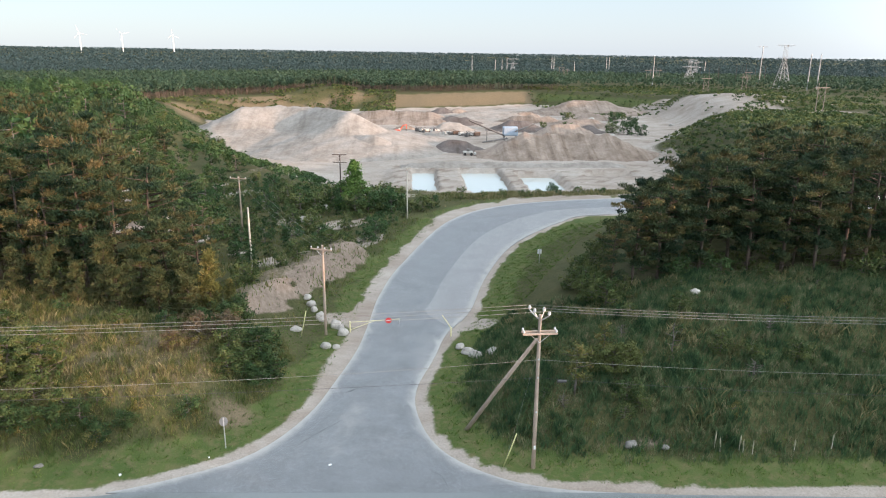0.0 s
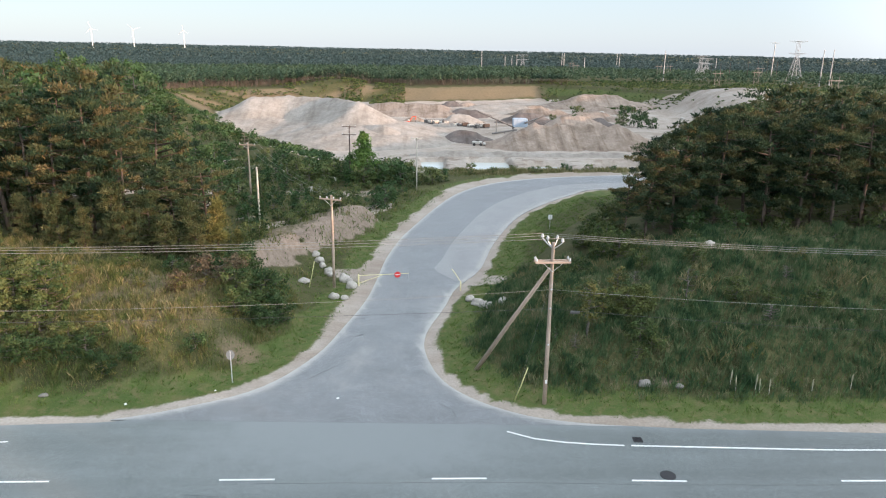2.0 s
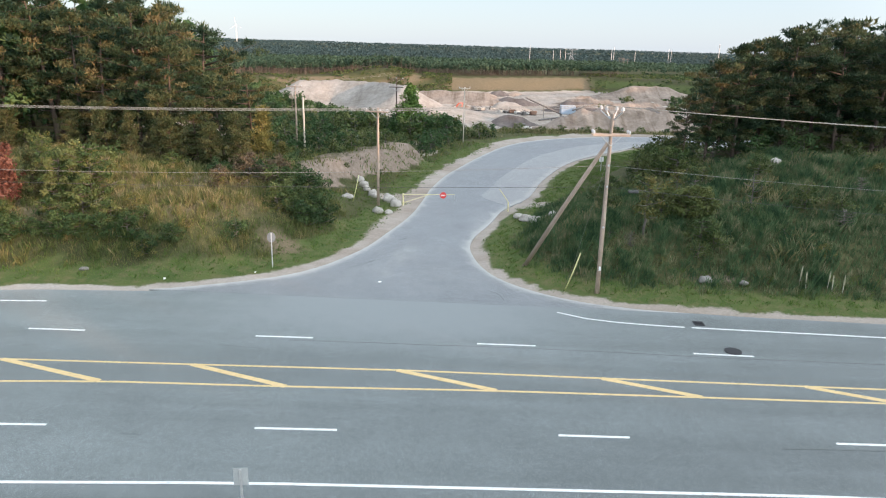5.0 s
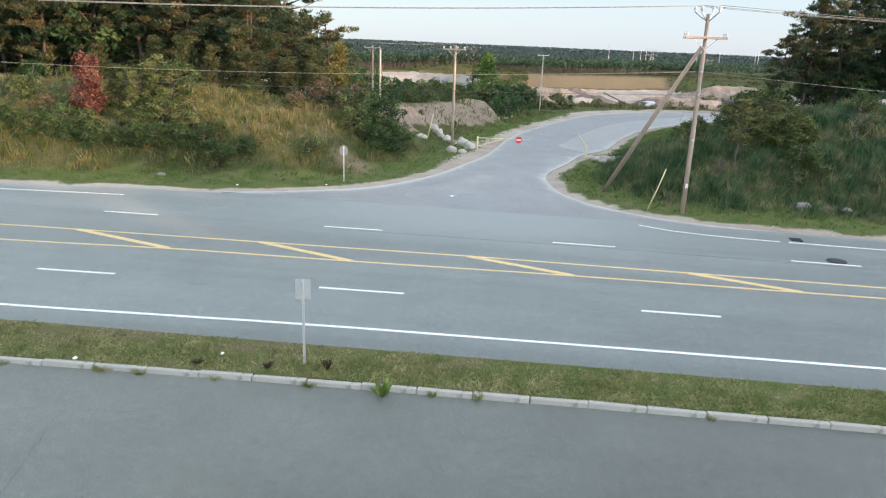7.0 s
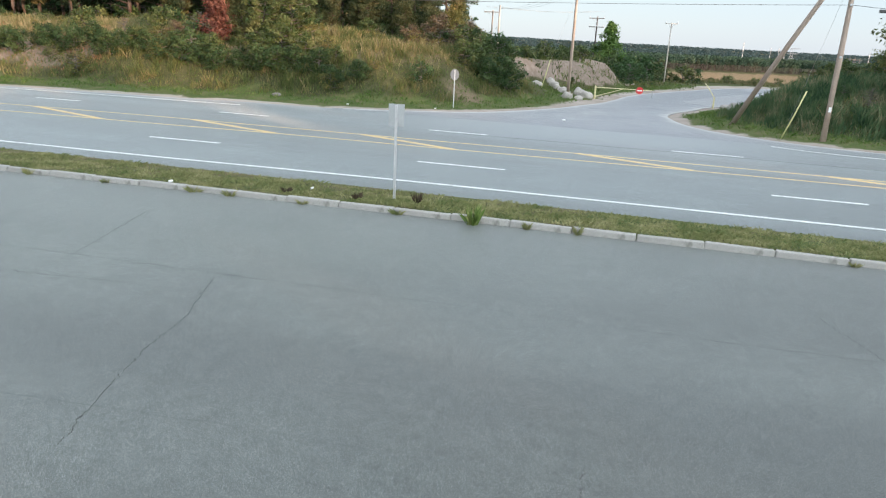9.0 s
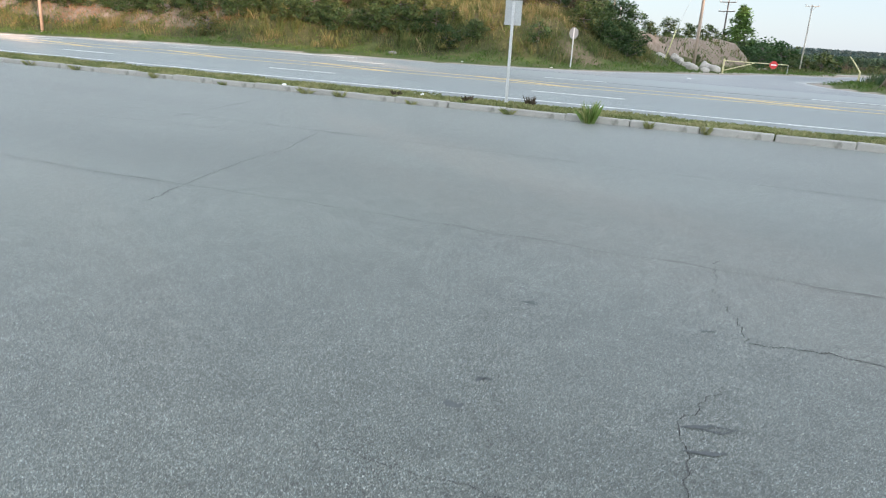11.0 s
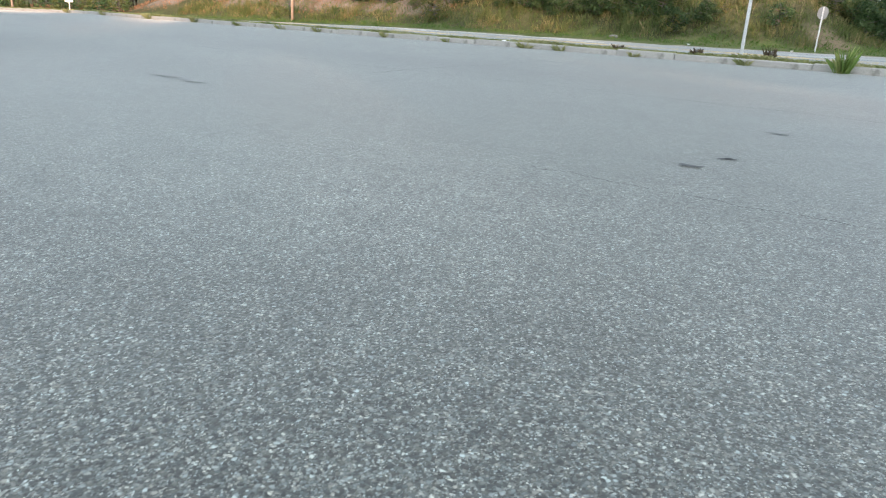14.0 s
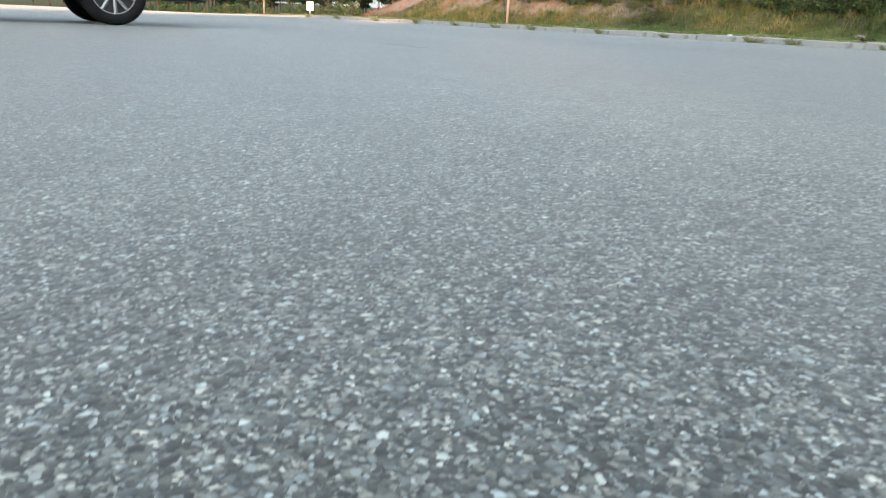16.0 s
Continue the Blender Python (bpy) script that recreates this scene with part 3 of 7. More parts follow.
    face = np.exp(-((x - 292) / 45) ** 2 - ((y - 585) / 35) ** 2) + np.exp(-((x - 262) / 30) ** 2 - ((y - 430) / 18) ** 2)
    sand += np.clip(1.5 * face, 0, 1)
    rust = np.clip(S(0.01, 0.1, k) * (1 - S(0.8, 0.98, k)) * S(430, 540, y) * (1 - S(125, 150, x)), 0, 1) * (0.3 + 0.5 * S(-0.25, 0.15, wave(x, y, 42, 1.5)))
    rust += 0.85 * S(-26, -16, x) * (1 - S(92, 104, x)) * S(600, 640, y) * S(0.02, 0.10, k) * (1 - S(0.75, 0.92, k))
    rust += S(-0.2, 0.3, wave(x, y, 6, 9)) * S(-37, -43, x) * S(-112, -100, x) * S(3.5, 6, d) * (1 - S(11, 14, d))
    clay = 1.1 * S(0.25, 0.8, heap + wave(x, y, 1.8, 8) * 0.3) * np.where(roadside_, 1.0, 0.45) 
    clay += 0.75 * S(-0.6, 0.1, wave(x, y, 4, 9)) * S(-37, -43, x) * S(-112, -100, x) * S(4.0, 6.5, d) * (1 - S(11, 14, d))
    clay += 0.62 * S(-0.15, 0.4, wave(x, y, 6, 2)) * S(225, 240, y) * (1 - S(318, 335, y)) * S(-20, -8, x) * (1 - S(118, 130, x)) * (1 - pond)
    clay += 0.55 * S(0.2, 0.55, wave(x, y, 17, 4)) * S(0.95, 1, k) * S(335, 360, y)
    clay += 0.7 * np.exp(-((x - 15.8) / 2.6) ** 2 - ((y - 10.2) / 0.8) ** 2)
    rust += 0.62 * S(5.5, 8.5, d) * (1 - S(24, 30, y)) * S(-75, -60, x) * (x < -11) * north
    rust += 0.65 * S(101, 105, y) * (1 - S(125, 135, y)) * S(-5, 6, x) * (x < 130)
    rust += 1.2 * np.exp(-((x + 13.4) / 1.6) ** 2 - ((y - 14.6) / 1.3) ** 2)
    lawn = np.where(north, lawn, 0.75 + rough_edge)
    lawn += 0.8 * S(0.02, 0.3, k) * (1 - S(0.5, 0.9, k)) * S(115, 140, x) * (1 - S(190, 215, x) * (1 - S(600, 640, y))) * (y > 400)
    sand = np.where(north, sand, (1 - S(0.15, 0.5, np.abs(d) + rough_edge * 0.5)) * 0.4)
    cov = np.stack([np.clip(sand, 0, 1), np.clip(lawn, 0, 1), np.clip(rust, 0, 1), np.clip(clay, 0, 1)], -1)
    return z, cov, d


def spaced(parts_):
    return np.concatenate([np.arange(a, b, s) for a, b, s in parts_] + [[parts_[-1][1]]])


gx = spaced([(-5000, -2000, 250), (-2000, -700, 60), (-700, -240, 14), (-240, -80, 5), (-80, 60, 1.0), (60, 150, 3), (150, 420, 7), (420, 1000, 25), (1000, 2500, 80), (2500, 5000, 250)])
gy = spaced([(-2500, -300, 200), (-300, -60, 20), (-60, -18, 4), (-18, 70, 1.0), (70, 125, 2.0), (125, 320, 4), (320, 840, 7), (840, 1600, 25), (1600, 2600, 60), (2600, 4990, 150)])
GX, GY = np.meshgrid(gx, gy)
GZ, COVER, GD = terrain(GX, GY)
low = inside(GX, GY, PAVED)
GZ = np.where(low, np.where(GY > 3, road_z(GY), 0) + fall(GX) - 0.12, GZ)
GZ = np.where((GY < -14) & (GY + 16.0 - 0.05 * np.minimum(GX, 0) - bend(GX) < 0.4), -0.3 + fall(GX), GZ)
nx, ny = len(gx), len(gy)
idx = np.arange(nx * ny).reshape(ny, nx)
quads = np.stack([idx[:-1, :-1], idx[:-1, 1:], idx[1:, 1:], idx[1:, :-1]], -1).reshape(-1, 4)
gme = mesh_np("ground", np.stack([GX, GY, GZ], -1).reshape(-1, 3), quads, ground_mat, True)
layer = gme.attributes.new("cover", "FLOAT_COLOR", "POINT")
layer.data.foreach_set("color", COVER.astype(np.float32).ravel())
ground = solid("ground", gme, "rolling sandy ground with grass banks and a gravel pit", "ground", kind="structure")


def ground_z(x, y):
    """Height of the drawn ground sheet at points."""
    x, y = np.asarray(x, float), np.asarray(y, float)
    i, j = np.clip(np.searchsorted(gx, x) - 1, 0, nx - 2), np.clip(np.searchsorted(gy, y) - 1, 0, ny - 2)
    u, v = (x - gx[i]) / (gx[i + 1] - gx[i]), (y - gy[j]) / (gy[j + 1] - gy[j])
    return (GZ[j, i] * (1 - u) + GZ[j, i + 1] * u) * (1 - v) + (GZ[j + 1, i] * (1 - u) + GZ[j + 1, i + 1] * u) * v


def gz(x, y):
    return float(ground_z(x, y))


# ---- highway, side road, lot ----
def sheet(name, xs, rows, material, dust=None, label="", category="", thick=0.14):
    """A paved slab: columns of points from south to north with thickness at its rim."""
    v = np.array(rows, float)
    n, k = v.shape[:2]
    top = v.reshape(-1, 3)
    ii = np.arange(n * k).reshape(n, k)
    f = np.stack([ii[:-1, :-1], ii[1:, :-1], ii[1:, 1:], ii[:-1, 1:]], -1).reshape(-1, 4)
    rim = np.concatenate([ii[0, :], ii[1:, -1], ii[-1, -2::-1], ii[-2:0:-1, 0]])
    base = top[rim] - (0, 0, thick)
    m = len(rim)
    r = np.arange(m)
    sides = np.stack([rim[r], rim[(r + 1) % m], len(top) + (r + 1) % m, len(top) + r], -1)
    me = mesh_np(name, np.concatenate([top, base]), np.concatenate([f, sides]), material)
    if dust is not None:
        la = me.attributes.new("dust", "FLOAT", "POINT")
        la.data.foreach_set("value", np.concatenate([dust(top[:, 0], top[:, 1]), np.zeros(m)]).astype(np.float32))
    return solid(name, me, label, category, kind="structure")


hx = np.concatenate([np.arange(-420, -100, 10), np.arange(-100, 61, 1.0), np.arange(70, 421, 25)])


def far_edge(x):
    e = np.interp(x, [-35, -25.6, -20.4, 9.2, 16.1, 30, 60], [5.3 - 1.08, 5.6, 5.9, 5.7, 5.0, 4.3, 4.0])
    e = e + 0.8 * S(-20, -16, x) * (1 - S(3, 7, x))
    return np.where(x < -35, 5.3 + bend(x), e)


def near_edge(x):
    return np.where(x < -35, -14.0 + bend(x) + 0.3 * S(-60, -35, x), np.interp(x, [-35, -16, 10, 60], [-14.8, -14.1, -13.35, -13.2]))


def mouth_dust(x, y):
    fan = np.exp(-(np.clip(np.abs(x + 4.0) - 3.5, 0, None) / 8.0) ** 2) * S(-3.5, 4.2, y)
    d = poly_dist(x, y, NORTH_EDGE)
    rim = (1 - S(0.05, 0.9, d + wave(x, y, 1.1) * 0.3)) * S(2, 4, y - bend(x))
    return np.clip(1.05 * fan * (0.95 + 0.15 * wave(x, y, 5, 2)) + 0.6 * rim, 0, 1)


rows = []
for x in hx:
    a, b = float(near_edge(x)), float(far_edge(x))
    rows.append([(x, a + (b - a) * t, float(fall(x)) + 0.02 * math.sin(math.pi * t)) for t in np.linspace(0, 1, 22)])
highway = sheet("highway", hx, rows, highway_mat, mouth_dust, "worn grey four-lane highway asphalt with painted lines", "road")

steps = 170
LT = np.array(L_LINE)
RT = np.array(R_LINE)


def resample(p, n):
    s = np.concatenate([[0], np.cumsum(np.hypot(*np.diff(p, axis=0).T))])
    t = np.linspace(0, s[-1], n)
    return np.stack([np.interp(t, s, p[:, 0]), np.interp(t, s, p[:, 1])], -1)


# the mouth of the side road starts on the highway's edge
LR, RR = resample(LT[10:], steps), resample(RT[4:], steps)


def side_dust(x, y):
    d = np.minimum(poly_dist(x, y, L_LINE), poly_dist(x, y, R_LINE))
    rim = 1 - S(0.05, 0.7, d + wave(x, y, 1.3) * 0.25)
    streak = np.exp(-((x + 5.5 - 0.25 * (y - 12)) / 0.8) ** 2) * S(9, 12, y) * (1 - S(16, 19, y)) + np.exp(-((x - 0.4 - 0.1 * (y - 20)) / 1.1) ** 2) * S(20, 24, y) * (1 - S(30, 35, y))
    fan = 0.5 * (1 - S(8, 30, y)) * S(6.5, 11, y) * (0.7 + 0.6 * wave(x, y, 2.4, 2))
    return np.clip(0.8 * rim + 0.25 * streak + fan * 0.3, 0, 1)


rows = []
for n_, (a, b) in enumerate(zip(LR, RR)):
    rise = float(S(0, 8, n_))
    pts = [b + (a - b) * t for t in np.linspace(0, 1, 15)]
    rows.append([(p[0], p[1], float(road_z(p[1])) + 0.006 + rise * (0.018 + 0.03 * math.sin(math.pi * t))) for p, t in zip(pts, np.linspace(0, 1, 15))])
side_road = sheet("side_road", None, rows, road_mat, side_dust, "curving blue-grey asphalt side road with sandy edges", "road")

# older, paler strip along the inside of the bend
rows = []
for i in range(steps):
    a, b = LR[i], RR[i]
    y = b[1]
    if y < 33.0:
        continue
    w = 0.40 * float(S(33, 35.5, y)) + 0.02
    rows.append([(*(b + (a - b) * t), float(road_z((b + (a - b) * t)[1])) + 0.034 + 0.03 * math.sin(math.pi * t)) for t in np.linspace(0.015, w, 7)])
sheet("old_pavement_strip", None, rows, patch_mat, side_dust, "paler worn asphalt strip along the side road", "road", thick=0.02)


# ---- painted lines, thin sheets on the highway ----
def stripe(name, pts, width, material, label, z=0.026):
    """A painted stripe along points."""
    p = resample(np.array(pts, float), max(2, int(sum(np.hypot(*np.diff(np.array(pts, float), axis=0).T)) / 1.5) + 1))
    t = np.gradient(p, axis=0)
    t /= np.hypot(t[:, 0], t[:, 1])[:, None]
    nrm = np.stack([-t[:, 1], t[:, 0]], -1) * width / 2
    zz = fall(p[:, 0])
    a, b = p + nrm, p - nrm
    n = len(p)
    top = np.concatenate([np.column_stack([a, zz + z]), np.column_stack([b, zz + z])])
    low_ = top - (0, 0, 0.012)
    i = np.arange(n - 1)
    f = np.concatenate([np.stack([i, i + 1, n + i + 1, n + i], -1)[:, ::-1], np.stack([i, i + 1, 2 * n + i + 1, 2 * n + i], -1), np.stack([n + i, n + i + 1, 3 * n + i + 1, 3 * n + i], -1)[:, ::-1]])
    ends = np.array([[0, n, 3 * n, 2 * n], [n - 1, 2 * n - 1, 4 * n - 1, 3 * n - 1][::-1]])
    me = mesh_np(name, np.concatenate([top, low_]), np.concatenate([f, ends]), material)
    ob = new(name, me)
    ob.parent = highway
    return tagged(ob, label)


def lane_y(x, table):
    xs_, ys_ = zip(*table)
    return float(np.interp(x, xs_, ys_) + (bend(x) - bend(xs_[0]) if x < xs_[0] else 0))


FAR_LANE = [(-22.6, -0.15), (-8, -0.05), (3.5, -0.05), (14.3, -0.4), (60, -0.6)]
NEAR_LANE = [(-19.4, -9.3), (-8.2, -8.8), (3.6, -8.45), (17, -8.2), (60, -8.1)]
NEAR_WHITE = [(-17, -12.9), (-7.5, -12.3), (1.7, -12.0), (11.5, -11.7), (60, -11.4)]
YELLOW_N = [(-24, -3.75), (-12.7, -3.55), (-3.2, -3.35), (20, -3.5), (60, -3.6)]
YELLOW_S = [(-22.2, -6.0), (-16.1, -5.5), (-7.8, -5.35), (1.3, -5.0), (18.8, -4.8), (60, -4.6)]
for x0 in (-22.6, -10.8, 0.5, 11.25, 22.6, 34.5):
    stripe("lane_dash", [(x0, lane_y(x0, FAR_LANE)), (x0 + 2.95, lane_y(x0 + 2.95, FAR_LANE))], 0.13, white_paint, "white lane dash")
for k in range(6):
    x0 = -34.4 - 11.9 * k
    stripe("lane_dash", [(x0, lane_y(x0, FAR_LANE)), (x0 + 2.9, lane_y(x0 + 2.9, FAR_LANE))], 0.13, white_paint, "white lane dash")
for x0, w in ((-19.4, 3.15), (-8.2, 3.2), (3.6, 2.75), (14.3, 3.0), (26.2, 3.0), (-31.4, 3.1), (-43.3, 3.1), (-55.2, 3.1), (-67, 3.1), (-79, 3.1)):
    stripe("lane_dash", [(x0, lane_y(x0, NEAR_LANE)), (x0 + w, lane_y(x0 + w, NEAR_LANE))], 0.13, white_paint, "white lane dash")
long_x = [*range(-180, -30, 6), *range(-30, 61, 3)]
stripe("edge_line", [(x, lane_y(x, NEAR_WHITE)) for x in long_x], 0.14, white_paint, "long white edge line")
stripe("yellow_line", [(x, lane_y(x, YELLOW_N)) for x in long_x], 0.14, yellow_paint, "long yellow line")
stripe("yellow_line", [(x, lane_y(x, YELLOW_S)) for x in long_x], 0.14, yellow_paint, "long yellow line")
stripe("edge_line", [(x, 3.9 + float(bend(x)) + 0.3 * float(S(-40, -22, x))) for x in range(-180, -21, 4)], 0.12, white_paint, "white edge line")
stripe("edge_line", [(5.1, 4.7), (6.4, 3.95), (8.9, 3.35), (11.8, 3.12)], 0.12, white_paint, "white edge line")
stripe("edge_line", [(12.2, 3.1), (23.8, 2.55), (60, 2.4)], 0.13, white_paint, "white edge line")
for xa, xb in ((-30.9, -24.8), (-21.6, -16.1), (-12.7, -7.9), (-3.2, 1.3), (6.15, 10.25), (15.25, 18.75), (24.4, 27.6), (-40.5, -34), (-50.5, -43.5), (-61, -53.5)):
    stripe("hatch_bar", [(xa, lane_y(xa, YELLOW_N) - 0.02), (xb, lane_y(xb, YELLOW_S) + 0.02)], 0.29, yellow_paint, "slanting yellow hatch bar", z=0.031)

# dark joints in the asphalt along the lanes
for k, line in enumerate(([(-9, -0.42), (4, -0.40), (14, -0.75), (45, -0.95)], [(12, -8.75), (17, -8.62), (26, -8.5)])):
    pts = resample(np.array(line, float), 60)
    pts[:, 1] += 0.05 * wave(pts[:, 0], pts[:, 0] * 0.3, 0.9, k)
    stripe("lane_joint", pts, 0.035, seam_mat, "narrow dark joint in the asphalt", z=0.024)

# ---- cast-iron covers ----
iron = plain("cast_iron", (0.03, 0.03, 0.035), (0.055, 0.055, 0.06), 8, 0.6, metal=0.5)
bm = bmesh.new()
bmesh.ops.create_cone(bm, cap_ends=True, segments=28, radius1=0.42, radius2=0.42, depth=0.04)
cover = solid("manhole_cover", bm_mesh("manhole_cover", bm, iron), "round dark iron manhole cover in the highway", "manhole cover", m=pose(13.35, 0.12, 0.035))
drain = thing("storm_drain", 12.75, 3.72, 0.03, "square dark iron storm drain grate by the road edge", "drain", rz=-2)
bm = bmesh.new()
for k in (-1, 1):
    add_box(bm, -0.42, 0.42, k * 0.36 - 0.05, k * 0.36 + 0.05, -0.02, 0.03)
    add_box(bm, k * 0.38 - 0.04, k * 0.38 + 0.04, -0.31, 0.31, -0.02, 0.03)
part("rim", bm, iron, drain)
for k in range(7):
    bm = bmesh.new()
    add_box(bm, -0.34, 0.34, -0.018, 0.018, -0.02, 0.022)
    part("grate_bar", bm, iron, drain, m=pose(0, -0.27 + 0.09 * k, 0))
bm = bmesh.new()
add_box(bm, -0.34, 0.34, -0.31, 0.31, -0.02, 0.0)
part("sump", bm, crack_mat, drain)
drain.scale = (0.64, 0.64, 1.0)


# ---- verge, kerb and parking lot on the south side ----
def kerb_y(x):
    x = np.asarray(x, float)
    y = np.interp(x, [-35, -18.3, -14, -6.1, 1.5, 9.6, 60], [-17.9, -17.0, -16.75, -16.3, -16.0, -15.75, -15.2])
    return np.where(x < -35, -17.9 + bend(x) - bend(-35), y)


bx = np.concatenate([np.arange(-110, -40, 2.0), np.arange(-40, 50.1, 0.5)])
rows = []
for x in bx:
    a, b = float(kerb_y(x)) + 0.2, float(near_edge(x)) + 0.03
    rows.append([(x, a + (b - a) * t, float(fall(x)) + 0.13 - 0.10 * t + 0.02 * math.sin(x * 1.7 + 5 * t) * math.sin(math.pi * t)) for t in np.linspace(0, 1, 9)])
v = np.array(rows)
la = v.reshape(-1, 3)
verge = sheet("grass_verge", None, rows, ground_mat, None, "narrow strip of short green grass behind the kerb", "verge", thick=0.3)
vc = verge.data.attributes.new("cover", "FLOAT_COLOR", "POINT")
tt = np.tile(np.linspace(0, 1, 9), len(bx))
xx = np.repeat(bx, 9)
bare = np.clip(S(0.45, 0.95, tt + 0.25 * wave(xx, tt * 3, 2.0)) * 0.25 * (1 - S(-4, 6, xx)) + 0.12 * S(0.5, 0.9, wave(xx, tt * 4, 1.1, 3)), 0, 1)
cv = np.stack([bare, np.full(len(la), 0.8), np.clip(0.36 - 0.2 * S(-6, 8, xx) + 0.2 * S(-0.1, 0.6, wave(xx, tt * 3, 1.7, 5)) + 0.25 * (1 - S(-22, -2, xx)) * S(0.1, 0.7, tt), 0, 1), np.zeros(len(la))], -1)
cv = np.concatenate([cv, np.tile([0.2, 0.5, 0, 0], (len(verge.data.vertices) - len(la), 1))])
vc.data.foreach_set("color", cv.astype(np.float32).ravel())

lx = np.concatenate([np.arange(-420, -60, 20), np.arange(-60, 61, 2.0), [90, 150]])
rows = [[(x, -95 + (float(kerb_y(x)) + 0.08 + 95) * t, float(fall(x))) for t in np.linspace(0, 1, 40)] for x in lx]
lot = sheet("parking_lot", None, rows, lot_mat, None, "weathered grey asphalt of an open parking lot", "parking lot")


def blob(pts, width, seed):
    """A jagged thin line or smear as flat geometry."""
    r = np.random.default_rng(seed)
    p = resample(np.array(pts, float), max(4, int(np.hypot(*np.diff(np.array(pts, float), axis=0).T).sum() / (0.35 if width > 0.02 else 0.06))))
    p[1:-1] += r.normal(0, 0.03 if 0.012 < width < 0.02 else 0.018, p[1:-1].shape)
    t = np.gradient(p, axis=0)
    t /= np.hypot(t[:, 0], t[:, 1])[:, None] + 1e-9
    nrm = np.stack([-t[:, 1], t[:, 0]], -1)
    w = width * (0.35 + 0.9 * r.random((len(p), 2)))
    w[0] *= 0.1
    w[-1] *= 0.1
    a, b = p + nrm * w[:, :1] / 2, p - nrm * w[:, 1:] / 2
    n = len(p)
    i = np.arange(n - 1)
    f = np.stack([i, n + i, n + i + 1, i + 1], -1)
    return np.concatenate([np.column_stack([a, np.full(n, 0.004)]), np.column_stack([b, np.full(n, 0.004)])]), f


for k, line in enumerate((
        [(-11.5, -18.7), (-10.9, -20.6), (-10.5, -21.8), (-10.3, -22.6)], [(-7.2, -22.2), (-6.8, -23.2), (-6.5, -23.9), (-6.3, -25.0), (-5.9, -26.2), (-5.5, -27.3)],
        [(-1.5, -29.85), (-0.9, -29.8), (-0.2, -29.7), (0.2, -29.6), (0.9, -29.5)], [(-0.2, -25.6), (-0.1, -26.6), (0.1, -27.1), (0.25, -27.6)],
        [(0.14, -28.2), (0.0, -28.8), (0.1, -29.2), (0.12, -29.5), (0.2, -29.7)], [(-13.5, -24.5), (-10.5, -23.4), (-8.0, -23.0)], [(3.0, -19.5), (4.2, -22.3), (5.0, -23.8)], [(0.2, -27.5), (0.7, -27.35), (1.3, -27.4), (2.0, -27.1)])):
    vv, ff = blob(line, 0.005 if 1 < k < 5 else 0.012, k)
    part("crack", mesh_np("crack", vv, ff, crack_mat), None, lot, "thin dark crack in the asphalt")
for k, line in enumerate(([(-30, -28.1), (-7.0, -26.7), (-4.1, -26.3), (-0.4, -26.0), (14, -25.2)], [(-30, -23.6), (-6, -21.9), (14, -20.6)])):
    vv, ff = blob(line, 0.022, 40 + k)
    part("seam", mesh_np("seam", vv, ff, seam_mat), None, lot, "straight dark paving seam")
for k, (x, y, ln) in enumerate(((-1.06, -29.2, 0.1), (-1.03, -28.88, 0.09), (0.12, -28.74, 0.26), (0.13, -28.97, 0.2), (-1.25, -27.65, 0.12), (-0.05, -27.45, 0.1), (-5.45, -29.55, 0.3), (-4.95, -29.55, 0.22), (-7.0, -22.0, 0.3), (2.0, -18.0, 0.12))):
    for q in (0, 1):
        vv, ff = blob([(x - ln / 2, y - ln * 0.2 + 0.012 * q), (x, y + 0.02 - 0.03 * q), (x + ln / 2, y + ln * 0.25 + 0.012 * q)], 0.034, 60 + 2 * k + q)
        vv[:, 2] += 0.001 * q
        part("oil_stain", mesh_np("oil_stain", vv, ff, stain_mat), None, lot, "dark smeared stain")
for k, line in enumerate(([(-5.5, 19.2), (-5.0, 19.5), (-4.6, 19.95)], [(-6.3, 19.0), (-5.4, 19.2)], [(-8, 11.5), (-6.3, 13.6), (-5.4, 14.6)], [(1.0, 8.2), (1.9, 7.2), (2.2, 6.0)], [(-12.5, -1.4), (-10.0, -1.6)], [(-13.2, -9.6), (-12.2, -9.7)])):
    vv, ff = blob(line, 0.2 if k < 1 else 0.05, 90 + k)
    vv[:, 2] = road_z(vv[:, 1]) + 0.065
    part("tar_mark", mesh_np("tar_mark", vv, ff, stain_mat), None, side_road if k < 4 else highway, "dark tar mark")


# ---- plants ----
def leaf_quads(centres, size, r, up=0.3, long=1.0):
    """Small three-cornered leaf or needle tufts, turned at random."""
    n = len(centres)
    u = r.normal(size=(n, 3))
    u[:, 2] *= 1 - up
    u /= np.linalg.norm(u, axis=1)[:, None]
    w = r.normal(size=(n, 3))
    v_ = np.cross(u, w)
    v_ /= np.linalg.norm(v_, axis=1)[:, None]
    s = (size * (0.6 + 0.8 * r.random(n)))[:, None]
    u, v_ = u * s * long, v_ * s * 0.5
    c = centres
    verts = np.stack([c - u, c + v_ * (0.9 + 0.8 * r.random((n, 1))) + u * 0.3, c + u * (0.7 + 0.5 * r.random((n, 1))) - v_ * 0.6], 1).reshape(-1, 3)
    return verts, np.arange(3 * n).reshape(n, 3)


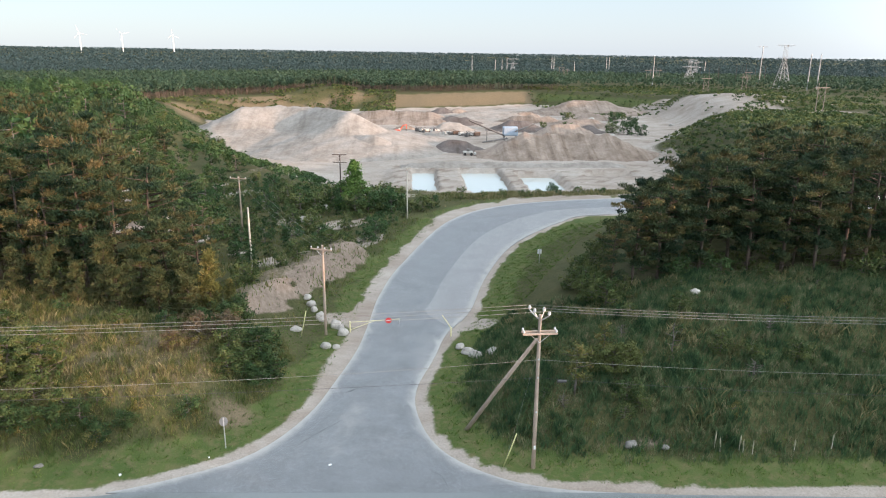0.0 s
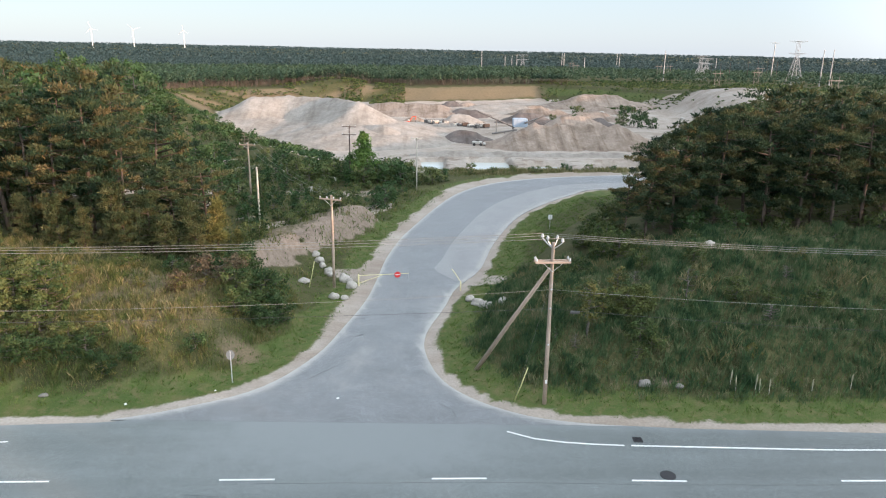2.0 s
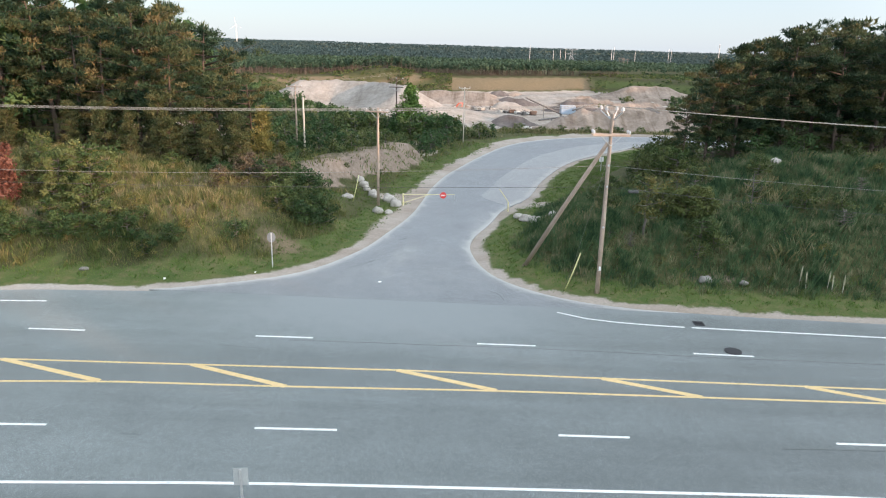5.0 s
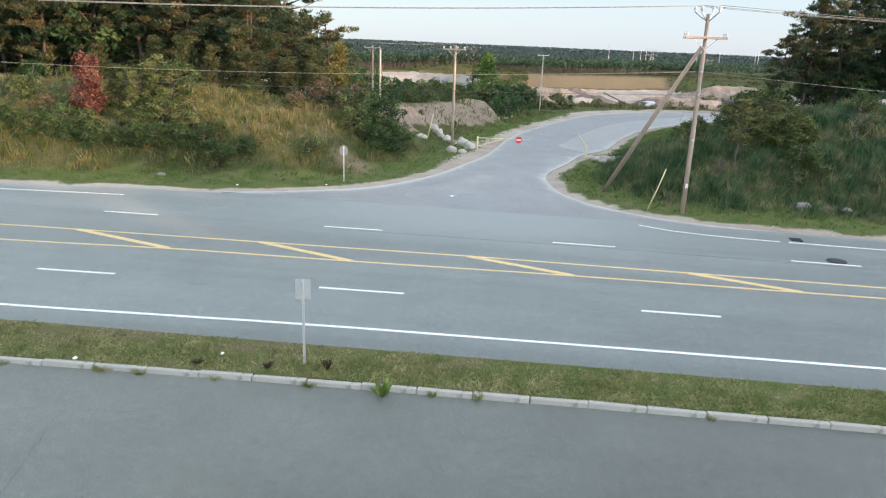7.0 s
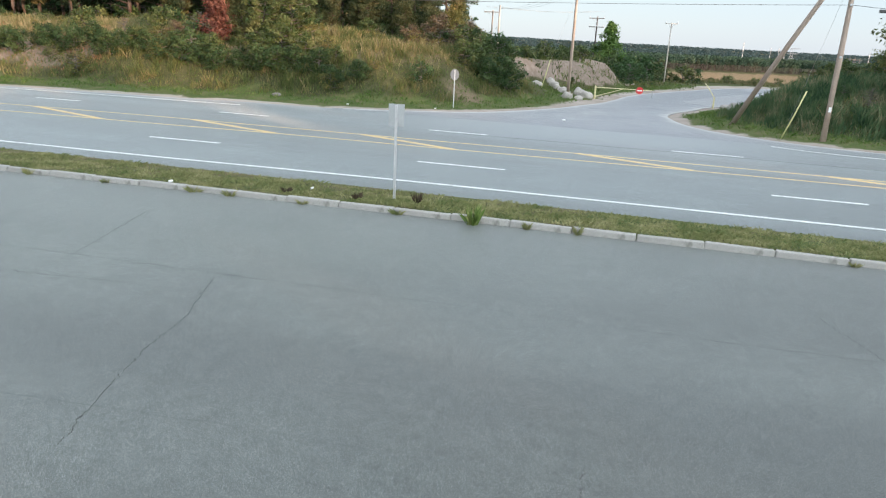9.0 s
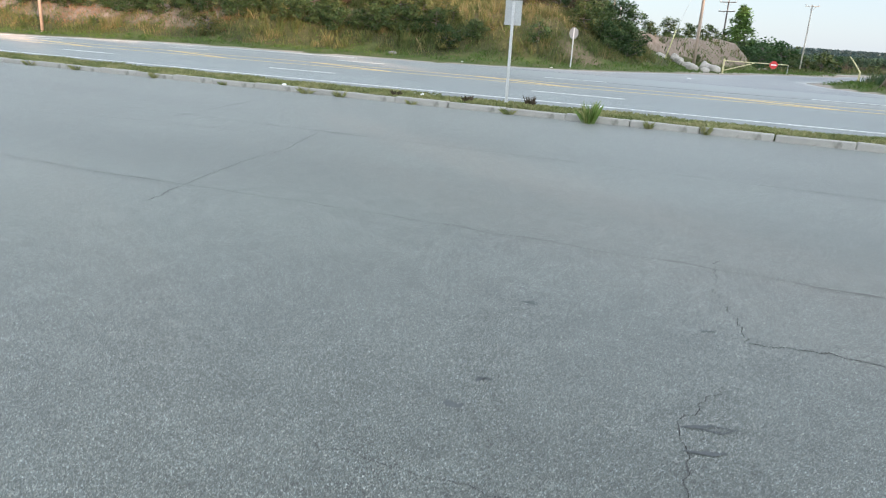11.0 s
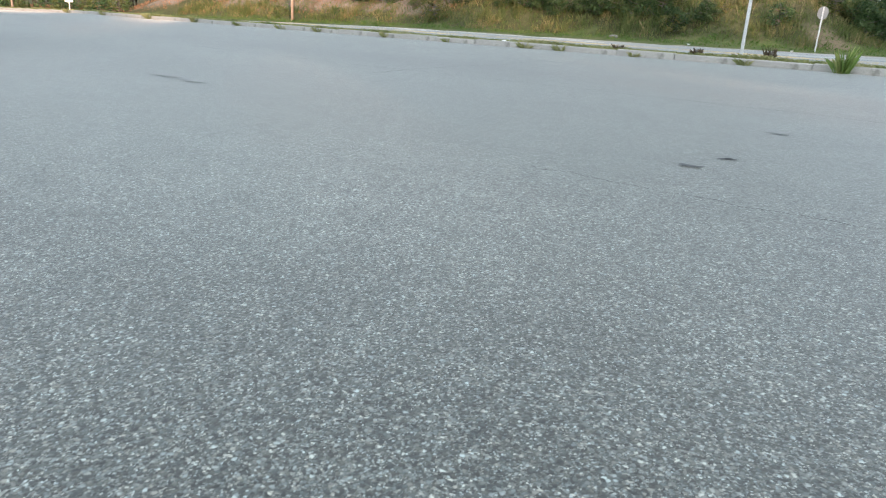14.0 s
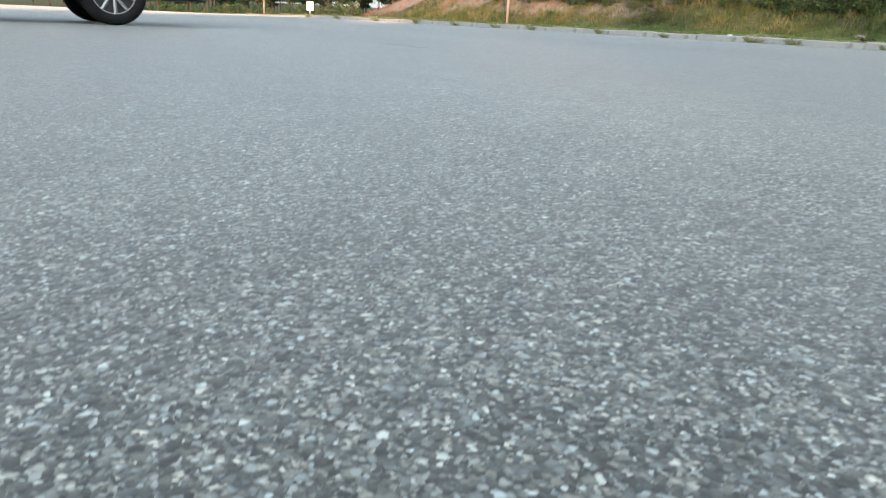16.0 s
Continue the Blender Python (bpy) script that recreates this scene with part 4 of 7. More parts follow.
def tufts(centres, outward, size, r, jitter=0.6, long=1.0):
    """Three-cornered leaf tufts that face out of their clump."""
    n = len(centres)
    w = outward + r.normal(0, jitter, (n, 3))
    w /= np.linalg.norm(w, axis=1)[:, None] + 1e-9
    u = np.cross(w, r.normal(size=(n, 3)))
    u /= np.linalg.norm(u, axis=1)[:, None] + 1e-9
    v_ = np.cross(w, u)
    s = (size * (0.55 + 0.9 * r.random(n)))[:, None]
    u, v_ = u * s * long, v_ * s * 0.55
    c = centres
    verts = np.stack([c - u, c + v_ * (0.8 + 0.8 * r.random((n, 1))) + u * 0.3, c + u * (0.7 + 0.5 * r.random((n, 1))) - v_ * 0.7], 1).reshape(-1, 3)
    return verts, np.arange(3 * n).reshape(n, 3)


def needles(centres, outward, size, r, long=1.6):
    """Narrow needle sprays that point out of their clump and upwards."""
    n = len(centres)
    ax = outward * 0.6 + np.array([0, 0, 0.3]) + r.normal(0, 0.42, (n, 3))
    ax /= np.linalg.norm(ax, axis=1)[:, None] + 1e-9
    side = np.cross(ax, r.normal(size=(n, 3)))
    side /= np.linalg.norm(side, axis=1)[:, None] + 1e-9
    s = (size * (0.6 + 0.8 * r.random(n)))[:, None]
    c = centres
    verts = np.stack([c - side * s * 0.28, c + side * s * 0.28, c + ax * s * long], 1).reshape(-1, 3)
    return verts, np.arange(3 * n).reshape(n, 3)


def toned(me, tone):
    """Keeps one shade for each clump of leaves."""
    la_ = me.attributes.new("tone", "FLOAT", "POINT")
    la_.data.foreach_set("value", np.repeat(tone, 3).astype(np.float32))
    return me


def limb_mesh(name, paths, material):
    bm = bmesh.new()
    for pts, radii, sides in paths:
        add_path(bm, pts, radii, sides)
    return bm_mesh(name, bm, material, True)


def tree_meshes(seed, height, crown_low, spread, shape, clumps, leaves, size, leaf_mat, bark_mat, flat=0.5, sub=3, tight=1.0, long=1.0, spray=tufts, dead=0):
    """Trunk with limbs, and a crown of leaf clumps at the limbs' ends with gaps between them."""
    r = np.random.default_rng(seed)
    lean = r.normal(0, 0.03, 2)
    k = 7
    spine = [(lean[0] * height * (i / k) ** 1.5 + r.normal(0, 0.05), lean[1] * height * (i / k) ** 1.5 + r.normal(0, 0.05), height * 0.96 * i / k) for i in range(k + 1)]
    spine[0] = (0, 0, -0.4)
    r0 = 0.014 * height + 0.03
    paths = [(spine, [r0 * (1 - 0.85 * i / k) + 0.01 for i in range(k + 1)], 7)]
    cents, outs, tones = [], [], []
    for i in range(clumps):
        t = crown_low + (1 - crown_low) * ((i + r.random()) / clumps)
        a = i * 2.4 + r.normal(0, 0.5)
        reach = spread * shape((t - crown_low) / (1 - crown_low)) * (0.6 + 0.55 * r.random())
        base = np.array(spine[0]) * (1 - t) + np.array(spine[-1]) * t
        base[2] = height * 0.96 * t - reach * 0.12
        tip = base + np.array([math.cos(a) * reach, math.sin(a) * reach, reach * (0.1 + 0.3 * r.random())])
        mid = (base + tip) / 2 + np.array([0, 0, -0.06 * reach])
        if reach > 0.4:
            paths.append(([tuple(base), tuple(mid), tuple(tip)], [0.035 + 0.02 * reach, 0.03, 0.012], 3))
        for q in range(sub):
            f = 1.0 - 0.32 * q + r.normal(0, 0.06)
            c = base + (tip - base) * f + r.normal(0, 0.22, 3) * (0.3 + 0.3 * reach)
            rad = (0.42 + 0.5 * r.random()) * (0.5 + 0.28 * spread * 0.5) * tight
            p = r.normal(size=(leaves, 3))
            p /= np.linalg.norm(p, axis=1)[:, None]
            p *= (r.random((leaves, 1)) ** 0.45) * rad
            p[:, 2] *= flat
            cents.append(c + p)
            outs.append(p / rad + np.array([0, 0, 0.35]))
            tones.append(np.full(leaves, r.random()))
    cents = np.concatenate(cents)
    cents[:, 2] = np.maximum(cents[:, 2], 0.1)
    for i in range(dead):
        t = crown_low * (0.35 + 0.6 * (i + r.random()) / dead)
        a = r.uniform(0, 2 * math.pi)
        reach = spread * (0.3 + 0.5 * r.random())
        base = np.array([0, 0, height * 0.96 * t])
        tip = base + np.array([math.cos(a) * reach, math.sin(a) * reach, reach * r.uniform(-0.1, 0.35)])
        paths.append(([tuple(base), tuple((base + tip) / 2 + r.normal(0, 0.08, 3)), tuple(tip)], [0.04, 0.025, 0.008], 3))
    vv, ff = spray(cents, np.concatenate(outs), size, r, long=long)
    return limb_mesh("trunk", paths, bark_mat), toned(mesh_np("crown", vv, ff, leaf_mat), np.concatenate(tones))


def plant(name, meshes, label, category):
    """One plant kept as a pattern for its copies."""
    ob = thing(name, 0, 0, 0, label, category)
    part("trunk", meshes[0], None, ob)
    part("crown", meshes[1], None, ob)
    return ob


dome = lambda t: math.sqrt(max(0.02, 1 - (1.5 * t - 0.55) ** 2))
pine_shape = lambda t: 0.35 + 0.75 * math.sin(math.pi * min(1, 0.18 + 0.82 * (1 - t) ** 0.8)) if t < 0.92 else 0.25
cone = lambda t: 1.02 - 0.9 * t
patterns = {"pine": [], "oak": [], "cedar": [], "shrub": [], "far_pine": [], "far_oak": []}
for s in range(4):
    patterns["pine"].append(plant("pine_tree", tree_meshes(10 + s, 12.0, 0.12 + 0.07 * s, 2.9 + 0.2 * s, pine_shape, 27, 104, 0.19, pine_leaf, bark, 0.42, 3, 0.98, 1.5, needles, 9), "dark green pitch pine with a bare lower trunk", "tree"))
for s in range(3):
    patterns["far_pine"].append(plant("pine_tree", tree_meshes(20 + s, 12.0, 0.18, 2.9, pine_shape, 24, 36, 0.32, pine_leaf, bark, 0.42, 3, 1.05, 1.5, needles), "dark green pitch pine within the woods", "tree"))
for s in range(3):
    patterns["oak"].append(plant("oak_tree", tree_meshes(30 + s, 9.0, 0.16, 3.0, dome, 26, 40, 0.18, oak_leaf, grey_bark, 0.7, 3, 0.88), "leafy green oak tree with a rounded crown", "tree"))
    patterns["far_oak"].append(plant("oak_tree", tree_meshes(35 + s, 9.0, 0.2, 3.1, dome, 24, 30, 0.23, oak_leaf, grey_bark, 0.7, 2, 1.1), "leafy green oak tree within the woods", "tree"))
for s in range(2):
    patterns.setdefault("young_pine", []).append(plant("young_pine", tree_meshes(45 + s, 6.0, 0.04, 1.75, lambda t: 0.95 - 0.6 * t ** 1.4, 34, 56, 0.15, young_leaf, bark, 0.6, 3, 0.9, 1.6, needles), "young olive-green pine with branches down to the ground", "tree"))
    patterns["cedar"].append(plant("cedar_tree", tree_meshes(40 + s, 6.0, 0.04, 1.7, cone, 34, 60, 0.13, cedar_leaf, bark, 0.8, 3, 0.85, 1.6, needles), "yellow-green cone-shaped cedar tree", "tree"))
for s in range(3):
    patterns["shrub"].append(plant("shrub", tree_meshes(50 + s, 2.0, 0.05, 1.35, dome, 14, 48, 0.085, shrub_leaf, grey_bark, 0.75, 3, 0.85), "rounded green shrub on sandy ground", "shrub"))
    patterns.setdefault("far_shrub", []).append(plant("shrub", tree_meshes(54 + s, 2.0, 0.05, 1.35, dome, 12, 24, 0.15, (shrub_leaf, oak_leaf, shrub_leaf)[s], grey_bark, 0.75, 2, 1.15), "rounded dark green shrub in a thicket", "shrub"))
red_pattern = plant("russet_shrub", tree_meshes(60, 3.1, 0.03, 0.95, lambda t: 1.02 - 0.72 * t, 26, 60, 0.085, russet_leaf, grey_bark, 0.9, 3, 0.85), "small tree with dry russet-red leaves", "shrub")
brown_pattern = plant("brown_shrub", tree_meshes(61, 2.4, 0.05, 1.5, dome, 14, 40, 0.09, brown_leaf, grey_bark, 0.75, 3, 0.85), "half-dead shrub with dry brown leaves", "shrub")
sapling_pattern = plant("sapling", tree_meshes(62, 4.0, 0.3, 1.0, dome, 14, 24, 0.10, cedar_leaf, grey_bark, 0.8), "slender young tree with thin yellow-green leaves", "tree")
poplar_pattern = plant("poplar_tree", tree_meshes(63, 7.5, 0.08, 2.3, cone, 34, 44, 0.16, poplar_leaf, grey_bark, 0.9), "bright green young poplar standing above shrubs", "tree")
bare_pattern = plant("bare_sapling", tree_meshes(64, 3.4, 0.35, 0.9, dome, 9, 2, 0.06, brown_leaf, grey_bark, 0.8, 1), "thin dead sapling with bare pale twigs", "tree")

dead_pattern = plant("dead_shrub", tree_meshes(66, 2.2, 0.05, 1.1, dome, 34, 1, 0.04, brown_leaf, grey_bark, 0.8, 1), "leafless dead shrub of grey tangled twigs", "shrub")

fresh_pattern = plant("fresh_sapling", tree_meshes(67, 2.9, 0.25, 1.25, dome, 18, 46, 0.11, fresh_leaf, grey_bark, 0.8, 3, 0.8), "small tree with fresh yellow-green leaves in tall grass", "tree")

green_pattern = plant("small_tree", tree_meshes(68, 4.0, 0.06, 1.9, dome, 30, 60, 0.095, shrub_leaf, grey_bark, 0.8, 3, 0.75), "bushy small green tree among grass on the bank", "tree")

used = set()


def grow(pattern, x, y, scale=1.0, turn=None, group="", z=None, label="", tall=1.0):
    """Set a plant on the ground: the pattern itself first, then copies of it."""
    h = gz(x, y) if z is None else z
    turn = random.uniform(0, 360) if turn is None else turn
    m = pose(x, y, h - 0.03, 0, 0, turn)
    sc = (scale, scale, scale * tall)
    if pattern not in used:
        used.add(pattern)
        pattern.scale = sc
        ob = pattern
        ob.matrix_basis = m @ Matrix.Diagonal((*sc, 1))
    else:
        ob = copy_thing(pattern, m)
        ob.scale = sc
    return tagged(ob, label, "", group)


def scatter(poly, gap, r, limit=4000, also=None):
    """Points in an outline, no two closer than gap."""
    xs_, ys_ = [p[0] for p in poly], [p[1] for p in poly]
    cell, got = {}, []
    for _ in range(limit):
        x, y = r.uniform(min(xs_), max(xs_)), r.uniform(min(ys_), max(ys_))
        if not inside(np.array(x), np.array(y), poly) or (also and not also(x, y)):
            continue
        i, j = int(x // gap), int(y // gap)
        if any((x - a) ** 2 + (y - b) ** 2 < gap * gap for u in (-1, 0, 1) for w in (-1, 0, 1) for a, b in cell.get((i + u, j + w), ())):
            continue
        cell.setdefault((i, j), []).append((x, y))
        got.append((x, y))
    return got


r = np.random.default_rng(3)
# west woods: front row, then the stand behind it
for x, y, s in ((-41.5, 36, 1.22), (-38, 34.5, 1.1), (-35, 33, 0.95), (-32, 33.8, 1.2), (-28.4, 32.4, 0.9), (-26, 34.5, 1.12), (-23.5, 32.8, 0.78), (-21.5, 35.5, 0.9), (-46, 35, 1.2), (-51, 34, 1.15), (-57, 33, 1.2)):
    grow(patterns["pine"][int(r.integers(4))], x, y, s, group="pines of the west woods")
grow(patterns["cedar"][0], -19.2, 30.2, 1.15, group="cedars at the wood's edge")
grow(patterns["cedar"][1], -17.6, 31.8, 0.7, group="cedars at the wood's edge")
for x, y, s in ((-20.6, 28.8, 0.72), (-21.8, 30.6, 1.0), (-23.4, 28.9, 0.82), (-25.2, 30.4, 1.05), (-26.9, 28.8, 0.7), (-28.6, 30.2, 0.95), (-30.6, 28.9, 0.62), (-33.4, 30.0, 0.8), (-37.2, 31.2, 0.7), (-43.5, 31.4, 0.75)):
    grow(patterns["young_pine"][int(r.integers(2))], x, y, s, group="young pines at the wood's edge", tall=r.uniform(0.9, 1.15))
west = [(-21, 37), (-26, 60), (-42, 100), (-66, 150), (-95, 165), (-120, 90), (-110, 30), (-60, 34)]
for x, y in scatter(west, 4.6, r, 2600):
    kind = "oak" if r.random() < 0.25 + 0.5 * float(S(60, 110, y)) or (x > -30 - 0.3 * (y - 40) and r.random() < 0.6) else "pine"
    near = y < 45 and x > -58
    edge_low = 0.68 if x > -31 - 0.36 * (y - 40) else 1.13
    pat = patterns[kind if near else "far_" + kind][int(r.integers(3))]
    grow(pat, x, y, (r.uniform(0.85, 1.2) + (0.28 if r.random() < 0.22 else 0)) * (1.0 if kind == "pine" else 1.12) * edge_low, group="trees of the west woods", tall=r.uniform(0.98, 1.12))
roadside = [(-62, 18), (-62, 34), (-110, 30), (-175, 2), (-240, -22), (-240, -35), (-175, -17), (-112, 0), (-90, 5.5), (-80, 13)]
for x, y in scatter(roadside, 5.0, r, 1400):
    grow(patterns["far_pine"][int(r.integers(3))], x, y, r.uniform(0.8, 1.15), group="pines along the highway")
thick_points = scatter([(-112, 24), (-180, 0), (-250, -22), (-250, -8), (-115, 36)], 3.0, np.random.default_rng(15), 1500)
behind_points = scatter([(-112, 34), (-245, -12), (-320, 0), (-320, 70), (-130, 90)], 7.5, r, 900)
deep = [(-66, 152), (-110, 240), (-168, 380), (-235, 540), (-330, 560), (-260, 330), (-150, 150), (-95, 165)]
deep_points = scatter(deep, 6.8, r, 2600)

# east woods
for x, y, s in ((19.4, 32, 0.62), (21.8, 33, 0.82), (24.3, 33, 0.9), (28.6, 33.4, 0.93), (32.6, 36, 0.95), (33.6, 33.6, 0.92), (36.5, 32.5, 0.96), (39.5, 32, 0.98), (43, 33, 1.0)):
    grow(patterns["pine"][int(r.integers(4))], x, y, s, group="pines of the east woods")
east = [(21.5, 34), (25, 48), (33.5, 62), (46, 78), (115, 78), (170, 60), (170, 16), (90, 20), (46, 31)]
east_points = scatter(east, 4.3, r, 2900)
east_rest = [q for q in east_points if q[0] > 62]
for x, y in east_points:
    if x > 62:
        continue
    kind = "oak" if r.random() < (0.2 if y < 50 else 0.5) else "pine"
    grow(patterns[kind if y < 42 else "far_" + kind][int(r.integers(3))], x, y, r.uniform(0.8, 1.04) * (0.8 if x < 25 + 0.3 * (y - 34) else 1.12 if x > 38 else 1.0), group="trees of the east woods")
for x, y in scatter([(18, 31.5), (62, 29), (62, 38), (20, 38)], 2.3, r, 260):
    grow(patterns["far_shrub"][int(r.integers(3))], x, y, r.uniform(0.5, 1.1), group="undergrowth of the east woods")
shade_points = scatter([(23, 37), (62, 35), (62, 66), (36, 62), (27, 50)], 2.6, np.random.default_rng(14), 900)
for x, y in scatter([(-60, 31), (-22, 31), (-20, 38), (-60, 40)], 2.6, r, 200):
    grow(patterns["far_shrub"][int(r.integers(3))], x, y, r.uniform(0.5, 1.2), group="undergrowth of the west woods")
for x, y, s in ((17.6, 34.5, 1.2), (16.8, 37.5, 0.9), (18.6, 40, 1.2), (21.0, 45, 1.2), (24.0, 52, 1.1), (26.8, 59, 1.0), (29.5, 64.5, 0.9), (29.5, 68.5, 1.1), (18.2, 29.2, 1.1), (32, 69, 1.3), (17.6, 31.8, 1.2)):
    grow(patterns["shrub"][int(r.integers(3))], x, y, s * 1.15, group="shrubs under the east woods", tall=1.15)
# unseen woods added on the south side to keep the evening sun off the highway
south = [(62, -22), (62, -78), (125, -116), (190, -116), (190, -22)]
south_points = scatter(south, 5.0, np.random.default_rng(8), 2600)

# shrubs on the west bank
for x, y, s in ((-15.0, 20.5, 1.15), (-13.6, 19.3, 1.0), (-14.6, 18.2, 0.9), (-12.5, 21.0, 0.9), (-26.8, 13.4, 0.95), (-28.6, 12.6, 0.8), (-24.4, 12.6, 0.85), (-31.6, 11.8, 0.75), (-34.6, 11.6, 0.7), (-37.8, 11.4, 0.7), (-41, 11.0, 0.7), (-22.3, 13.0, 0.55),
                (-45, 10.6, 0.7), (-49, 10.3, 0.7), (-53.5, 9.6, 0.7), (-57, 9.0, 0.65), (-31.2, 18.5, 0.9), (-24.8, 24.0, 0.7), (-20.5, 24.5, 0.6), (-39.2, 16.2, 1.1), (-47.0, 16.0, 1.0), (-33.5, 23.0, 0.8), (-37, 26, 0.9)):
    grow(patterns["shrub"][int(r.integers(3))], x, y, s, group="shrubs on the west bank")
grow(green_pattern, -29.3, 15.0, 0.95, 0, group="small trees on the west bank")
grow(green_pattern, -27.2, 15.6, 1.05, 130, group="small trees on the west bank")
grow(red_pattern, -32.6, 14.2, 1.3, 40)
grow(patterns["young_pine"][1], -31.0, 14.9, 0.6, 10, group="young pines on the west bank")
grow(dead_pattern, -34.7, 15.0, 0.95, 70, group="dead shrubs on the west bank")
grow(dead_pattern, -40.5, 13.4, 0.7, 150, group="dead shrubs on the west bank")
for s in range(2):
    patterns.setdefault("leafy_bush", []).append(plant("leafy_bush", tree_meshes(75 + s, 2.0, 0.02, 1.25, dome, 16, 50, 0.085, leaf_dark, grey_bark, 0.8, 3, 0.9), "dense dark green leafy bush at the bank's foot", "bush"))
for i_, x in enumerate(np.arange(-62, -18.5, 1.5)):
    grow(patterns["leafy_bush"][i_ % 2], x, 11.6 + 0.045 * (x + 31) * (x > -31) + float(bend(x)) * 0.75 + r.normal(0, 0.35), r.uniform(0.55, 0.9), group="leafy bushes along the bank's foot")
for i_, x in enumerate(np.arange(-150, -84, 2.2)):
    grow(patterns["far_shrub"][i_ % 3], x, 10.0 + float(bend(x)) + r.normal(0, 0.5), r.uniform(0.6, 1.1), group="hedge along the far bend")
for x, y, s in ((-11.8, 20.3, 1.1), (-13.0, 22.2, 1.3), (-12.6, 18.4, 0.9), (-15.8, 26.0, 1.2), (-18.2, 25.4, 1.0), (-16.5, 29.0, 1.4)):
    grow(patterns["leafy_bush"][int(r.integers(2))], x, y, s, group="bushes at the mouth of the side road")
grow(brown_pattern, -17.6, 21.8, 1.1, 10, group="brown shrubs")
grow(brown_pattern, -15.8, 23.0, 1.0, 80, group="brown shrubs")
grow(brown_pattern, -19.6, 20.2, 0.7, 130, group="brown shrubs")
grow(brown_pattern, -35.5, 13.0, 0.55, 200, group="brown shrubs")
# low bushes that fill both banks
for s in range(3):
    patterns.setdefault("bush", []).append(plant("bush", tree_meshes(70 + s, 1.3, 0.02, 1.0, dome, 12, 44, 0.07, (shrub_leaf, cedar_leaf, oak_leaf)[s], grey_bark, 0.8, 2, 0.9), "low tangled bush among wild grass", "bush"))
bush_w = [(-70, 4), (-70, 26), (-40, 27), (-22, 26), (-13, 24), (-10, 19), (-14, 13), (-24, 9.5), (-40, 7.5)]
for x, y in scatter(bush_w, 1.9, r, 620):
    if poly_dist(np.array(x), np.array(y), NORTH_EDGE) > 4.8 and wave(x, y, 3.5, 4) > -0.1:
        grow(patterns["bush"][int(r.choice([0, 1, 1, 2]))], x, y, r.uniform(0.45, 1.05), group="low bushes on the west bank")
bush_e = [(5, 16), (8, 26), (13, 31), (40, 31), (46, 9), (13, 10)]
for x, y in scatter(bush_e, 2.3, r, 420):
    if poly_dist(np.array(x), np.array(y), NORTH_EDGE) > 4.5 and wave(x, y, 3.5, 1) > -0.15:
        grow(patterns["bush"][int(r.choice([0, 0, 1, 2, 2]))], x, y, r.uniform(0.3, 0.85), group="low bushes on the east bank")
# plants on the east bank
grow(sapling_pattern, 12.0, 14.3, 1.1, 20, group="saplings on the east bank")
grow(sapling_pattern, 15.0, 18.2, 0.8, 150, group="saplings on the east bank")
grow(bare_pattern, 20.6, 18.2, 0.95, 0)
for x, y, s in ((13.6, 16.2, 0.85), (15.2, 15.8, 0.95), (16.5, 16.5, 0.85)):
    grow(fresh_pattern, x, y, s, group="yellow-green saplings on the east bank")
for x, y, s in ((15.6, 13.4, 0.85), (16.3, 12.8, 0.75), (10.6, 24.5, 0.8), (12.0, 27.0, 0.9), (24.8, 18.8, 0.9), (26.8, 17.6, 0.8), (23.2, 24.0, 0.8), (10.8, 20.0, 0.6), (30.5, 17.5, 0.9), (19.0, 24.6, 0.7), (14.2, 27.8, 0.8)):
    grow(patterns["shrub"][int(r.integers(3))], x, y, s, group="shrubs on the east bank")

def mullein(x, y, h, seed):
    """A dead flower stalk: a thin stem under a thicker pale spike."""
    r_ = random.Random(seed)
    ob = thing("mullein_stalk", x, y, gz(x, y), "dry pale mullein stalk standing out of tall grass", "plant", "mullein stalks on the east bank")
    lx_, ly_ = r_.uniform(-0.08, 0.08), r_.uniform(-0.08, 0.08)
    bm = bmesh.new()
    add_path(bm, [(0, 0, -0.1), (lx_ * 0.5, ly_ * 0.5, h * 0.45)], [0.022, 0.02], 6)
    part("stem", bm, pale_pole, ob)
    bm = bmesh.new()
    add_path(bm, [(lx_ * 0.5, ly_ * 0.5, h * 0.42), (lx_ * 0.7, ly_ * 0.7, h * 0.6), (lx_, ly_, h * 0.85), (lx_ * 1.1, ly_ * 1.1, h)], [0.03, 0.05, 0.042, 0.012], 7)
    part("flower_spike", bm, spike_mat, ob)
    return ob


for i, (x, y, h) in enumerate(((20.6, 9.3, 1.3), (20.9, 9.0, 1.1), (22.2, 9.0, 1.2), (22.4, 8.8, 1.1), (23.0, 8.7, 1.2), (26.0, 8.9, 0.9), (28.6, 8.9, 1.1))):
    mullein(x, y, h, i)
grow(dead_pattern, 25.8, 15.2, 0.75, 20, group="dead shrubs on the east bank")
grow(dead_pattern, 17.2, 20.8, 0.6, 120, group="dead shrubs on the east bank")
grow(dead_pattern, 10.9, 13.2, 0.5, 200, group="dead shrubs on the east bank")
grow(dead_pattern, 29.6, 20.6, 0.7, 260, group="dead shrubs on the east bank")

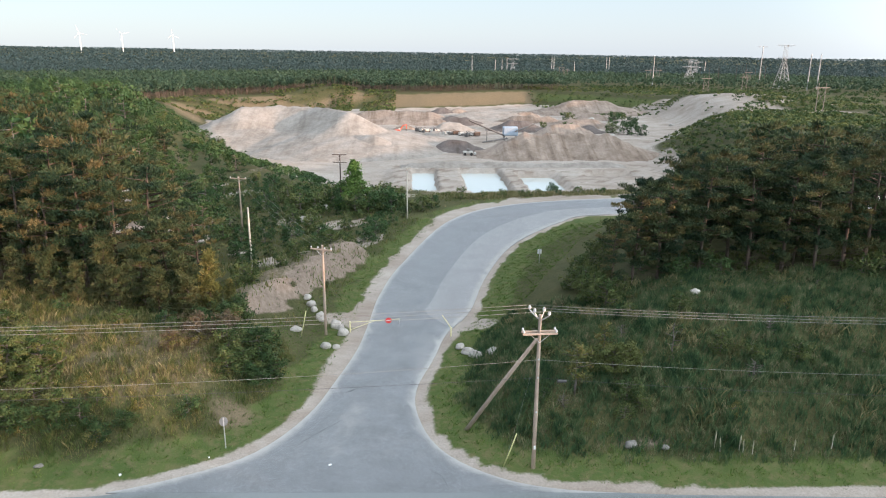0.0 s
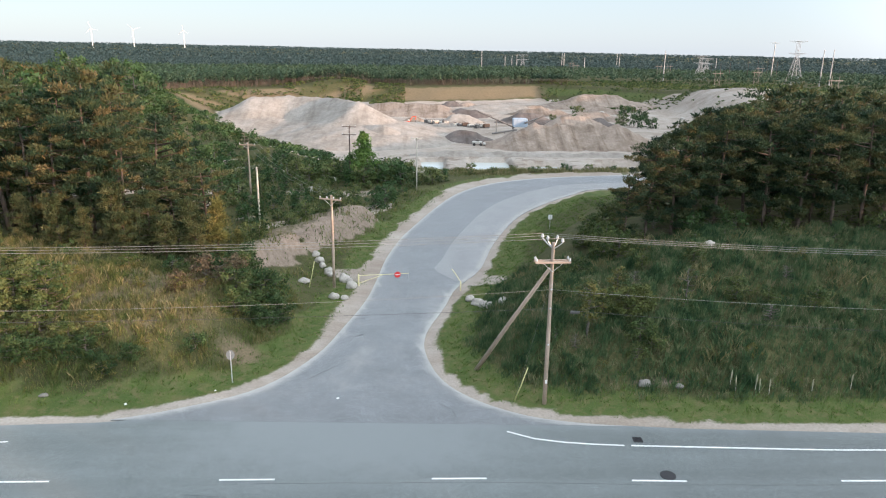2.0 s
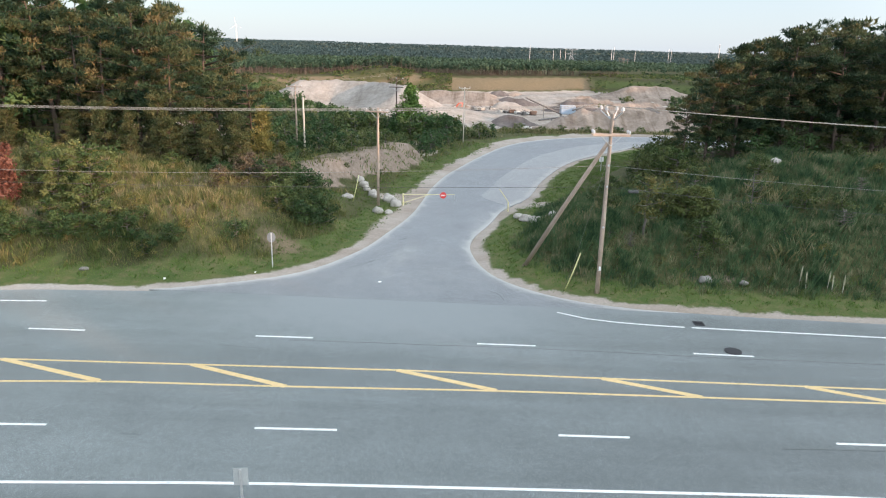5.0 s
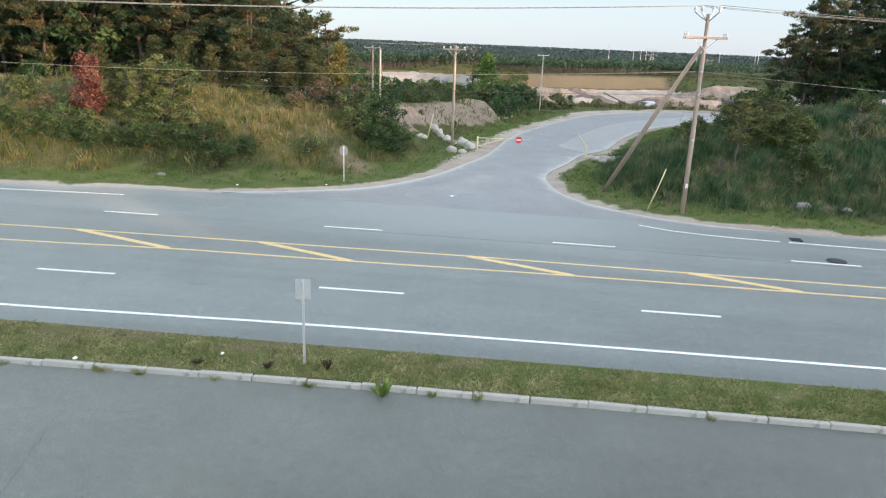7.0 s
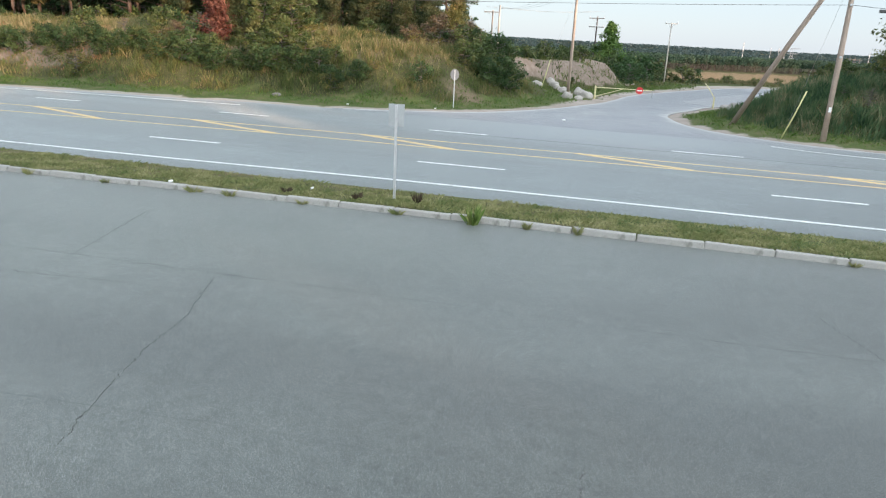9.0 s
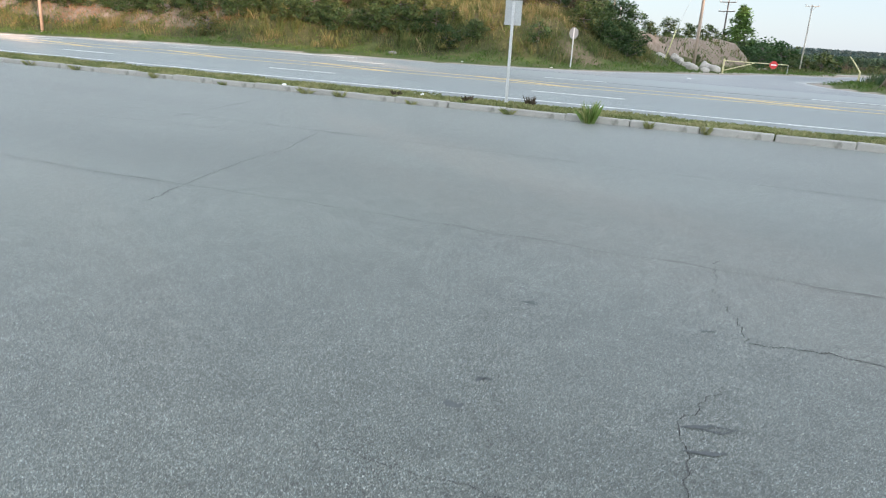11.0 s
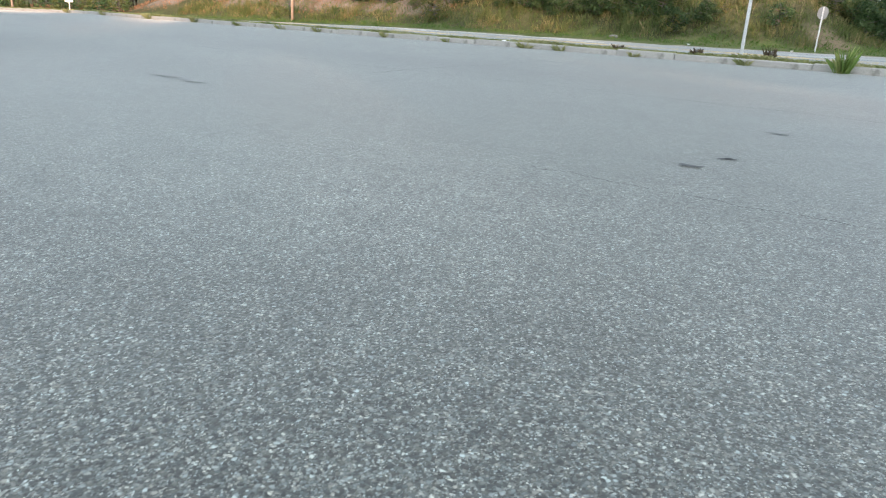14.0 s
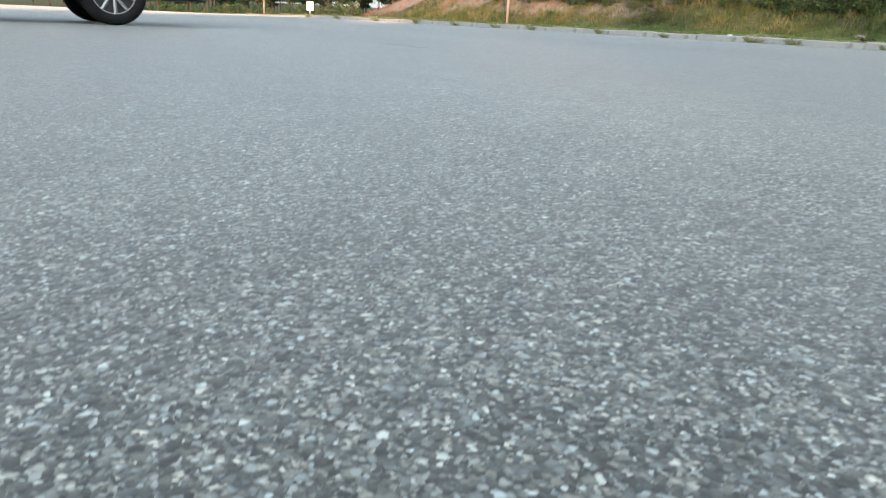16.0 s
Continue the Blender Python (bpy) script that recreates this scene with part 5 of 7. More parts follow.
# low ground north-west, up to the rim of the pit
grow(poplar_pattern, -10.9, 90.0, 1.55, 0, tall=0.8)
for x, y, s in ((-17.8, 41, 0.8), (-15.6, 46, 0.9), (-14.2, 49.5, 1.0), (-12.4, 53, 0.9), (-11.0, 57, 1.1), (-9.4, 61, 1.0), (-18.6, 37.5, 0.8), (-10.2, 44.5, 0.35), (-13.2, 40.6, 0.3)):
    grow(patterns['shrub'][int(r.integers(3))], x, y, s, group='shrubs over the sandy bank')
thicket = [(-8, 62), (2, 84), (-2, 100), (-22, 112), (-48, 130), (-60, 120), (-40, 90), (-26, 62), (-20, 44), (-16, 52)]
for x, y in scatter(thicket, 2.9, r, 800):
    if poly_dist(np.array(x), np.array(y), L_LINE) > 4.5:
        grow(patterns["far_shrub"][int(r.integers(3))], x, y, r.uniform(0.6, 1.5), group="thicket by the pit")
for x, y in scatter([(-20, 84), (-2, 86), (-3, 96), (-24, 104)], 3.0, r, 40):
    grow(patterns["far_shrub"][int(r.integers(3))], x, y, r.uniform(1.5, 2.0), group="thicket by the pit")
slope = [(-50, 134), (-64, 160), (-100, 240), (-150, 370), (-130, 370), (-80, 240), (-40, 150), (-28, 122)]
for x, y in scatter(slope, 5.5, r, 420):
    grow(patterns["far_shrub"][int(r.integers(3))], x, y, r.uniform(1.0, 2.2), group="scrub on the pit's slope")
for x, y, s in ((3.2, 93, 1.1), (1.5, 90, 1.4), (9, 100, 0.6), (58, 252, 2.0), (60, 268, 1.2), (143, 470, 4.0), (152, 462, 4.5), (160, 455, 3.5), (131, 560, 3.5), (112, 480, 3.0), (98, 500, 2.5)):
    grow(patterns["far_shrub"][int(r.integers(3))], x, y, s, group="bushes round the pit")
for x, y in scatter([(160, 500), (168, 560), (180, 600), (200, 640), (182, 560), (172, 470)], 9, r, 60):
    grow(patterns["far_shrub"][int(r.integers(3))], x, y, r.uniform(1.5, 4.0), group="scrub on the east side of the pit")


for x, y in scatter([(8, 101), (20, 102), (37, 107), (70, 109), (112, 106), (112, 113), (70, 115), (30, 113), (4, 108)], 3.0, r, 90):
    grow(patterns["far_shrub"][int(r.integers(3))], x, y, r.uniform(0.35, 0.85), group="small bushes on the crest above the ponds")


# ---- grass: uncountable blades ----
def blades(name, n, poly, height, width, material, label, keep, seed, zfun=ground_z, lean=0.33, tufted=0.0):
    r_ = np.random.default_rng(seed)
    xs_, ys_ = [p[0] for p in poly], [p[1] for p in poly]
    x, y = r_.uniform(min(xs_), max(xs_), n), r_.uniform(min(ys_), max(ys_), n)
    k = inside(x, y, poly)
    x, y = x[k], y[k]
    w = keep(x, y)
    tuft = S(-0.35, 0.35, wave(x, y, tufted, 2)) if tufted else np.ones(len(x))
    w = w * (0.2 + 0.8 * tuft)
    k = r_.random(len(x)) < w
    x, y, w, tuft = x[k], y[k], w[k], tuft[k]
    m = len(x)
    z = zfun(x, y)
    h = height * (0.45 + 0.85 * r_.random(m)) * (0.5 + 0.5 * w) * (1 + 0.35 * wave(x, y, 2.2, 3)) * (0.6 + 0.55 * tuft)
    a = r_.uniform(0, 2 * math.pi, m)
    dx, dy = np.cos(a) * width * (0.6 + 0.8 * r_.random(m)) / 2, np.sin(a) * width / 2
    bx_, by_ = r_.normal(0, lean, m) * h, r_.normal(0, lean, m) * h
    verts = np.stack([np.stack([x - dx, y - dy, z - 0.03], -1), np.stack([x + dx, y + dy, z - 0.03], -1), np.stack([x + bx_ * 0.5 + dx, y + by_ * 0.5 + dy, z + h * 0.65], -1), np.stack([x + bx_, y + by_, z + h], -1)], 1).reshape(-1, 3)
    f = np.arange(4 * m).reshape(m, 4)
    return solid(name, mesh_np(name, verts, f, material), label, "grass", kind="stuff")


def off_road(x, y, a, b):
    d = poly_dist(x, y, NORTH_EDGE)
    return np.where(inside(x, y, PAVED), 0.0, S(a, b, d + 0.7 * wave(x, y, 1.7)))


bank_w = [(-75, -2), (-75, 34), (-15, 30), (-10, 24), (-8, 16), (-14, 8), (-26, 7)]
bank_e = [(1, 12), (3, 24), (10, 36), (16, 33), (48, 33), (48, 6), (8, 7)]
clear_of = lambda x, y: 1 - np.clip(1.2 * np.exp(-((x + 13.4) / 1.5) ** 2 - ((y - 14.6) / 1.2) ** 2), 0, 1)
west_up = lambda x, y: S(4.5, 8.5, poly_dist(x, y, NORTH_EDGE))
blades("tall_grass", 470000, bank_w, 0.6, 0.026, tall_grass, "tall dry yellow-green wild grass on the west bank", lambda x, y: off_road(x, y, 3.2, 5.0) * clear_of(x, y) * (0.35 + 0.65 * S(-0.5, 0.2, wave(x, y, 4, 1))) * (1 - 0.8 * S(-39, -45, x) * S(5, 6.5, poly_dist(x, y, NORTH_EDGE))) * (1 - 0.2 * west_up(x, y)), 1, lean=0.22, tufted=0.5)
blades("dry_grass", 170000, bank_w, 0.58, 0.021, dry_grass, "pale dry seed heads of grass on the west bank", lambda x, y: off_road(x, y, 4.0, 6.0) * west_up(x, y) * clear_of(x, y) * (0.25 + 0.75 * S(-0.6, 0.0, wave(x, y, 5.5, 7))), 11, lean=0.22, tufted=0.6)
blades("tall_grass", 600000, bank_e, 0.64, 0.027, east_grass, "tall green wild grass on the east bank", lambda x, y: off_road(x, y, 2.6, 5.0) * (0.4 + 0.6 * S(-0.5, 0.2, wave(x, y, 4, 5))), 2, lean=0.2, tufted=0.45)
blades("dry_grass", 80000, bank_e, 0.7, 0.022, dry_grass, "pale dry seed heads of grass on the east bank", lambda x, y: off_road(x, y, 3.5, 6.0) * S(0.1, 0.6, wave(x, y, 4.5, 2)), 12, tufted=1.0)
blades("red_grass", 50000, [(-39, 4), (-39, 20), (-80, 20), (-112, 4), (-112, -6), (-80, -1)], 0.26, 0.035, red_grass, "short dry grass on the bank, coloured reddish for low sun", lambda x, y: off_road(x, y, 4.0, 5.5) * (0.4 + 0.6 * S(-0.4, 0.2, wave(x, y, 5, 3))), 13)
blades("crest_grass", 40000, [(4, 100), (20, 100), (37, 106), (70, 109), (112, 105), (112, 112), (85, 118), (50, 115), (8, 110)], 0.6, 0.12, dry_grass, "dry scrubby grass on the crest above the ponds", lambda x, y: off_road(x, y, 2.5, 4.5) * (0.4 + 0.6 * S(-0.3, 0.3, wave(x, y, 4, 3))), 14)
blades("short_grass", 300000, [(-70, 0), (-26, 4), (-16, 6), (-8, 12), (-4, 40), (4, 84), (-3, 84), (-9, 60), (-13, 34), (-16, 20), (-26, 12), (-70, 8)], 0.15, 0.04, green_grass, "short green grass beside the road", lambda x, y: off_road(x, y, 1.0, 2.0), 3, lean=0.7, tufted=0.6)
blades("short_grass", 300000, [(0, 6), (60, 4), (60, 9), (12, 11), (7, 22), (12, 38), (24, 66), (34, 82), (22, 80), (10, 56), (4, 36), (0, 20)], 0.16, 0.04, green_grass, "short green grass beside the road", lambda x, y: off_road(x, y, 0.9, 1.9), 4, lean=0.7, tufted=0.6)
blades("scrub_grass", 80000, [(-30, 30), (-12, 30), (-2, 60), (6, 92), (20, 98), (40, 104), (70, 107), (40, 112), (-30, 124), (-50, 120), (-34, 70)], 0.45, 0.09, tall_grass, "dry scrubby grass on the low ground", lambda x, y: off_road(x, y, 2.5, 6.0) * (0.3 + 0.7 * S(-0.2, 0.4, wave(x, y, 5, 2))), 5)


def verge_z(x, y):
    a, b = kerb_y(x) + 0.2, near_edge(x)
    t = np.clip((y - a) / (b - a), 0, 1)
    return fall(x) + 0.13 - 0.10 * t


blades("verge_grass", 520000, [(x, float(kerb_y(x)) + 0.22) for x in range(-70, 31, 2)] + [(x, float(near_edge(x)) - 0.05) for x in range(30, -71, -2)], 0.075, 0.03, verge_leaf, "short patchy green grass between kerb and highway", lambda x, y: np.clip(0.75 + 0.4 * wave(x, y, 1.0, 4) - 0.3 * S(-16, -13.5, y - 0.04 * x), 0, 1) + 0.0, 6, verge_z, 1.0)


# ---- far woods: thousands of low crowns, joined ----
def far_woods(name, pts, size, height, leaves, seed, label, trunks=False, leaf_mat=None, fine=0.42):
    r_ = np.random.default_rng(seed)
    leaf_mat = leaf_mat or far_leaf
    pts = np.asarray(pts, float)
    n = len(pts)
    x, y = pts[:, 0], pts[:, 1]
    z = ground_z(x, y)
    h = height * (0.75 + 0.5 * r_.random(n))
    c = np.repeat(np.column_stack([x, y, z + h * 0.66]), leaves, 0)
    p = r_.normal(size=(n * leaves, 3))
    p /= np.linalg.norm(p, axis=1)[:, None]
    p[:, 2] = np.where(p[:, 2] < -0.3, -p[:, 2], p[:, 2])
    lump_ = 0.75 + 0.25 * np.sin(5 * p[:, 0] + np.repeat(r_.uniform(0, 6, n), leaves)) * np.sin(5 * p[:, 1] + 4 * p[:, 2])
    q_ = p * (0.7 + 0.3 * r_.random((n * leaves, 1))) * lump_[:, None]
    sc = np.repeat(np.column_stack([size * (0.7 + 0.6 * r_.random(n)), size * (0.7 + 0.6 * r_.random(n)), h * 0.36]), leaves, 0)
    leaf = np.repeat(size, leaves) if np.ndim(size) else np.full(n * leaves, size)
    vv, ff = tufts(c + q_ * sc, p, leaf * fine, r_, 0.4)
    vv = vv.astype(np.float32)
    tone = np.repeat(r_.random(n), leaves)
    if trunks:
        w = 0.15
        ring = [(w * math.cos(q), w * math.sin(q)) for q in (0.5, 2.6, 4.7)]
        base = np.stack([np.column_stack([x + p_, y + q_, z - 0.3]) for p_, q_ in ring] + [np.column_stack([x + p_ * 0.5, y + q_ * 0.5, z + h * 0.75]) for p_, q_ in ring], 1).reshape(-1, 3)
        more = np.concatenate([np.array([[0, 1, 4], [0, 4, 3], [1, 2, 5], [1, 5, 4], [2, 0, 3], [2, 3, 5]]) + 6 * i for i in range(n)]) + len(vv)
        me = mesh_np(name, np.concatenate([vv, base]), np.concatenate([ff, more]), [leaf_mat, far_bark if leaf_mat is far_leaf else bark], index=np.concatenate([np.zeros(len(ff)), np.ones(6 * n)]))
        tone = np.concatenate([tone, np.zeros(2 * n)])
    else:
        me = mesh_np(name, vv, ff, leaf_mat)
    toned(me, tone)
    return solid(name, me, label, "woods", kind="stuff")


def out_of_pit(x, y):
    return ~inside(x, y, PIT) & (poly_dist(x, y, PIT, True) > 6)


def band_points(n, r0, r1, seed, a0=-0.75, a1=0.80):
    r_ = np.random.default_rng(seed)
    rad = np.sqrt(r_.uniform(r0 * r0, r1 * r1, n))
    a = r_.uniform(a0, a1, n)
    return np.column_stack([np.sin(a) * rad, np.cos(a) * rad])


p = band_points(26000, 430, 860, 21, -0.62, 0.66)
field = (p[:, 0] > 175) & (p[:, 0] < 560) & (p[:, 1] < 900 - 0.1 * p[:, 0])
ok = out_of_pit(p[:, 0], p[:, 1]) & ~field & (p[:, 1] > 560 - 0.2 * np.abs(p[:, 0]))
p = p[ok][:5600]
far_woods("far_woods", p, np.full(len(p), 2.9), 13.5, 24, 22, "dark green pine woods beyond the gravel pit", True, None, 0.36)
p = band_points(9000, 850, 1250, 27, -0.62, 0.66)
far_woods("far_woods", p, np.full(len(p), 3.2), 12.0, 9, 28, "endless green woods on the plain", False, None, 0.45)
# the farthest two bands of woods carry the haze in their leaf colour
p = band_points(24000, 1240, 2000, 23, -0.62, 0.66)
far_woods("far_woods", p, np.full(len(p), 3.6), 12.0, 6, 24, "endless dark green woods on the plain", False, haze_leaf, 0.5)
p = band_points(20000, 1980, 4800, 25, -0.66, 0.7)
far_woods("far_woods", p, np.full(len(p), 7.5), 13.0, 5, 26, "dense woods towards the horizon, tinted bluish for haze", False, haze_leaf, 0.55)
# scrub on the slopes of the pit and on the plain east of it
r = np.random.default_rng(77)
def on_slope(n, x0, x1, y0, y1, keep):
    q_ = np.column_stack([r.uniform(x0, x1, n), r.uniform(y0, y1, n)])
    return q_[keep(q_[:, 0], q_[:, 1])]
s_ = on_slope(1500, -240, -120, 540, 650, lambda x, y: inside(x, y, PIT) & (wave(x, y, 16, 2) > -0.25))
s2 = on_slope(1300, -85, -20, 640, 735, lambda x, y: (wave(x, y, 14, 5) > -0.35) & ((x > -52) | (x < -62)))
s3 = on_slope(2600, 130, 300, 600, 860, lambda x, y: wave(x, y, 18, 3) > -0.25)
s4 = on_slope(1800, 205, 330, 430, 640, lambda x, y: ((wave(x, y, 9, 8) > 0.45) | (x > 268)) & ((x > 262) | (r.random(len(x)) < 0.5)))
s5 = on_slope(8500, 140, 640, 150, 900, lambda x, y: (wave(x, y, 20, 4) > 0.05) & ~inside(x, y, PIT) & (x > 130 + 0.1 * y))
s6 = on_slope(900, -150, -60, 640, 745, lambda x, y: wave(x, y, 10, 2) > 0.0)
s7 = on_slope(3600, 95, 270, 140, 440, lambda x, y: np.where(inside(x, y, PIT), poly_dist(x, y, PIT, True) < 34 + 8 * wave(x, y, 9), True))
p = np.concatenate([s_, s2, s3, s4, s6, s7])
far_woods("pit_scrub", p, np.full(len(p), 1.7), 2.6, 12, 41, "green scrub on the slopes of the gravel pit", False, shrub_leaf, 0.42)
far_woods("plain_scrub", s5, np.full(len(s5), 2.2), 3.6, 12, 42, "low green scrub under the power lines", False, leaf_dark, 0.42)
p = on_slope(9000, -200, -20, 112, 450, lambda x, y: inside(x, y, PIT) & (poly_dist(x, y, PIT, True) < 40 + 6 * wave(x, y, 8)) & (wave(x, y, 9, 1) > -0.55))
far_woods("slope_scrub", p, np.full(len(p), 1.3), 2.4, 22, 43, "dense green scrub down the west slope of the pit", False, oak_leaf, 0.3)
far_woods("oak_woods", deep_points, np.full(len(deep_points), 4.2), 13.5, 300, 31, "rolling green oak canopy west of the pit", True, oak_leaf, 0.12)
# the east woods carried on, mostly out of view, to block the low sun
far_woods("pine_woods", east_rest, np.full(len(east_rest), 2.8), 12.0, 190, 32, "dense pine woods east of the side road, extended unseen for shade", True, pine_leaf, 0.2)
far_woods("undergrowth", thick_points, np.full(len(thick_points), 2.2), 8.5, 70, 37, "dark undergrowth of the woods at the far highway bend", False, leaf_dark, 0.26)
# bushes added to close gaps and darken the east woods' interior
far_woods("undergrowth", shade_points, np.full(len(shade_points), 1.7), 3.6, 70, 35, "dark leafy bushes added to darken the inside of the east woods", False, leaf_dark, 0.22)
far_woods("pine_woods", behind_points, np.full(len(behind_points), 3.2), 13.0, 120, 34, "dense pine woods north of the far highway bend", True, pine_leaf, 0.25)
# added sun blockers out of view; the taller ones shade the east trees
south_tall = [q for q in south_points if q[0] >= 108 and q[1] > -46]
south_near = [q for q in south_points if q[0] < 108 or q[1] <= -46]
far_woods("pine_woods", south_tall, np.full(len(south_tall), 3.6), 27.0, 200, 36, "tall unseen pines added south of the highway for shade", True, pine_leaf, 0.27)
far_woods("pine_woods", south_near, np.full(len(south_near), 3.4), 17.0, 210, 33, "dense unseen pines added south of the highway for shade", True, pine_leaf, 0.25)


# ---- kerb stones ----
kx, k = -62.0, 0
kerb = thing("kerb", 0, float(kerb_y(0)), 0, "long low kerb of pale worn concrete stones", "kerb", kind="structure")
stones = []
for s in range(4):
    bm = bmesh.new()
    add_box(bm, -0.735, 0.735, -0.08, 0.09, -0.12, 0.145, 0.018)
    rs = random.Random(s)
    for v_ in bm.verts:
        v_.co += Vector((rs.uniform(-0.008, 0.008), rs.uniform(-0.008, 0.008), rs.uniform(-0.012, 0.006)))
    stones.append(bm_mesh("kerb_stone", bm, concrete))
while kx < 32:
    y0, y1 = float(kerb_y(kx - 0.7)), float(kerb_y(kx + 0.7))
    ob = new("kerb_stone", stones[k % 4])
    ob.parent = kerb
    ob.matrix_basis = pose(kx, (y0 + y1) / 2 + 0.08 - float(kerb_y(0)) + random.uniform(-0.012, 0.012), float(fall(kx)) + random.uniform(-0.012, 0.01), 0, random.uniform(-0.4, 0.4), math.degrees(math.atan2(y1 - y0, 1.4)))
    kx += 1.49
    k += 1


# ---- weeds along the kerb ----
def weed(x, y, height, n, width, material, label, seed, wide=0.2, z=0.0):
    r_ = np.random.default_rng(seed)
    a = r_.uniform(0, 2 * math.pi, n)
    rad = r_.random(n) * wide * 0.4
    bx_, by_ = np.cos(a) * rad, np.sin(a) * rad
    h = height * (0.5 + 0.6 * r_.random(n))
    out = wide * (0.15 + 0.6 * r_.random(n))
    q = a + r_.normal(0, 0.6, n)
    dx, dy = -np.sin(q) * width / 2, np.cos(q) * width / 2
    v0 = np.column_stack([bx_ - dx, by_ - dy, np.full(n, -0.02)])
    v1 = np.column_stack([bx_ + dx, by_ + dy, np.full(n, -0.02)])
    v2 = np.column_stack([bx_ + np.cos(q) * out * 0.4 + dx, by_ + np.sin(q) * out * 0.4 + dy, h * 0.65])
    v3 = np.column_stack([bx_ + np.cos(q) * out, by_ + np.sin(q) * out, h])
    me = mesh_np("weed", np.stack([v0, v1, v2, v3], 1).reshape(-1, 3), np.arange(4 * n).reshape(n, 4), material)
    return solid("weed", me, label, "weed", "weeds along the kerb", m=pose(x, y, z))


bright = leafy("bright_weed", [(0.1, (0.11, 0.18, 0.04)), (0.6, (0.18, 0.27, 0.07)), (0.95, (0.30, 0.30, 0.12))], per_object=0.0)
weed(-4.0, -16.42, 0.5, 95, 0.014, bright, "tall tuft of bright green grass growing at the kerb", 1, 0.34)
for i, (x, h, w) in enumerate(((-17.2, 0.25, 0.3), (-11.8, 0.2, 0.35), (-10.7, 0.22, 0.3), (-6.0, 0.18, 0.3), (-2.7, 0.24, 0.2), (-1.5, 0.28, 0.2), (-14.6, 0.15, 0.25), (-20.5, 0.2, 0.3), (-22.6, 0.22, 0.35), (-25.4, 0.2, 0.3), (-28.6, 0.35, 0.35), (-32.5, 0.3, 0.4), (-37, 0.25, 0.3), (-41, 0.3, 0.4), (4.4, 0.14, 0.2), (-8.6, 0.14, 0.3))):
    weed(x, float(kerb_y(x)) - 0.03, h * 0.8, 50, 0.012, verge_leaf, "small dark green weed in the kerb's joint", 10 + i, w, float(fall(x)))
for i, (x, y, h) in enumerate(((-5.8, -15.4, 0.3), (-7.4, -15.7, 0.2), (-9.4, -15.9, 0.16))):
    weed(x, y, h, 60, 0.014, brown_leaf, "dry brown weed in the grass strip", 40 + i, 0.22, 0.1)


# ---- utility poles and cables ----
def insulator(bm, x, y, z, s=1.0):
    add_rod(bm, (x, y, z), (x, y, z + 0.10 * s), 0.03 * s, 0.03 * s, 8)
    add_rod(bm, (x, y, z + 0.08 * s), (x, y, z + 0.14 * s), 0.085 * s, 0.06 * s, 8)
    add_rod(bm, (x, y, z + 0.15 * s), (x, y, z + 0.22 * s), 0.075 * s, 0.035 * s, 8)
    return bm


def utility_pole(x, y, h, label, arms=(), arm_turn=0.0, wood=None, r0=0.16, group="utility poles", foot=None):
    """A timber pole; arms: height, half length, number of insulators."""
    ob = thing("utility_pole", x, y, gz(x, y) if foot is None else foot, label, "utility pole", group, arm_turn)
    wood = wood or pole_wood
    bm = bmesh.new()
    add_path(bm, [(0, 0, -0.6), (0.01, 0, h * 0.4), (0.0, 0.01, h * 0.75), (0, 0, h)], [r0, r0 * 0.88, r0 * 0.76, r0 * 0.66], 10)
    part("shaft", bm, wood, ob, smooth=True)
    for ah, half, count in arms:
        bm = bmesh.new()
        add_box(bm, -half, half, -r0 - 0.11, -r0 + 0.01, ah - 0.06, ah + 0.06, 0.01)
        arm = part("crossarm", bm, wood, ob)
        for k_ in (-1, 1):
            bm = bmesh.new()
            add_rod(bm, (k_ * half * 0.55, -r0 - 0.06, ah - 0.05), (0, -r0 * 0.9, ah - 0.62), 0.018, 0.018, 5)
            part("arm_brace", bm, zinc, arm)
        for i in range(count):
            bm = bmesh.new()
            insulator(bm, -half * 0.93 + 2 * half * 0.93 * i / max(1, count - 1), -r0 - 0.05, ah + 0.05)
            part("insulator", bm, porcelain, arm)
    return ob


main = utility_pole(7.9, 8.0, 10.85, "tall weathered timber utility pole with crossarm and leaning brace", [(9.65, 1.1, 2)], 3, foot=0.1)
bm = bmesh.new()
add_box(bm, -1.1, 1.1, 0.15, 0.27, 9.59, 9.71, 0.01)
rear = part("crossarm", bm, pole_wood, main)
for k_ in (-1, 1):
    bm = bmesh.new()
    insulator(bm, k_ * 1.02, 0.21, 9.70)
    part("insulator", bm, porcelain, rear)
for k_, (bx0, by0) in enumerate(((-0.55, 0.6), (-0.35, 0.05), (0.42, -0.55), (0.28, 0.2))):
    bm = bmesh.new()
    add_path(bm, [(0.02, 0, 10.45), (bx0 * 0.6, by0 * 0.6, 10.75), (bx0, by0, 10.98)], 0.035, 6)
    br = part("bracket", bm, zinc, main, "grey steel bracket arm")
    bm = bmesh.new()
    insulator(bm, bx0, by0, 10.96, 1.35)
    part("insulator", bm, porcelain, br)
bm = bmesh.new()
add_path(bm, [(-4.25, 4.95, -0.3), (-2.1, 2.45, 4.7), (-0.12, 0.12, 9.15)], [0.16, 0.14, 0.115], 10)
part("brace_pole", bm, pole_wood, main, "leaning timber push brace", smooth=True, m=pose(0, 0, 0, 0, 0, -3))
for zz in (7.9, 6.65, 4.2):
    bm = bmesh.new()
    add_rod(bm, (0, -0.17, zz), (0, -0.21, zz), 0.07, 0.05, 8)
    part("clamp", bm, zinc, main)
bm = bmesh.new()
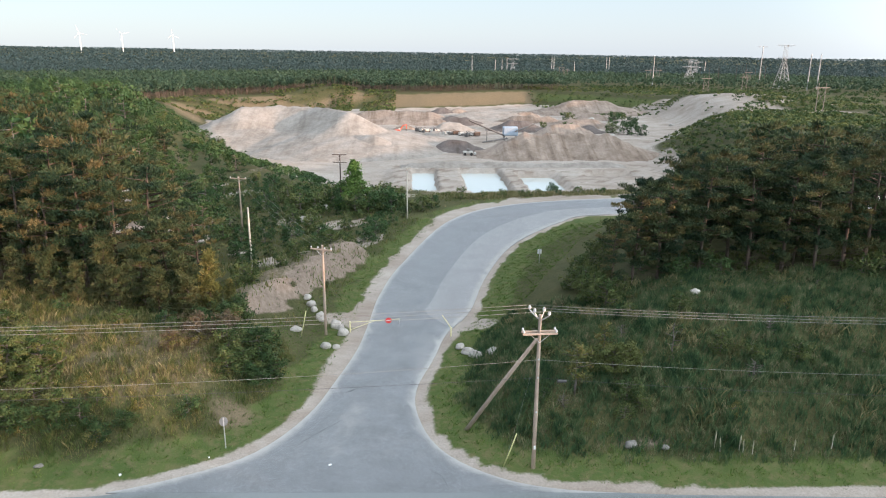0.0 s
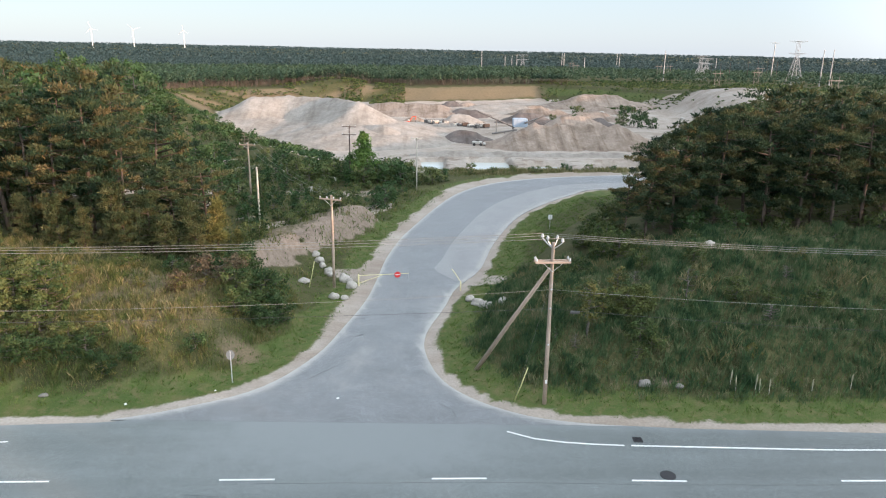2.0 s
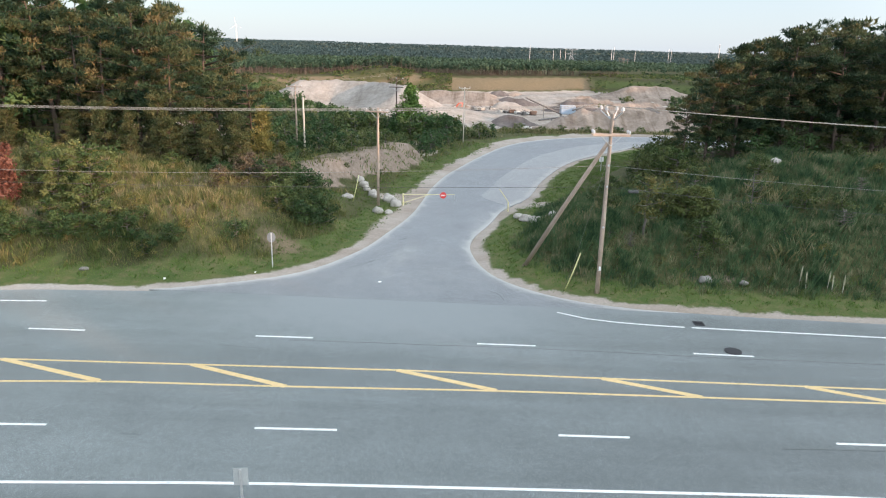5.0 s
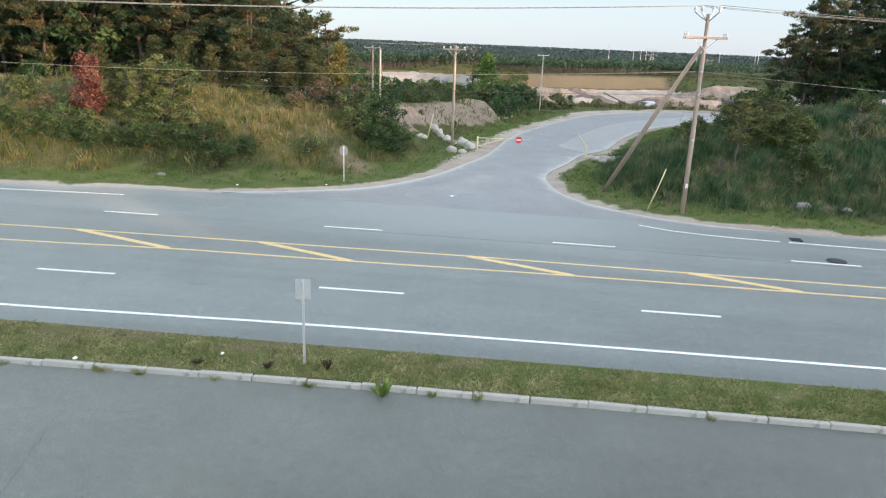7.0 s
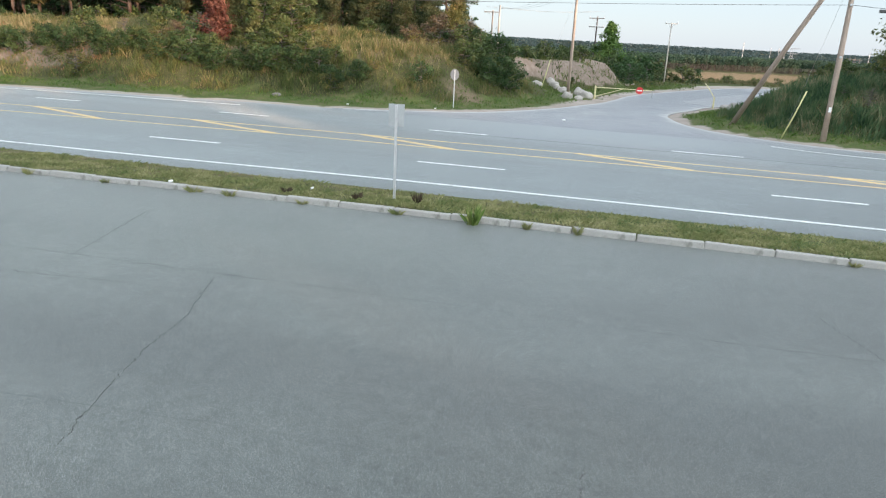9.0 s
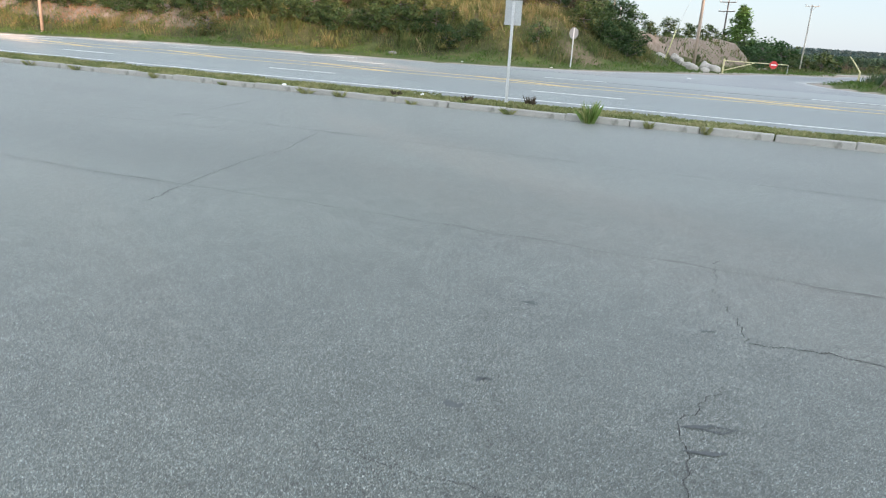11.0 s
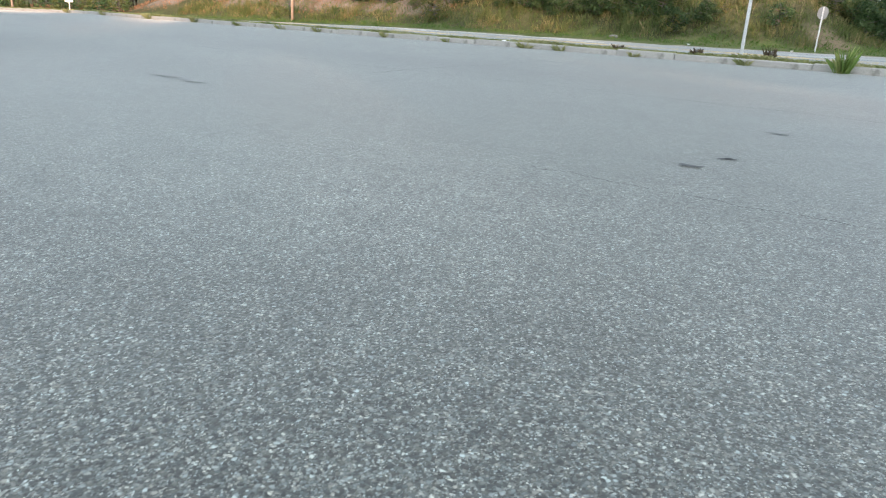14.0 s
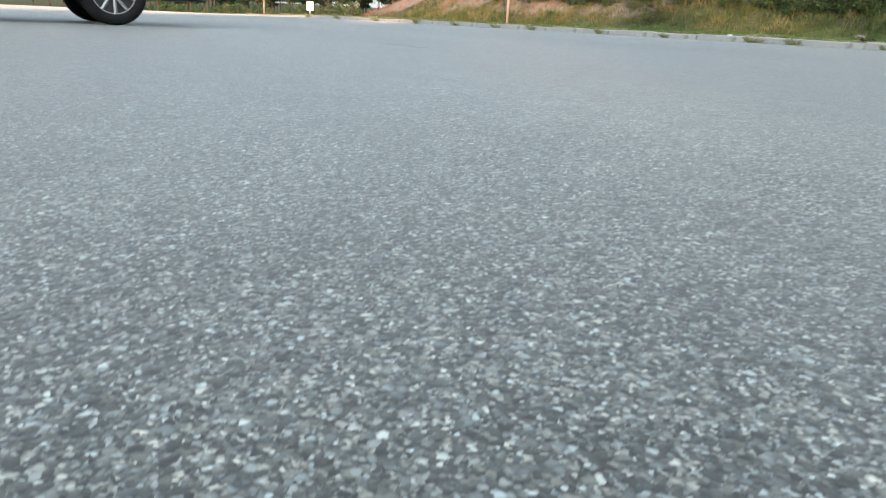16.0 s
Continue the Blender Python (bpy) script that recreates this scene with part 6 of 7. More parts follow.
add_box(bm, -0.06, 0.06, -0.19, -0.15, 1.5, 1.75)
part("tag", bm, sign_white, main, "small blank pole tag")
p2 = utility_pole(-8.62, 31.4, 9.1, "timber utility pole with double crossarm beside boulders", [(8.75, 1.15, 4)], -22)
p3 = utility_pole(-20.2, 51.3, 8.3, "bare pale pole wrapped in creeper", [], 0, pale_pole)
p4 = utility_pole(-26.1, 71.3, 9.2, "timber utility pole with a single crossarm", [(8.9, 1.3, 3)], -15)
p5 = utility_pole(-1.2, 83.0, 8.9, "slim bleached pole with a short arm at its top", [(8.7, 0.9, 2)], 0, pale_pole, 0.12)
p6 = utility_pole(-13.4, 93.3, 10.0, "timber utility pole with two crossarms", [(9.7, 1.3, 3), (8.3, 1.3, 3)], -10, dark_wood)
pl = utility_pole(-55.9, 5.6, 11.2, "timber utility pole on a reddish bank", [(9.7, 1.1, 2)], 4)
pw = utility_pole(-100, -5.0, 11.0, "timber utility pole at the highway's far bend", [(9.6, 1.1, 2)], 12)
pe = utility_pole(76, 7.6, 11.2, "timber utility pole further along the highway", [(9.7, 1.1, 2)], 0)
vv, ff = leaf_quads(np.random.default_rng(5).normal(size=(420, 3)) * (0.42, 0.42, 1.25) + (0, 0, 2.4), 0.2, np.random.default_rng(6))
vine = part("creeper", mesh_np("creeper", vv, ff, oak_leaf), None, p3, "green creeper round the pole")


def cable(a, b, sag, rad, material, label, group):
    a, b = Vector(a), Vector(b)
    pts = []
    for i in range(25):
        t = i / 24
        q = a.lerp(b, t)
        q.z -= sag * 4 * t * (1 - t)
        pts.append(tuple(q))
    bm = bmesh.new()
    add_path(bm, pts, rad, 5)
    return solid("overhead_cable", bm_mesh("overhead_cable", bm, material, True), label, "cable", group)


G1 = "cables along the highway"
for bx0, by0 in ((-0.55, 0.6), (-0.35, 0.05), (0.42, -0.55)):
    top = (7.9 + bx0, 8.0 + by0, 11.38)
    cable((-55.9 + bx0, 5.6 + by0, 11.4), top, 0.75, 0.0125, cable_mat, "pale bare overhead cable strung between utility poles", G1)
    cable(top, (76 + bx0, 7.6 + by0, 11.2), 1.1, 0.0125, cable_mat, "pale bare overhead cable strung between utility poles", G1)
for z0, zl_, zr_, sl, sr, mt in ((8.0, 7.9, 7.6, 0.95, 1.3, cable_mat), (6.75, 6.8, 5.9, 0.5, 1.35, black_cable)):
    cable((-55.9, 5.4, zl_), (7.9, 7.8, z0), sl, 0.011, mt, "thin overhead cable strung below the crossarms", G1)
    cable((7.9, 7.8, z0), (76, 7.4, zr_), sr, 0.011, mt, "thin overhead cable strung below the crossarms", G1)
bm = bmesh.new()
add_box(bm, 9.15, 9.75, 7.72, 7.86, 6.42, 6.58, 0.03)
splice = solid("cable_splice_box", bm_mesh("cable_splice_box", bm, black_cable), "black splice case hung on a cable", "splice box")
for k_ in (-1.0, 0.0, 1.0):
    cable((-8.62 + k_, 31.4 - 0.4 * k_, 9.0), (-26.1 + k_, 71.3 - 0.3 * k_, 9.1), 0.9, 0.008, cable_mat, "thin overhead cable leading towards the gravel pit", "cables to the pit")
    cable((-26.1 + k_, 71.3, 9.1), (-13.4 + k_, 93.3, 9.9), 0.4, 0.008, cable_mat, "thin overhead cable leading towards the gravel pit", "cables to the pit")
cable((-8.62, 31.4, 8.3), (-10.6, 28.2, 0.9), 0.0, 0.006, cable_mat, "taut guy wire of a utility pole", "guy wires")
cable((7.9, 8.0, 8.6), (6.0, 8.3, 0.1), 0.0, 0.006, cable_mat, "taut guy wire of a utility pole", "guy wires")


def guy_guard(a, b, label):
    bm = bmesh.new()
    add_path(bm, [a, tuple((Vector(a) + Vector(b)) / 2 + Vector((0.03, 0, 0.02))), b], 0.038, 8)
    return solid("guy_guard", bm_mesh("guy_guard", bm, guard_yellow, True), label, "wire guard", "guy wire guards")


guy_guard((5.95, 8.3, gz(5.95, 8.3) - 0.05), (6.75, 8.2, 2.55), "leaning yellow plastic guard on a guy wire")
guy_guard((-10.7, 29.4, gz(-10.7, 29.4) - 0.05), (-10.2, 29.9, gz(-10.7, 29.4) + 2.4), "leaning yellow plastic guard beside a pale rock")


# ---- signs ----
def post_sign(x, y, z, post_h, label, panel, group="", turn=0.0):
    ob = thing("road_sign", x, y, z, label, "sign", group, turn)
    bm = bmesh.new()
    add_box(bm, -0.035, 0.035, -0.02, 0.02, -0.4, post_h, 0.006)
    part("post", bm, zinc, ob)
    panel(ob, post_h)
    return ob


def square_panel(w, h, material, label):
    def make(ob, top):
        bm = bmesh.new()
        add_box(bm, -w / 2, w / 2, 0.022, 0.03, top - h, top + 0.03, 0.002)
        part("panel", bm, material, ob, label)
        for zz in (top - 0.12, top - h + 0.12):
            bm = bmesh.new()
            add_rod(bm, (0, -0.03, zz), (0, 0.022, zz), 0.012, 0.012, 6)
            part("bolt", bm, zinc, ob)
    return make


def oval_panel(w, h, material, label):
    def make(ob, top):
        bm = bmesh.new()
        made = bmesh.ops.create_cone(bm, cap_ends=True, segments=28, radius1=0.5, radius2=0.5, depth=0.01)["verts"]
        for v_ in made:
            v_.co = Vector((v_.co.x * w, 0.03 + v_.co.z, top - h / 2 + 0.05 + v_.co.y * h))
        part("panel", bm, material, ob, label)
        bm = bmesh.new()
        add_rod(bm, (0, -0.03, top - h / 2), (0, 0.03, top - h / 2), 0.012, 0.012, 6)
        part("bolt", bm, zinc, ob)
    return make


post_sign(-6.51, -15.28, 0.1, 2.5, "grey back of a square sign on a steel post", square_panel(0.42, 0.55, pale_back, "bare aluminium back"), turn=8)
post_sign(-13.0, 10.98, gz(-13, 10.98), 2.35, "grey back of an oval sign on a thin post", oval_panel(0.55, 0.7, sign_back, "bare aluminium back"), turn=18)
post_sign(16.75, 56.5, gz(16.75, 56.5), 1.9, "small white sign on a post in the grass", square_panel(0.55, 0.6, sign_white, ""), turn=0)
ob = post_sign(-80.6, -5.0, gz(-80.6, -5.0), 2.2, "small white roadside sign with a line of dark lettering", square_panel(0.75, 0.95, sign_white, ""), turn=62)
bm = bmesh.new()
add_box(bm, -0.24, 0.24, 0.0, 0.0195, 1.72, 1.82)
part("text_bar", bm, crack_mat, ob)

# ---- gate across the side road ----
gate = thing("barrier_gate", -6.35, 32.4, gz(-6.35, 32.4), "faded yellow swing gate half open with a round no-entry sign", "gate", rz=11)
bm = bmesh.new()
add_rod(bm, (0, 0, -0.5), (0, 0, 1.15), 0.075, 0.075, 12)
post = part("post", bm, gate_yellow, gate, smooth=False)
bm = bmesh.new()
add_rod(bm, (0, 0, 1.15), (0, 0, 1.2), 0.085, 0.05, 12)
part("cap", bm, gate_yellow, post)
bm = bmesh.new()
add_rod(bm, (0.02, 0, 1.05), (5.0, 0, 1.0), 0.036, 0.03, 10)
arm = part("arm", bm, gate_yellow, gate)
bm = bmesh.new()
add_rod(bm, (0.02, 0, 0.25), (2.4, 0, 1.0), 0.03, 0.03, 8)
part("stay", bm, gate_yellow, gate)
bm = bmesh.new()
add_rod(bm, (4.98, 0, 1.0), (4.98, 0, 0.35), 0.025, 0.025, 8)
part("latch_bar", bm, zinc, gate)
sg = bmesh.new()
made = bmesh.ops.create_cone(sg, cap_ends=True, segments=32, radius1=0.31, radius2=0.31, depth=0.015)["verts"]
for v_ in made:
    v_.co = Vector((3.85 + v_.co.x, -0.07 + v_.co.z, 0.95 + v_.co.y))
disc = part("no_entry_sign", sg, sign_red, gate, "round red no-entry sign")
bm = bmesh.new()
add_box(bm, 3.64, 4.06, -0.083, -0.078, 0.90, 1.0)
part("white_bar", bm, sign_white, disc)
gate_r = thing("gate_stop", 3.62, 31.2, gz(3.62, 31.2), "bent yellow gate stop post among rocks at the road's edge", "gate", rz=0)
bm = bmesh.new()
add_rod(bm, (0, 0, -0.4), (0, 0, 0.95), 0.07, 0.07, 10)
part("post", bm, gate_yellow, gate_r)
bm = bmesh.new()
add_path(bm, [(0.0, 0, 0.9), (-0.5, 0.35, 1.6), (-0.85, 0.6, 2.0)], 0.04, 8)
part("arm", bm, gate_yellow, gate_r)


# ---- boulders ----
def boulder(x, y, sx, sy, sz, seed, label, group, z=None, dark=None):
    r_ = random.Random(seed)
    bm = bmesh.new()
    bmesh.ops.create_icosphere(bm, subdivisions=3, radius=1)
    off = Vector((seed * 3.7, seed * 1.3, 0))
    for v_ in bm.verts:
        n1 = noise.noise(v_.co * 1.1 + off)
        n2 = noise.noise(v_.co * 2.9 + off)
        v_.co *= 1 + 0.32 * n1 + 0.10 * n2
        v_.co = Vector((v_.co.x * sx, v_.co.y * sy, max(v_.co.z, -0.35) * sz))
    h = gz(x, y) if z is None else z
    return solid("boulder", bm_mesh("boulder", bm, dark or stone_mat, True), label, "rock", group, m=pose(x, y, h + 0.34 * sz, 0, 0, r_.uniform(0, 360)))


for i, (x, y, s) in enumerate(((-11.7, 40.2, 0.6), (-11.1, 38.8, 0.65), (-10.6, 37.6, 0.55), (-9.8, 36.2, 0.7), (-9.4, 35.2, 0.6), (-7.9, 33.6, 0.85), (-7.4, 33.1, 0.6), (-7.0, 31.7, 0.7), (-8.2, 28.3, 0.62), (-7.3, 28.3, 0.42))):
    s *= 0.82
    boulder(x, y, s, s * 0.8, s * 0.8, i + 1, "pale rounded boulder in a row beside the side road", "boulders west of the gate")
for i, (x, y, s) in enumerate(((4.3, 27.9, 0.5), (4.95, 26.5, 0.6), (5.55, 25.5, 0.62), (6.0, 25.0, 0.55), (7.0, 24.7, 0.66))):
    boulder(x, y, s, s * 0.75, s * 0.7, i + 21, "pale rounded boulder at the foot of the east bank", "boulders east of the gate")
boulder(25.6, 26.8, 0.5, 0.38, 0.34, 31, "large pale rock in the grass below the pines", "rocks on the east bank")
boulder(15.0, 9.9, 0.5, 0.35, 0.3, 32, "weathered grey rock in a washed-out bank", "rocks on the east bank", dark=grey_stone)
boulder(17.3, 9.5, 0.32, 0.25, 0.2, 33, "weathered grey rock in a washed-out bank", "rocks on the east bank", dark=grey_stone)
boulder(-11.4, 30.6, 0.55, 0.4, 0.36, 34, "pale flat rock beside a yellow wire guard", "boulders west of the gate")
boulder(-24.6, 8.9, 0.3, 0.2, 0.16, 35, "small grey rock half hidden in the bank's grass", "rocks on the west bank", dark=grey_stone)
boulder(-18.3, 80.7, 1.5, 0.9, 0.5, 36, "broad pale slab of rock among shrubs", "rocks by the pit")
boulder(-16.5, 92, 1.3, 0.8, 0.6, 37, "broad pale slab of rock among shrubs", "rocks by the pit")
for i, (x, y, s) in enumerate(((150, 560, 4), (205, 520, 2.5), (152, 585, 2.5), (135, 440, 3.5))):
    boulder(x, y, s, s * 0.8, s * 0.6, 41 + i, "large pale block of rock on the pit's slope", "rocks by the pit")
for i, (x, y, ln, ww) in enumerate(((-13.85, 9.9, 0.12, 0.1), (-5.57, 8.76, 0.22, 0.12), (-12.8, -16.35, 0.12, 0.1), (-9.0, -15.2, 0.1, 0.08), (-19.0, 8.0, 0.22, 0.15))):
    bm = bmesh.new()
    add_box(bm, -ln / 2, ln / 2, -ww / 2, ww / 2, 0, 0.05, 0.015)
    for v_ in bm.verts:
        v_.co.z += 0.03 * noise.noise(v_.co * 9 + Vector((i, 0, 0)))
    zz = 0.07 if i == 1 else (0.12 if y < -10 else gz(x, y))
    solid("litter", bm_mesh("litter", bm, sign_white), "scrap of pale litter lying on the ground", "litter", m=pose(x, y, zz, 0, 0, 30 * i))


# ---- gravel pit ----
def pile(name, x0, x1, y0, y1, height, material, label, step=2.5, lumps=0.4):
    """A heap on the pit floor from a height function."""
    xs_, ys_ = np.arange(x0, x1 + step, step), np.arange(y0, y1 + step, step)
    X, Y = np.meshgrid(xs_, ys_)
    h = height(X, Y)
    h = h - 1.3 * np.clip(ground_z(X, Y) - FLOOR - 1.2, 0, None)
    h = h + (wave(X, Y, 9, 1) * lumps + wave(X, Y, 2.3, 2) * 0.12) * S(0, 3, h)
    Z = ground_z(X, Y) + np.where(h > 0, h, -1.5)
    ii = np.arange(X.size).reshape(X.shape)
    q = np.stack([ii[:-1, :-1], ii[:-1, 1:], ii[1:, 1:], ii[1:, :-1]], -1).reshape(-1, 4)
    hq = (h > -1).ravel()
    q = q[hq[q].any(1)]
    return solid(name, mesh_np(name, np.stack([X, Y, Z], -1).reshape(-1, 3), q, material, True), label, "sand pile", "heaps in the gravel pit")


def ridge_heap(pts, h0, steep, foot, rill=0.0):
    """Height over a crest line: steep near it, flatter at its foot."""
    def f(x, y):
        d = poly_dist(x, y, pts)
        if rill:
            d = d + rill * wave(x + y * 0.2, y * 0.15, 5.0, 2)
        h = h0 - steep * d
        low_ = h0 * 0.42 - foot * np.clip(d - h0 * 0.58 / steep, 0, None)
        return np.where(h > h0 * 0.42, h, low_)
    return f


pile("sand_heap", -230, 70, 280, 560, ridge_heap([(-112, 432), (-90, 440), (-66, 434), (-40, 400)], 21, 0.52, 0.19, 0.5), sand_pale, "huge pale grey sand pile in the gravel pit", lumps=0.1)
pile("sand_heap", -90, 40, 300, 450, ridge_heap([(-34, 376), (-22, 370)], 9.5, 0.45, 0.2), sand_pale, "lower pinkish sand pile beside the huge one")
pile("gravel_heap", 10, 180, 290, 440, ridge_heap([(60, 362), (88, 368), (112, 362)], 11.5, 0.5, 0.33, 3.0), sand_pink, "long pinkish gravel pile with rills down its side")
pile("gravel_heap", 40, 150, 365, 460, ridge_heap([(88, 412), (104, 414)], 12, 0.55, 0.35, 1.5), sand_pink, "rounded pinkish gravel pile")
pile("gravel_heap", 0, 50, 345, 405, ridge_heap([(20, 378), (29, 376)], 6.5, 0.55, 0.35), gravel_dark, "small dark grey gravel heap in the pit")
pile("gravel_heap", 40, 116, 455, 525, ridge_heap([(70, 490), (84, 490)], 7, 0.5, 0.3), gravel_dark, "brown gravel heap behind the plant")
pile("gravel_heap", -100, 80, 470, 640, ridge_heap([(-40, 560), (-10, 555), (12, 550)], 9, 0.4, 0.2), sand_pink, "broad pink-grey heap at the back of the pit", 4)
pile("gravel_heap", 110, 230, 590, 700, ridge_heap([(150, 645), (185, 648)], 12, 0.4, 0.2, 2), sand_pink, "pointed sandy heap at the back of the pit", 4)
pile("gravel_heap", 20, 110, 540, 640, ridge_heap([(45, 600), (90, 596)], 4, 0.3, 0.12), sand_pale, "low pale heap at the back of the pit", 4)
pile("gravel_heap", 100, 170, 480, 560, ridge_heap([(122, 525), (142, 520)], 6, 0.4, 0.25, 2), sand_pink, "brown heap beside the screening plant", 4)
pile("gravel_heap", 10, 60, 505, 570, ridge_heap([(28, 540), (40, 538)], 6, 0.45, 0.25, 2), gravel_dark, "dark brown heap at the back of the pit", 4)
pile("gravel_heap", 60, 140, 520, 590, ridge_heap([(86, 558), (112, 552)], 5, 0.4, 0.2, 2), sand_pink, "low brown heap at the back of the pit", 4)
pile("gravel_heap", -12, 130, 300, 340, ridge_heap([(0, 316), (30, 319), (64, 314), (100, 318)], 2.4, 0.3, 0.2, 1.5), sand_pale, "long low berm of pale sand behind the ponds", 2.5)
rh = random.Random(5)
for i in range(14):
    hx_, hy_, hh_ = rh.uniform(-10, 165), rh.uniform(445, 650), rh.uniform(2.0, 5.5)
    w_ = hh_ * 3.2 + 6
    pile("spoil_heap", hx_ - w_, hx_ + w_, hy_ - w_, hy_ + w_, ridge_heap([(hx_ - hh_, hy_), (hx_ + hh_, hy_ + rh.uniform(-3, 3))], hh_, 0.5, 0.32, 1.2), (sand_pink, gravel_dark, sand_pink, sand_pale)[i % 4], "small heap of dug earth on the pit's floor", 2.5)
for (a, b), (c, e) in PONDS:
    bm = bmesh.new()
    add_box(bm, a - 3, b + 3, c - 3, e + 3, FLOOR - 2.4, FLOOR - 0.55)
    solid("pond", bm_mesh("pond", bm, water_mat), "silty settling pond between sandy berms, coloured pale for reflected sky", "pond", "settling ponds", kind="structure")

rust_red = plain("red_machine_paint", (0.50, 0.07, 0.04), (0.62, 0.12, 0.06), 0.8, 0.5)
blue_paint = plain("pale_blue_steel", (0.24, 0.32, 0.42), (0.36, 0.43, 0.52), 0.5, 0.5)
grey_steel = plain("grimy_steel", (0.07, 0.066, 0.064), (0.16, 0.15, 0.145), 0.5, 0.6)
rusty_steel = plain("rusty_steel", (0.12, 0.07, 0.05), (0.22, 0.13, 0.09), 0.6, 0.8)
pale_steel = plain("dusty_pale_steel", (0.36, 0.35, 0.33), (0.50, 0.49, 0.46), 0.5, 0.6)
ex = thing("excavator", -12.0, 470, gz(-12, 470), "red tracked excavator with raised arm in the gravel pit", "excavator")
for k_ in (-1, 1):
    bm = bmesh.new()
    add_box(bm, -2.2, 2.2, k_ * 1.2 - 0.35, k_ * 1.2 + 0.35, 0, 0.9, 0.3)
    part("track", bm, grey_steel, ex)
bm = bmesh.new()
add_box(bm, -2.4, 1.6, -1.4, 1.4, 0.95, 2.2, 0.2)
part("body", bm, rust_red, ex)
bm = bmesh.new()
add_box(bm, 0.2, 1.7, -1.3, 0.0, 2.2, 3.3, 0.15)
part("cab", bm, pale_steel, ex)
bm = bmesh.new()
add_path(bm, [(1.4, 0.3, 2.0), (3.6, 0.3, 5.2), (6.2, 0.3, 5.6)], [0.4, 0.4, 0.3], 6)
boom = part("boom", bm, rust_red, ex)
bm = bmesh.new()
add_path(bm, [(6.2, 0.3, 5.6), (5.8, 0.3, 2.6)], [0.3, 0.25], 6)
part("stick", bm, rust_red, boom)
bm = bmesh.new()
add_box(bm, 5.2, 6.3, -0.4, 1.0, 1.5, 2.7, 0.25)
part("bucket", bm, grey_steel, boom)
pl_ = thing("screening_plant", 62, 424, gz(62, 424), "blue and grey gravel screening plant with a long conveyor", "machine")
pl_.scale = (1.05, 1.05, 1.05)
bm = bmesh.new()
add_box(bm, -4, 5, -3, 3, 3.2, 8.5, 0.4)
part("hopper", bm, blue_paint, pl_, "pale blue steel hopper")
for a_, b_ in ((-3.5, -2.5), (4.5, -2.5), (-3.5, 2.5), (4.5, 2.5)):
    bm = bmesh.new()
    add_rod(bm, (a_, b_, -0.5), (a_, b_, 4), 0.25, 0.25, 6)
    part("leg", bm, grey_steel, pl_)
for k_, (pa, pb) in enumerate((((-3, -2, 3), (-26, -6, 13)), ((-2, -5, 2), (-18, -14, 0.6)), ((3, -4, 6), (16, 2, 10)), ((-2, -8, 0.8), (9, -9, 3)))):
    bm = bmesh.new()
    add_path(bm, [pa, pb], 0.48, 4)
    cv_ = part("conveyor", bm, grey_steel, pl_, "long sloping conveyor")
    bm = bmesh.new()
    mid = (Vector(pa) + Vector(pb)) / 2
    add_rod(bm, (mid.x, mid.y, -0.5), tuple(mid), 0.25, 0.25, 5)
    part("support", bm, grey_steel, cv_)
rs = random.Random(11)
for i in range(24):
    x, y = 2 + 1.75 * i + rs.uniform(-0.8, 0.8), 480 - 1.5 * i + rs.uniform(-7, 7)
    w, ln, hh = rs.uniform(0.7, 1.3), rs.uniform(1.0, 2.6), rs.uniform(0.8, 2.4)
    mc = thing("machine_part", x, y, gz(x, y), "dusty block of quarry machinery in a row", "machine", "machinery row in the pit", rs.uniform(0, 90))
    bm = bmesh.new()
    add_box(bm, -ln, ln, -w, w, 0.5, hh + 0.6, 0.25)
    part("body", bm, rs.choice([pale_steel, grey_steel, grey_steel, rusty_steel]), mc)
    bm = bmesh.new()
    add_box(bm, -ln * 0.9, ln * 0.9, -w * 0.8, w * 0.8, -0.2, 0.5)
    part("base", bm, grey_steel, mc)
    bm = bmesh.new()
    add_rod(bm, (ln * 0.5, 0, hh), (-ln * 1.2, 0, hh + 1.8), 0.25, 0.2, 6)
    part("chute", bm, grey_steel, mc)
loader = thing("wheel_loader", 30, 356, gz(30, 356), "dusty pale wheel loader near the ponds", "machine")
bm = bmesh.new()
add_box(bm, -3, 2.5, -1.2, 1.2, 0.9, 2.4, 0.3)
part("body", bm, pale_steel, loader)
bm = bmesh.new()
add_box(bm, -1, 0.8, -1, 1, 2.4, 3.6, 0.2)
part("cab", bm, grey_steel, loader)
for a_ in (-2, 1.6):
    for b_ in (-1.3, 1.3):
        bm = bmesh.new()
        add_rod(bm, (a_, b_ - 0.3, 0.75), (a_, b_ + 0.3, 0.75), 0.8, 0.8, 12)
        part("wheel", bm, crack_mat, loader)
bm = bmesh.new()
add_box(bm, 3.0, 4.4, -1.5, 1.5, 0.3, 1.6, 0.3)
part("bucket", bm, pale_steel, loader)


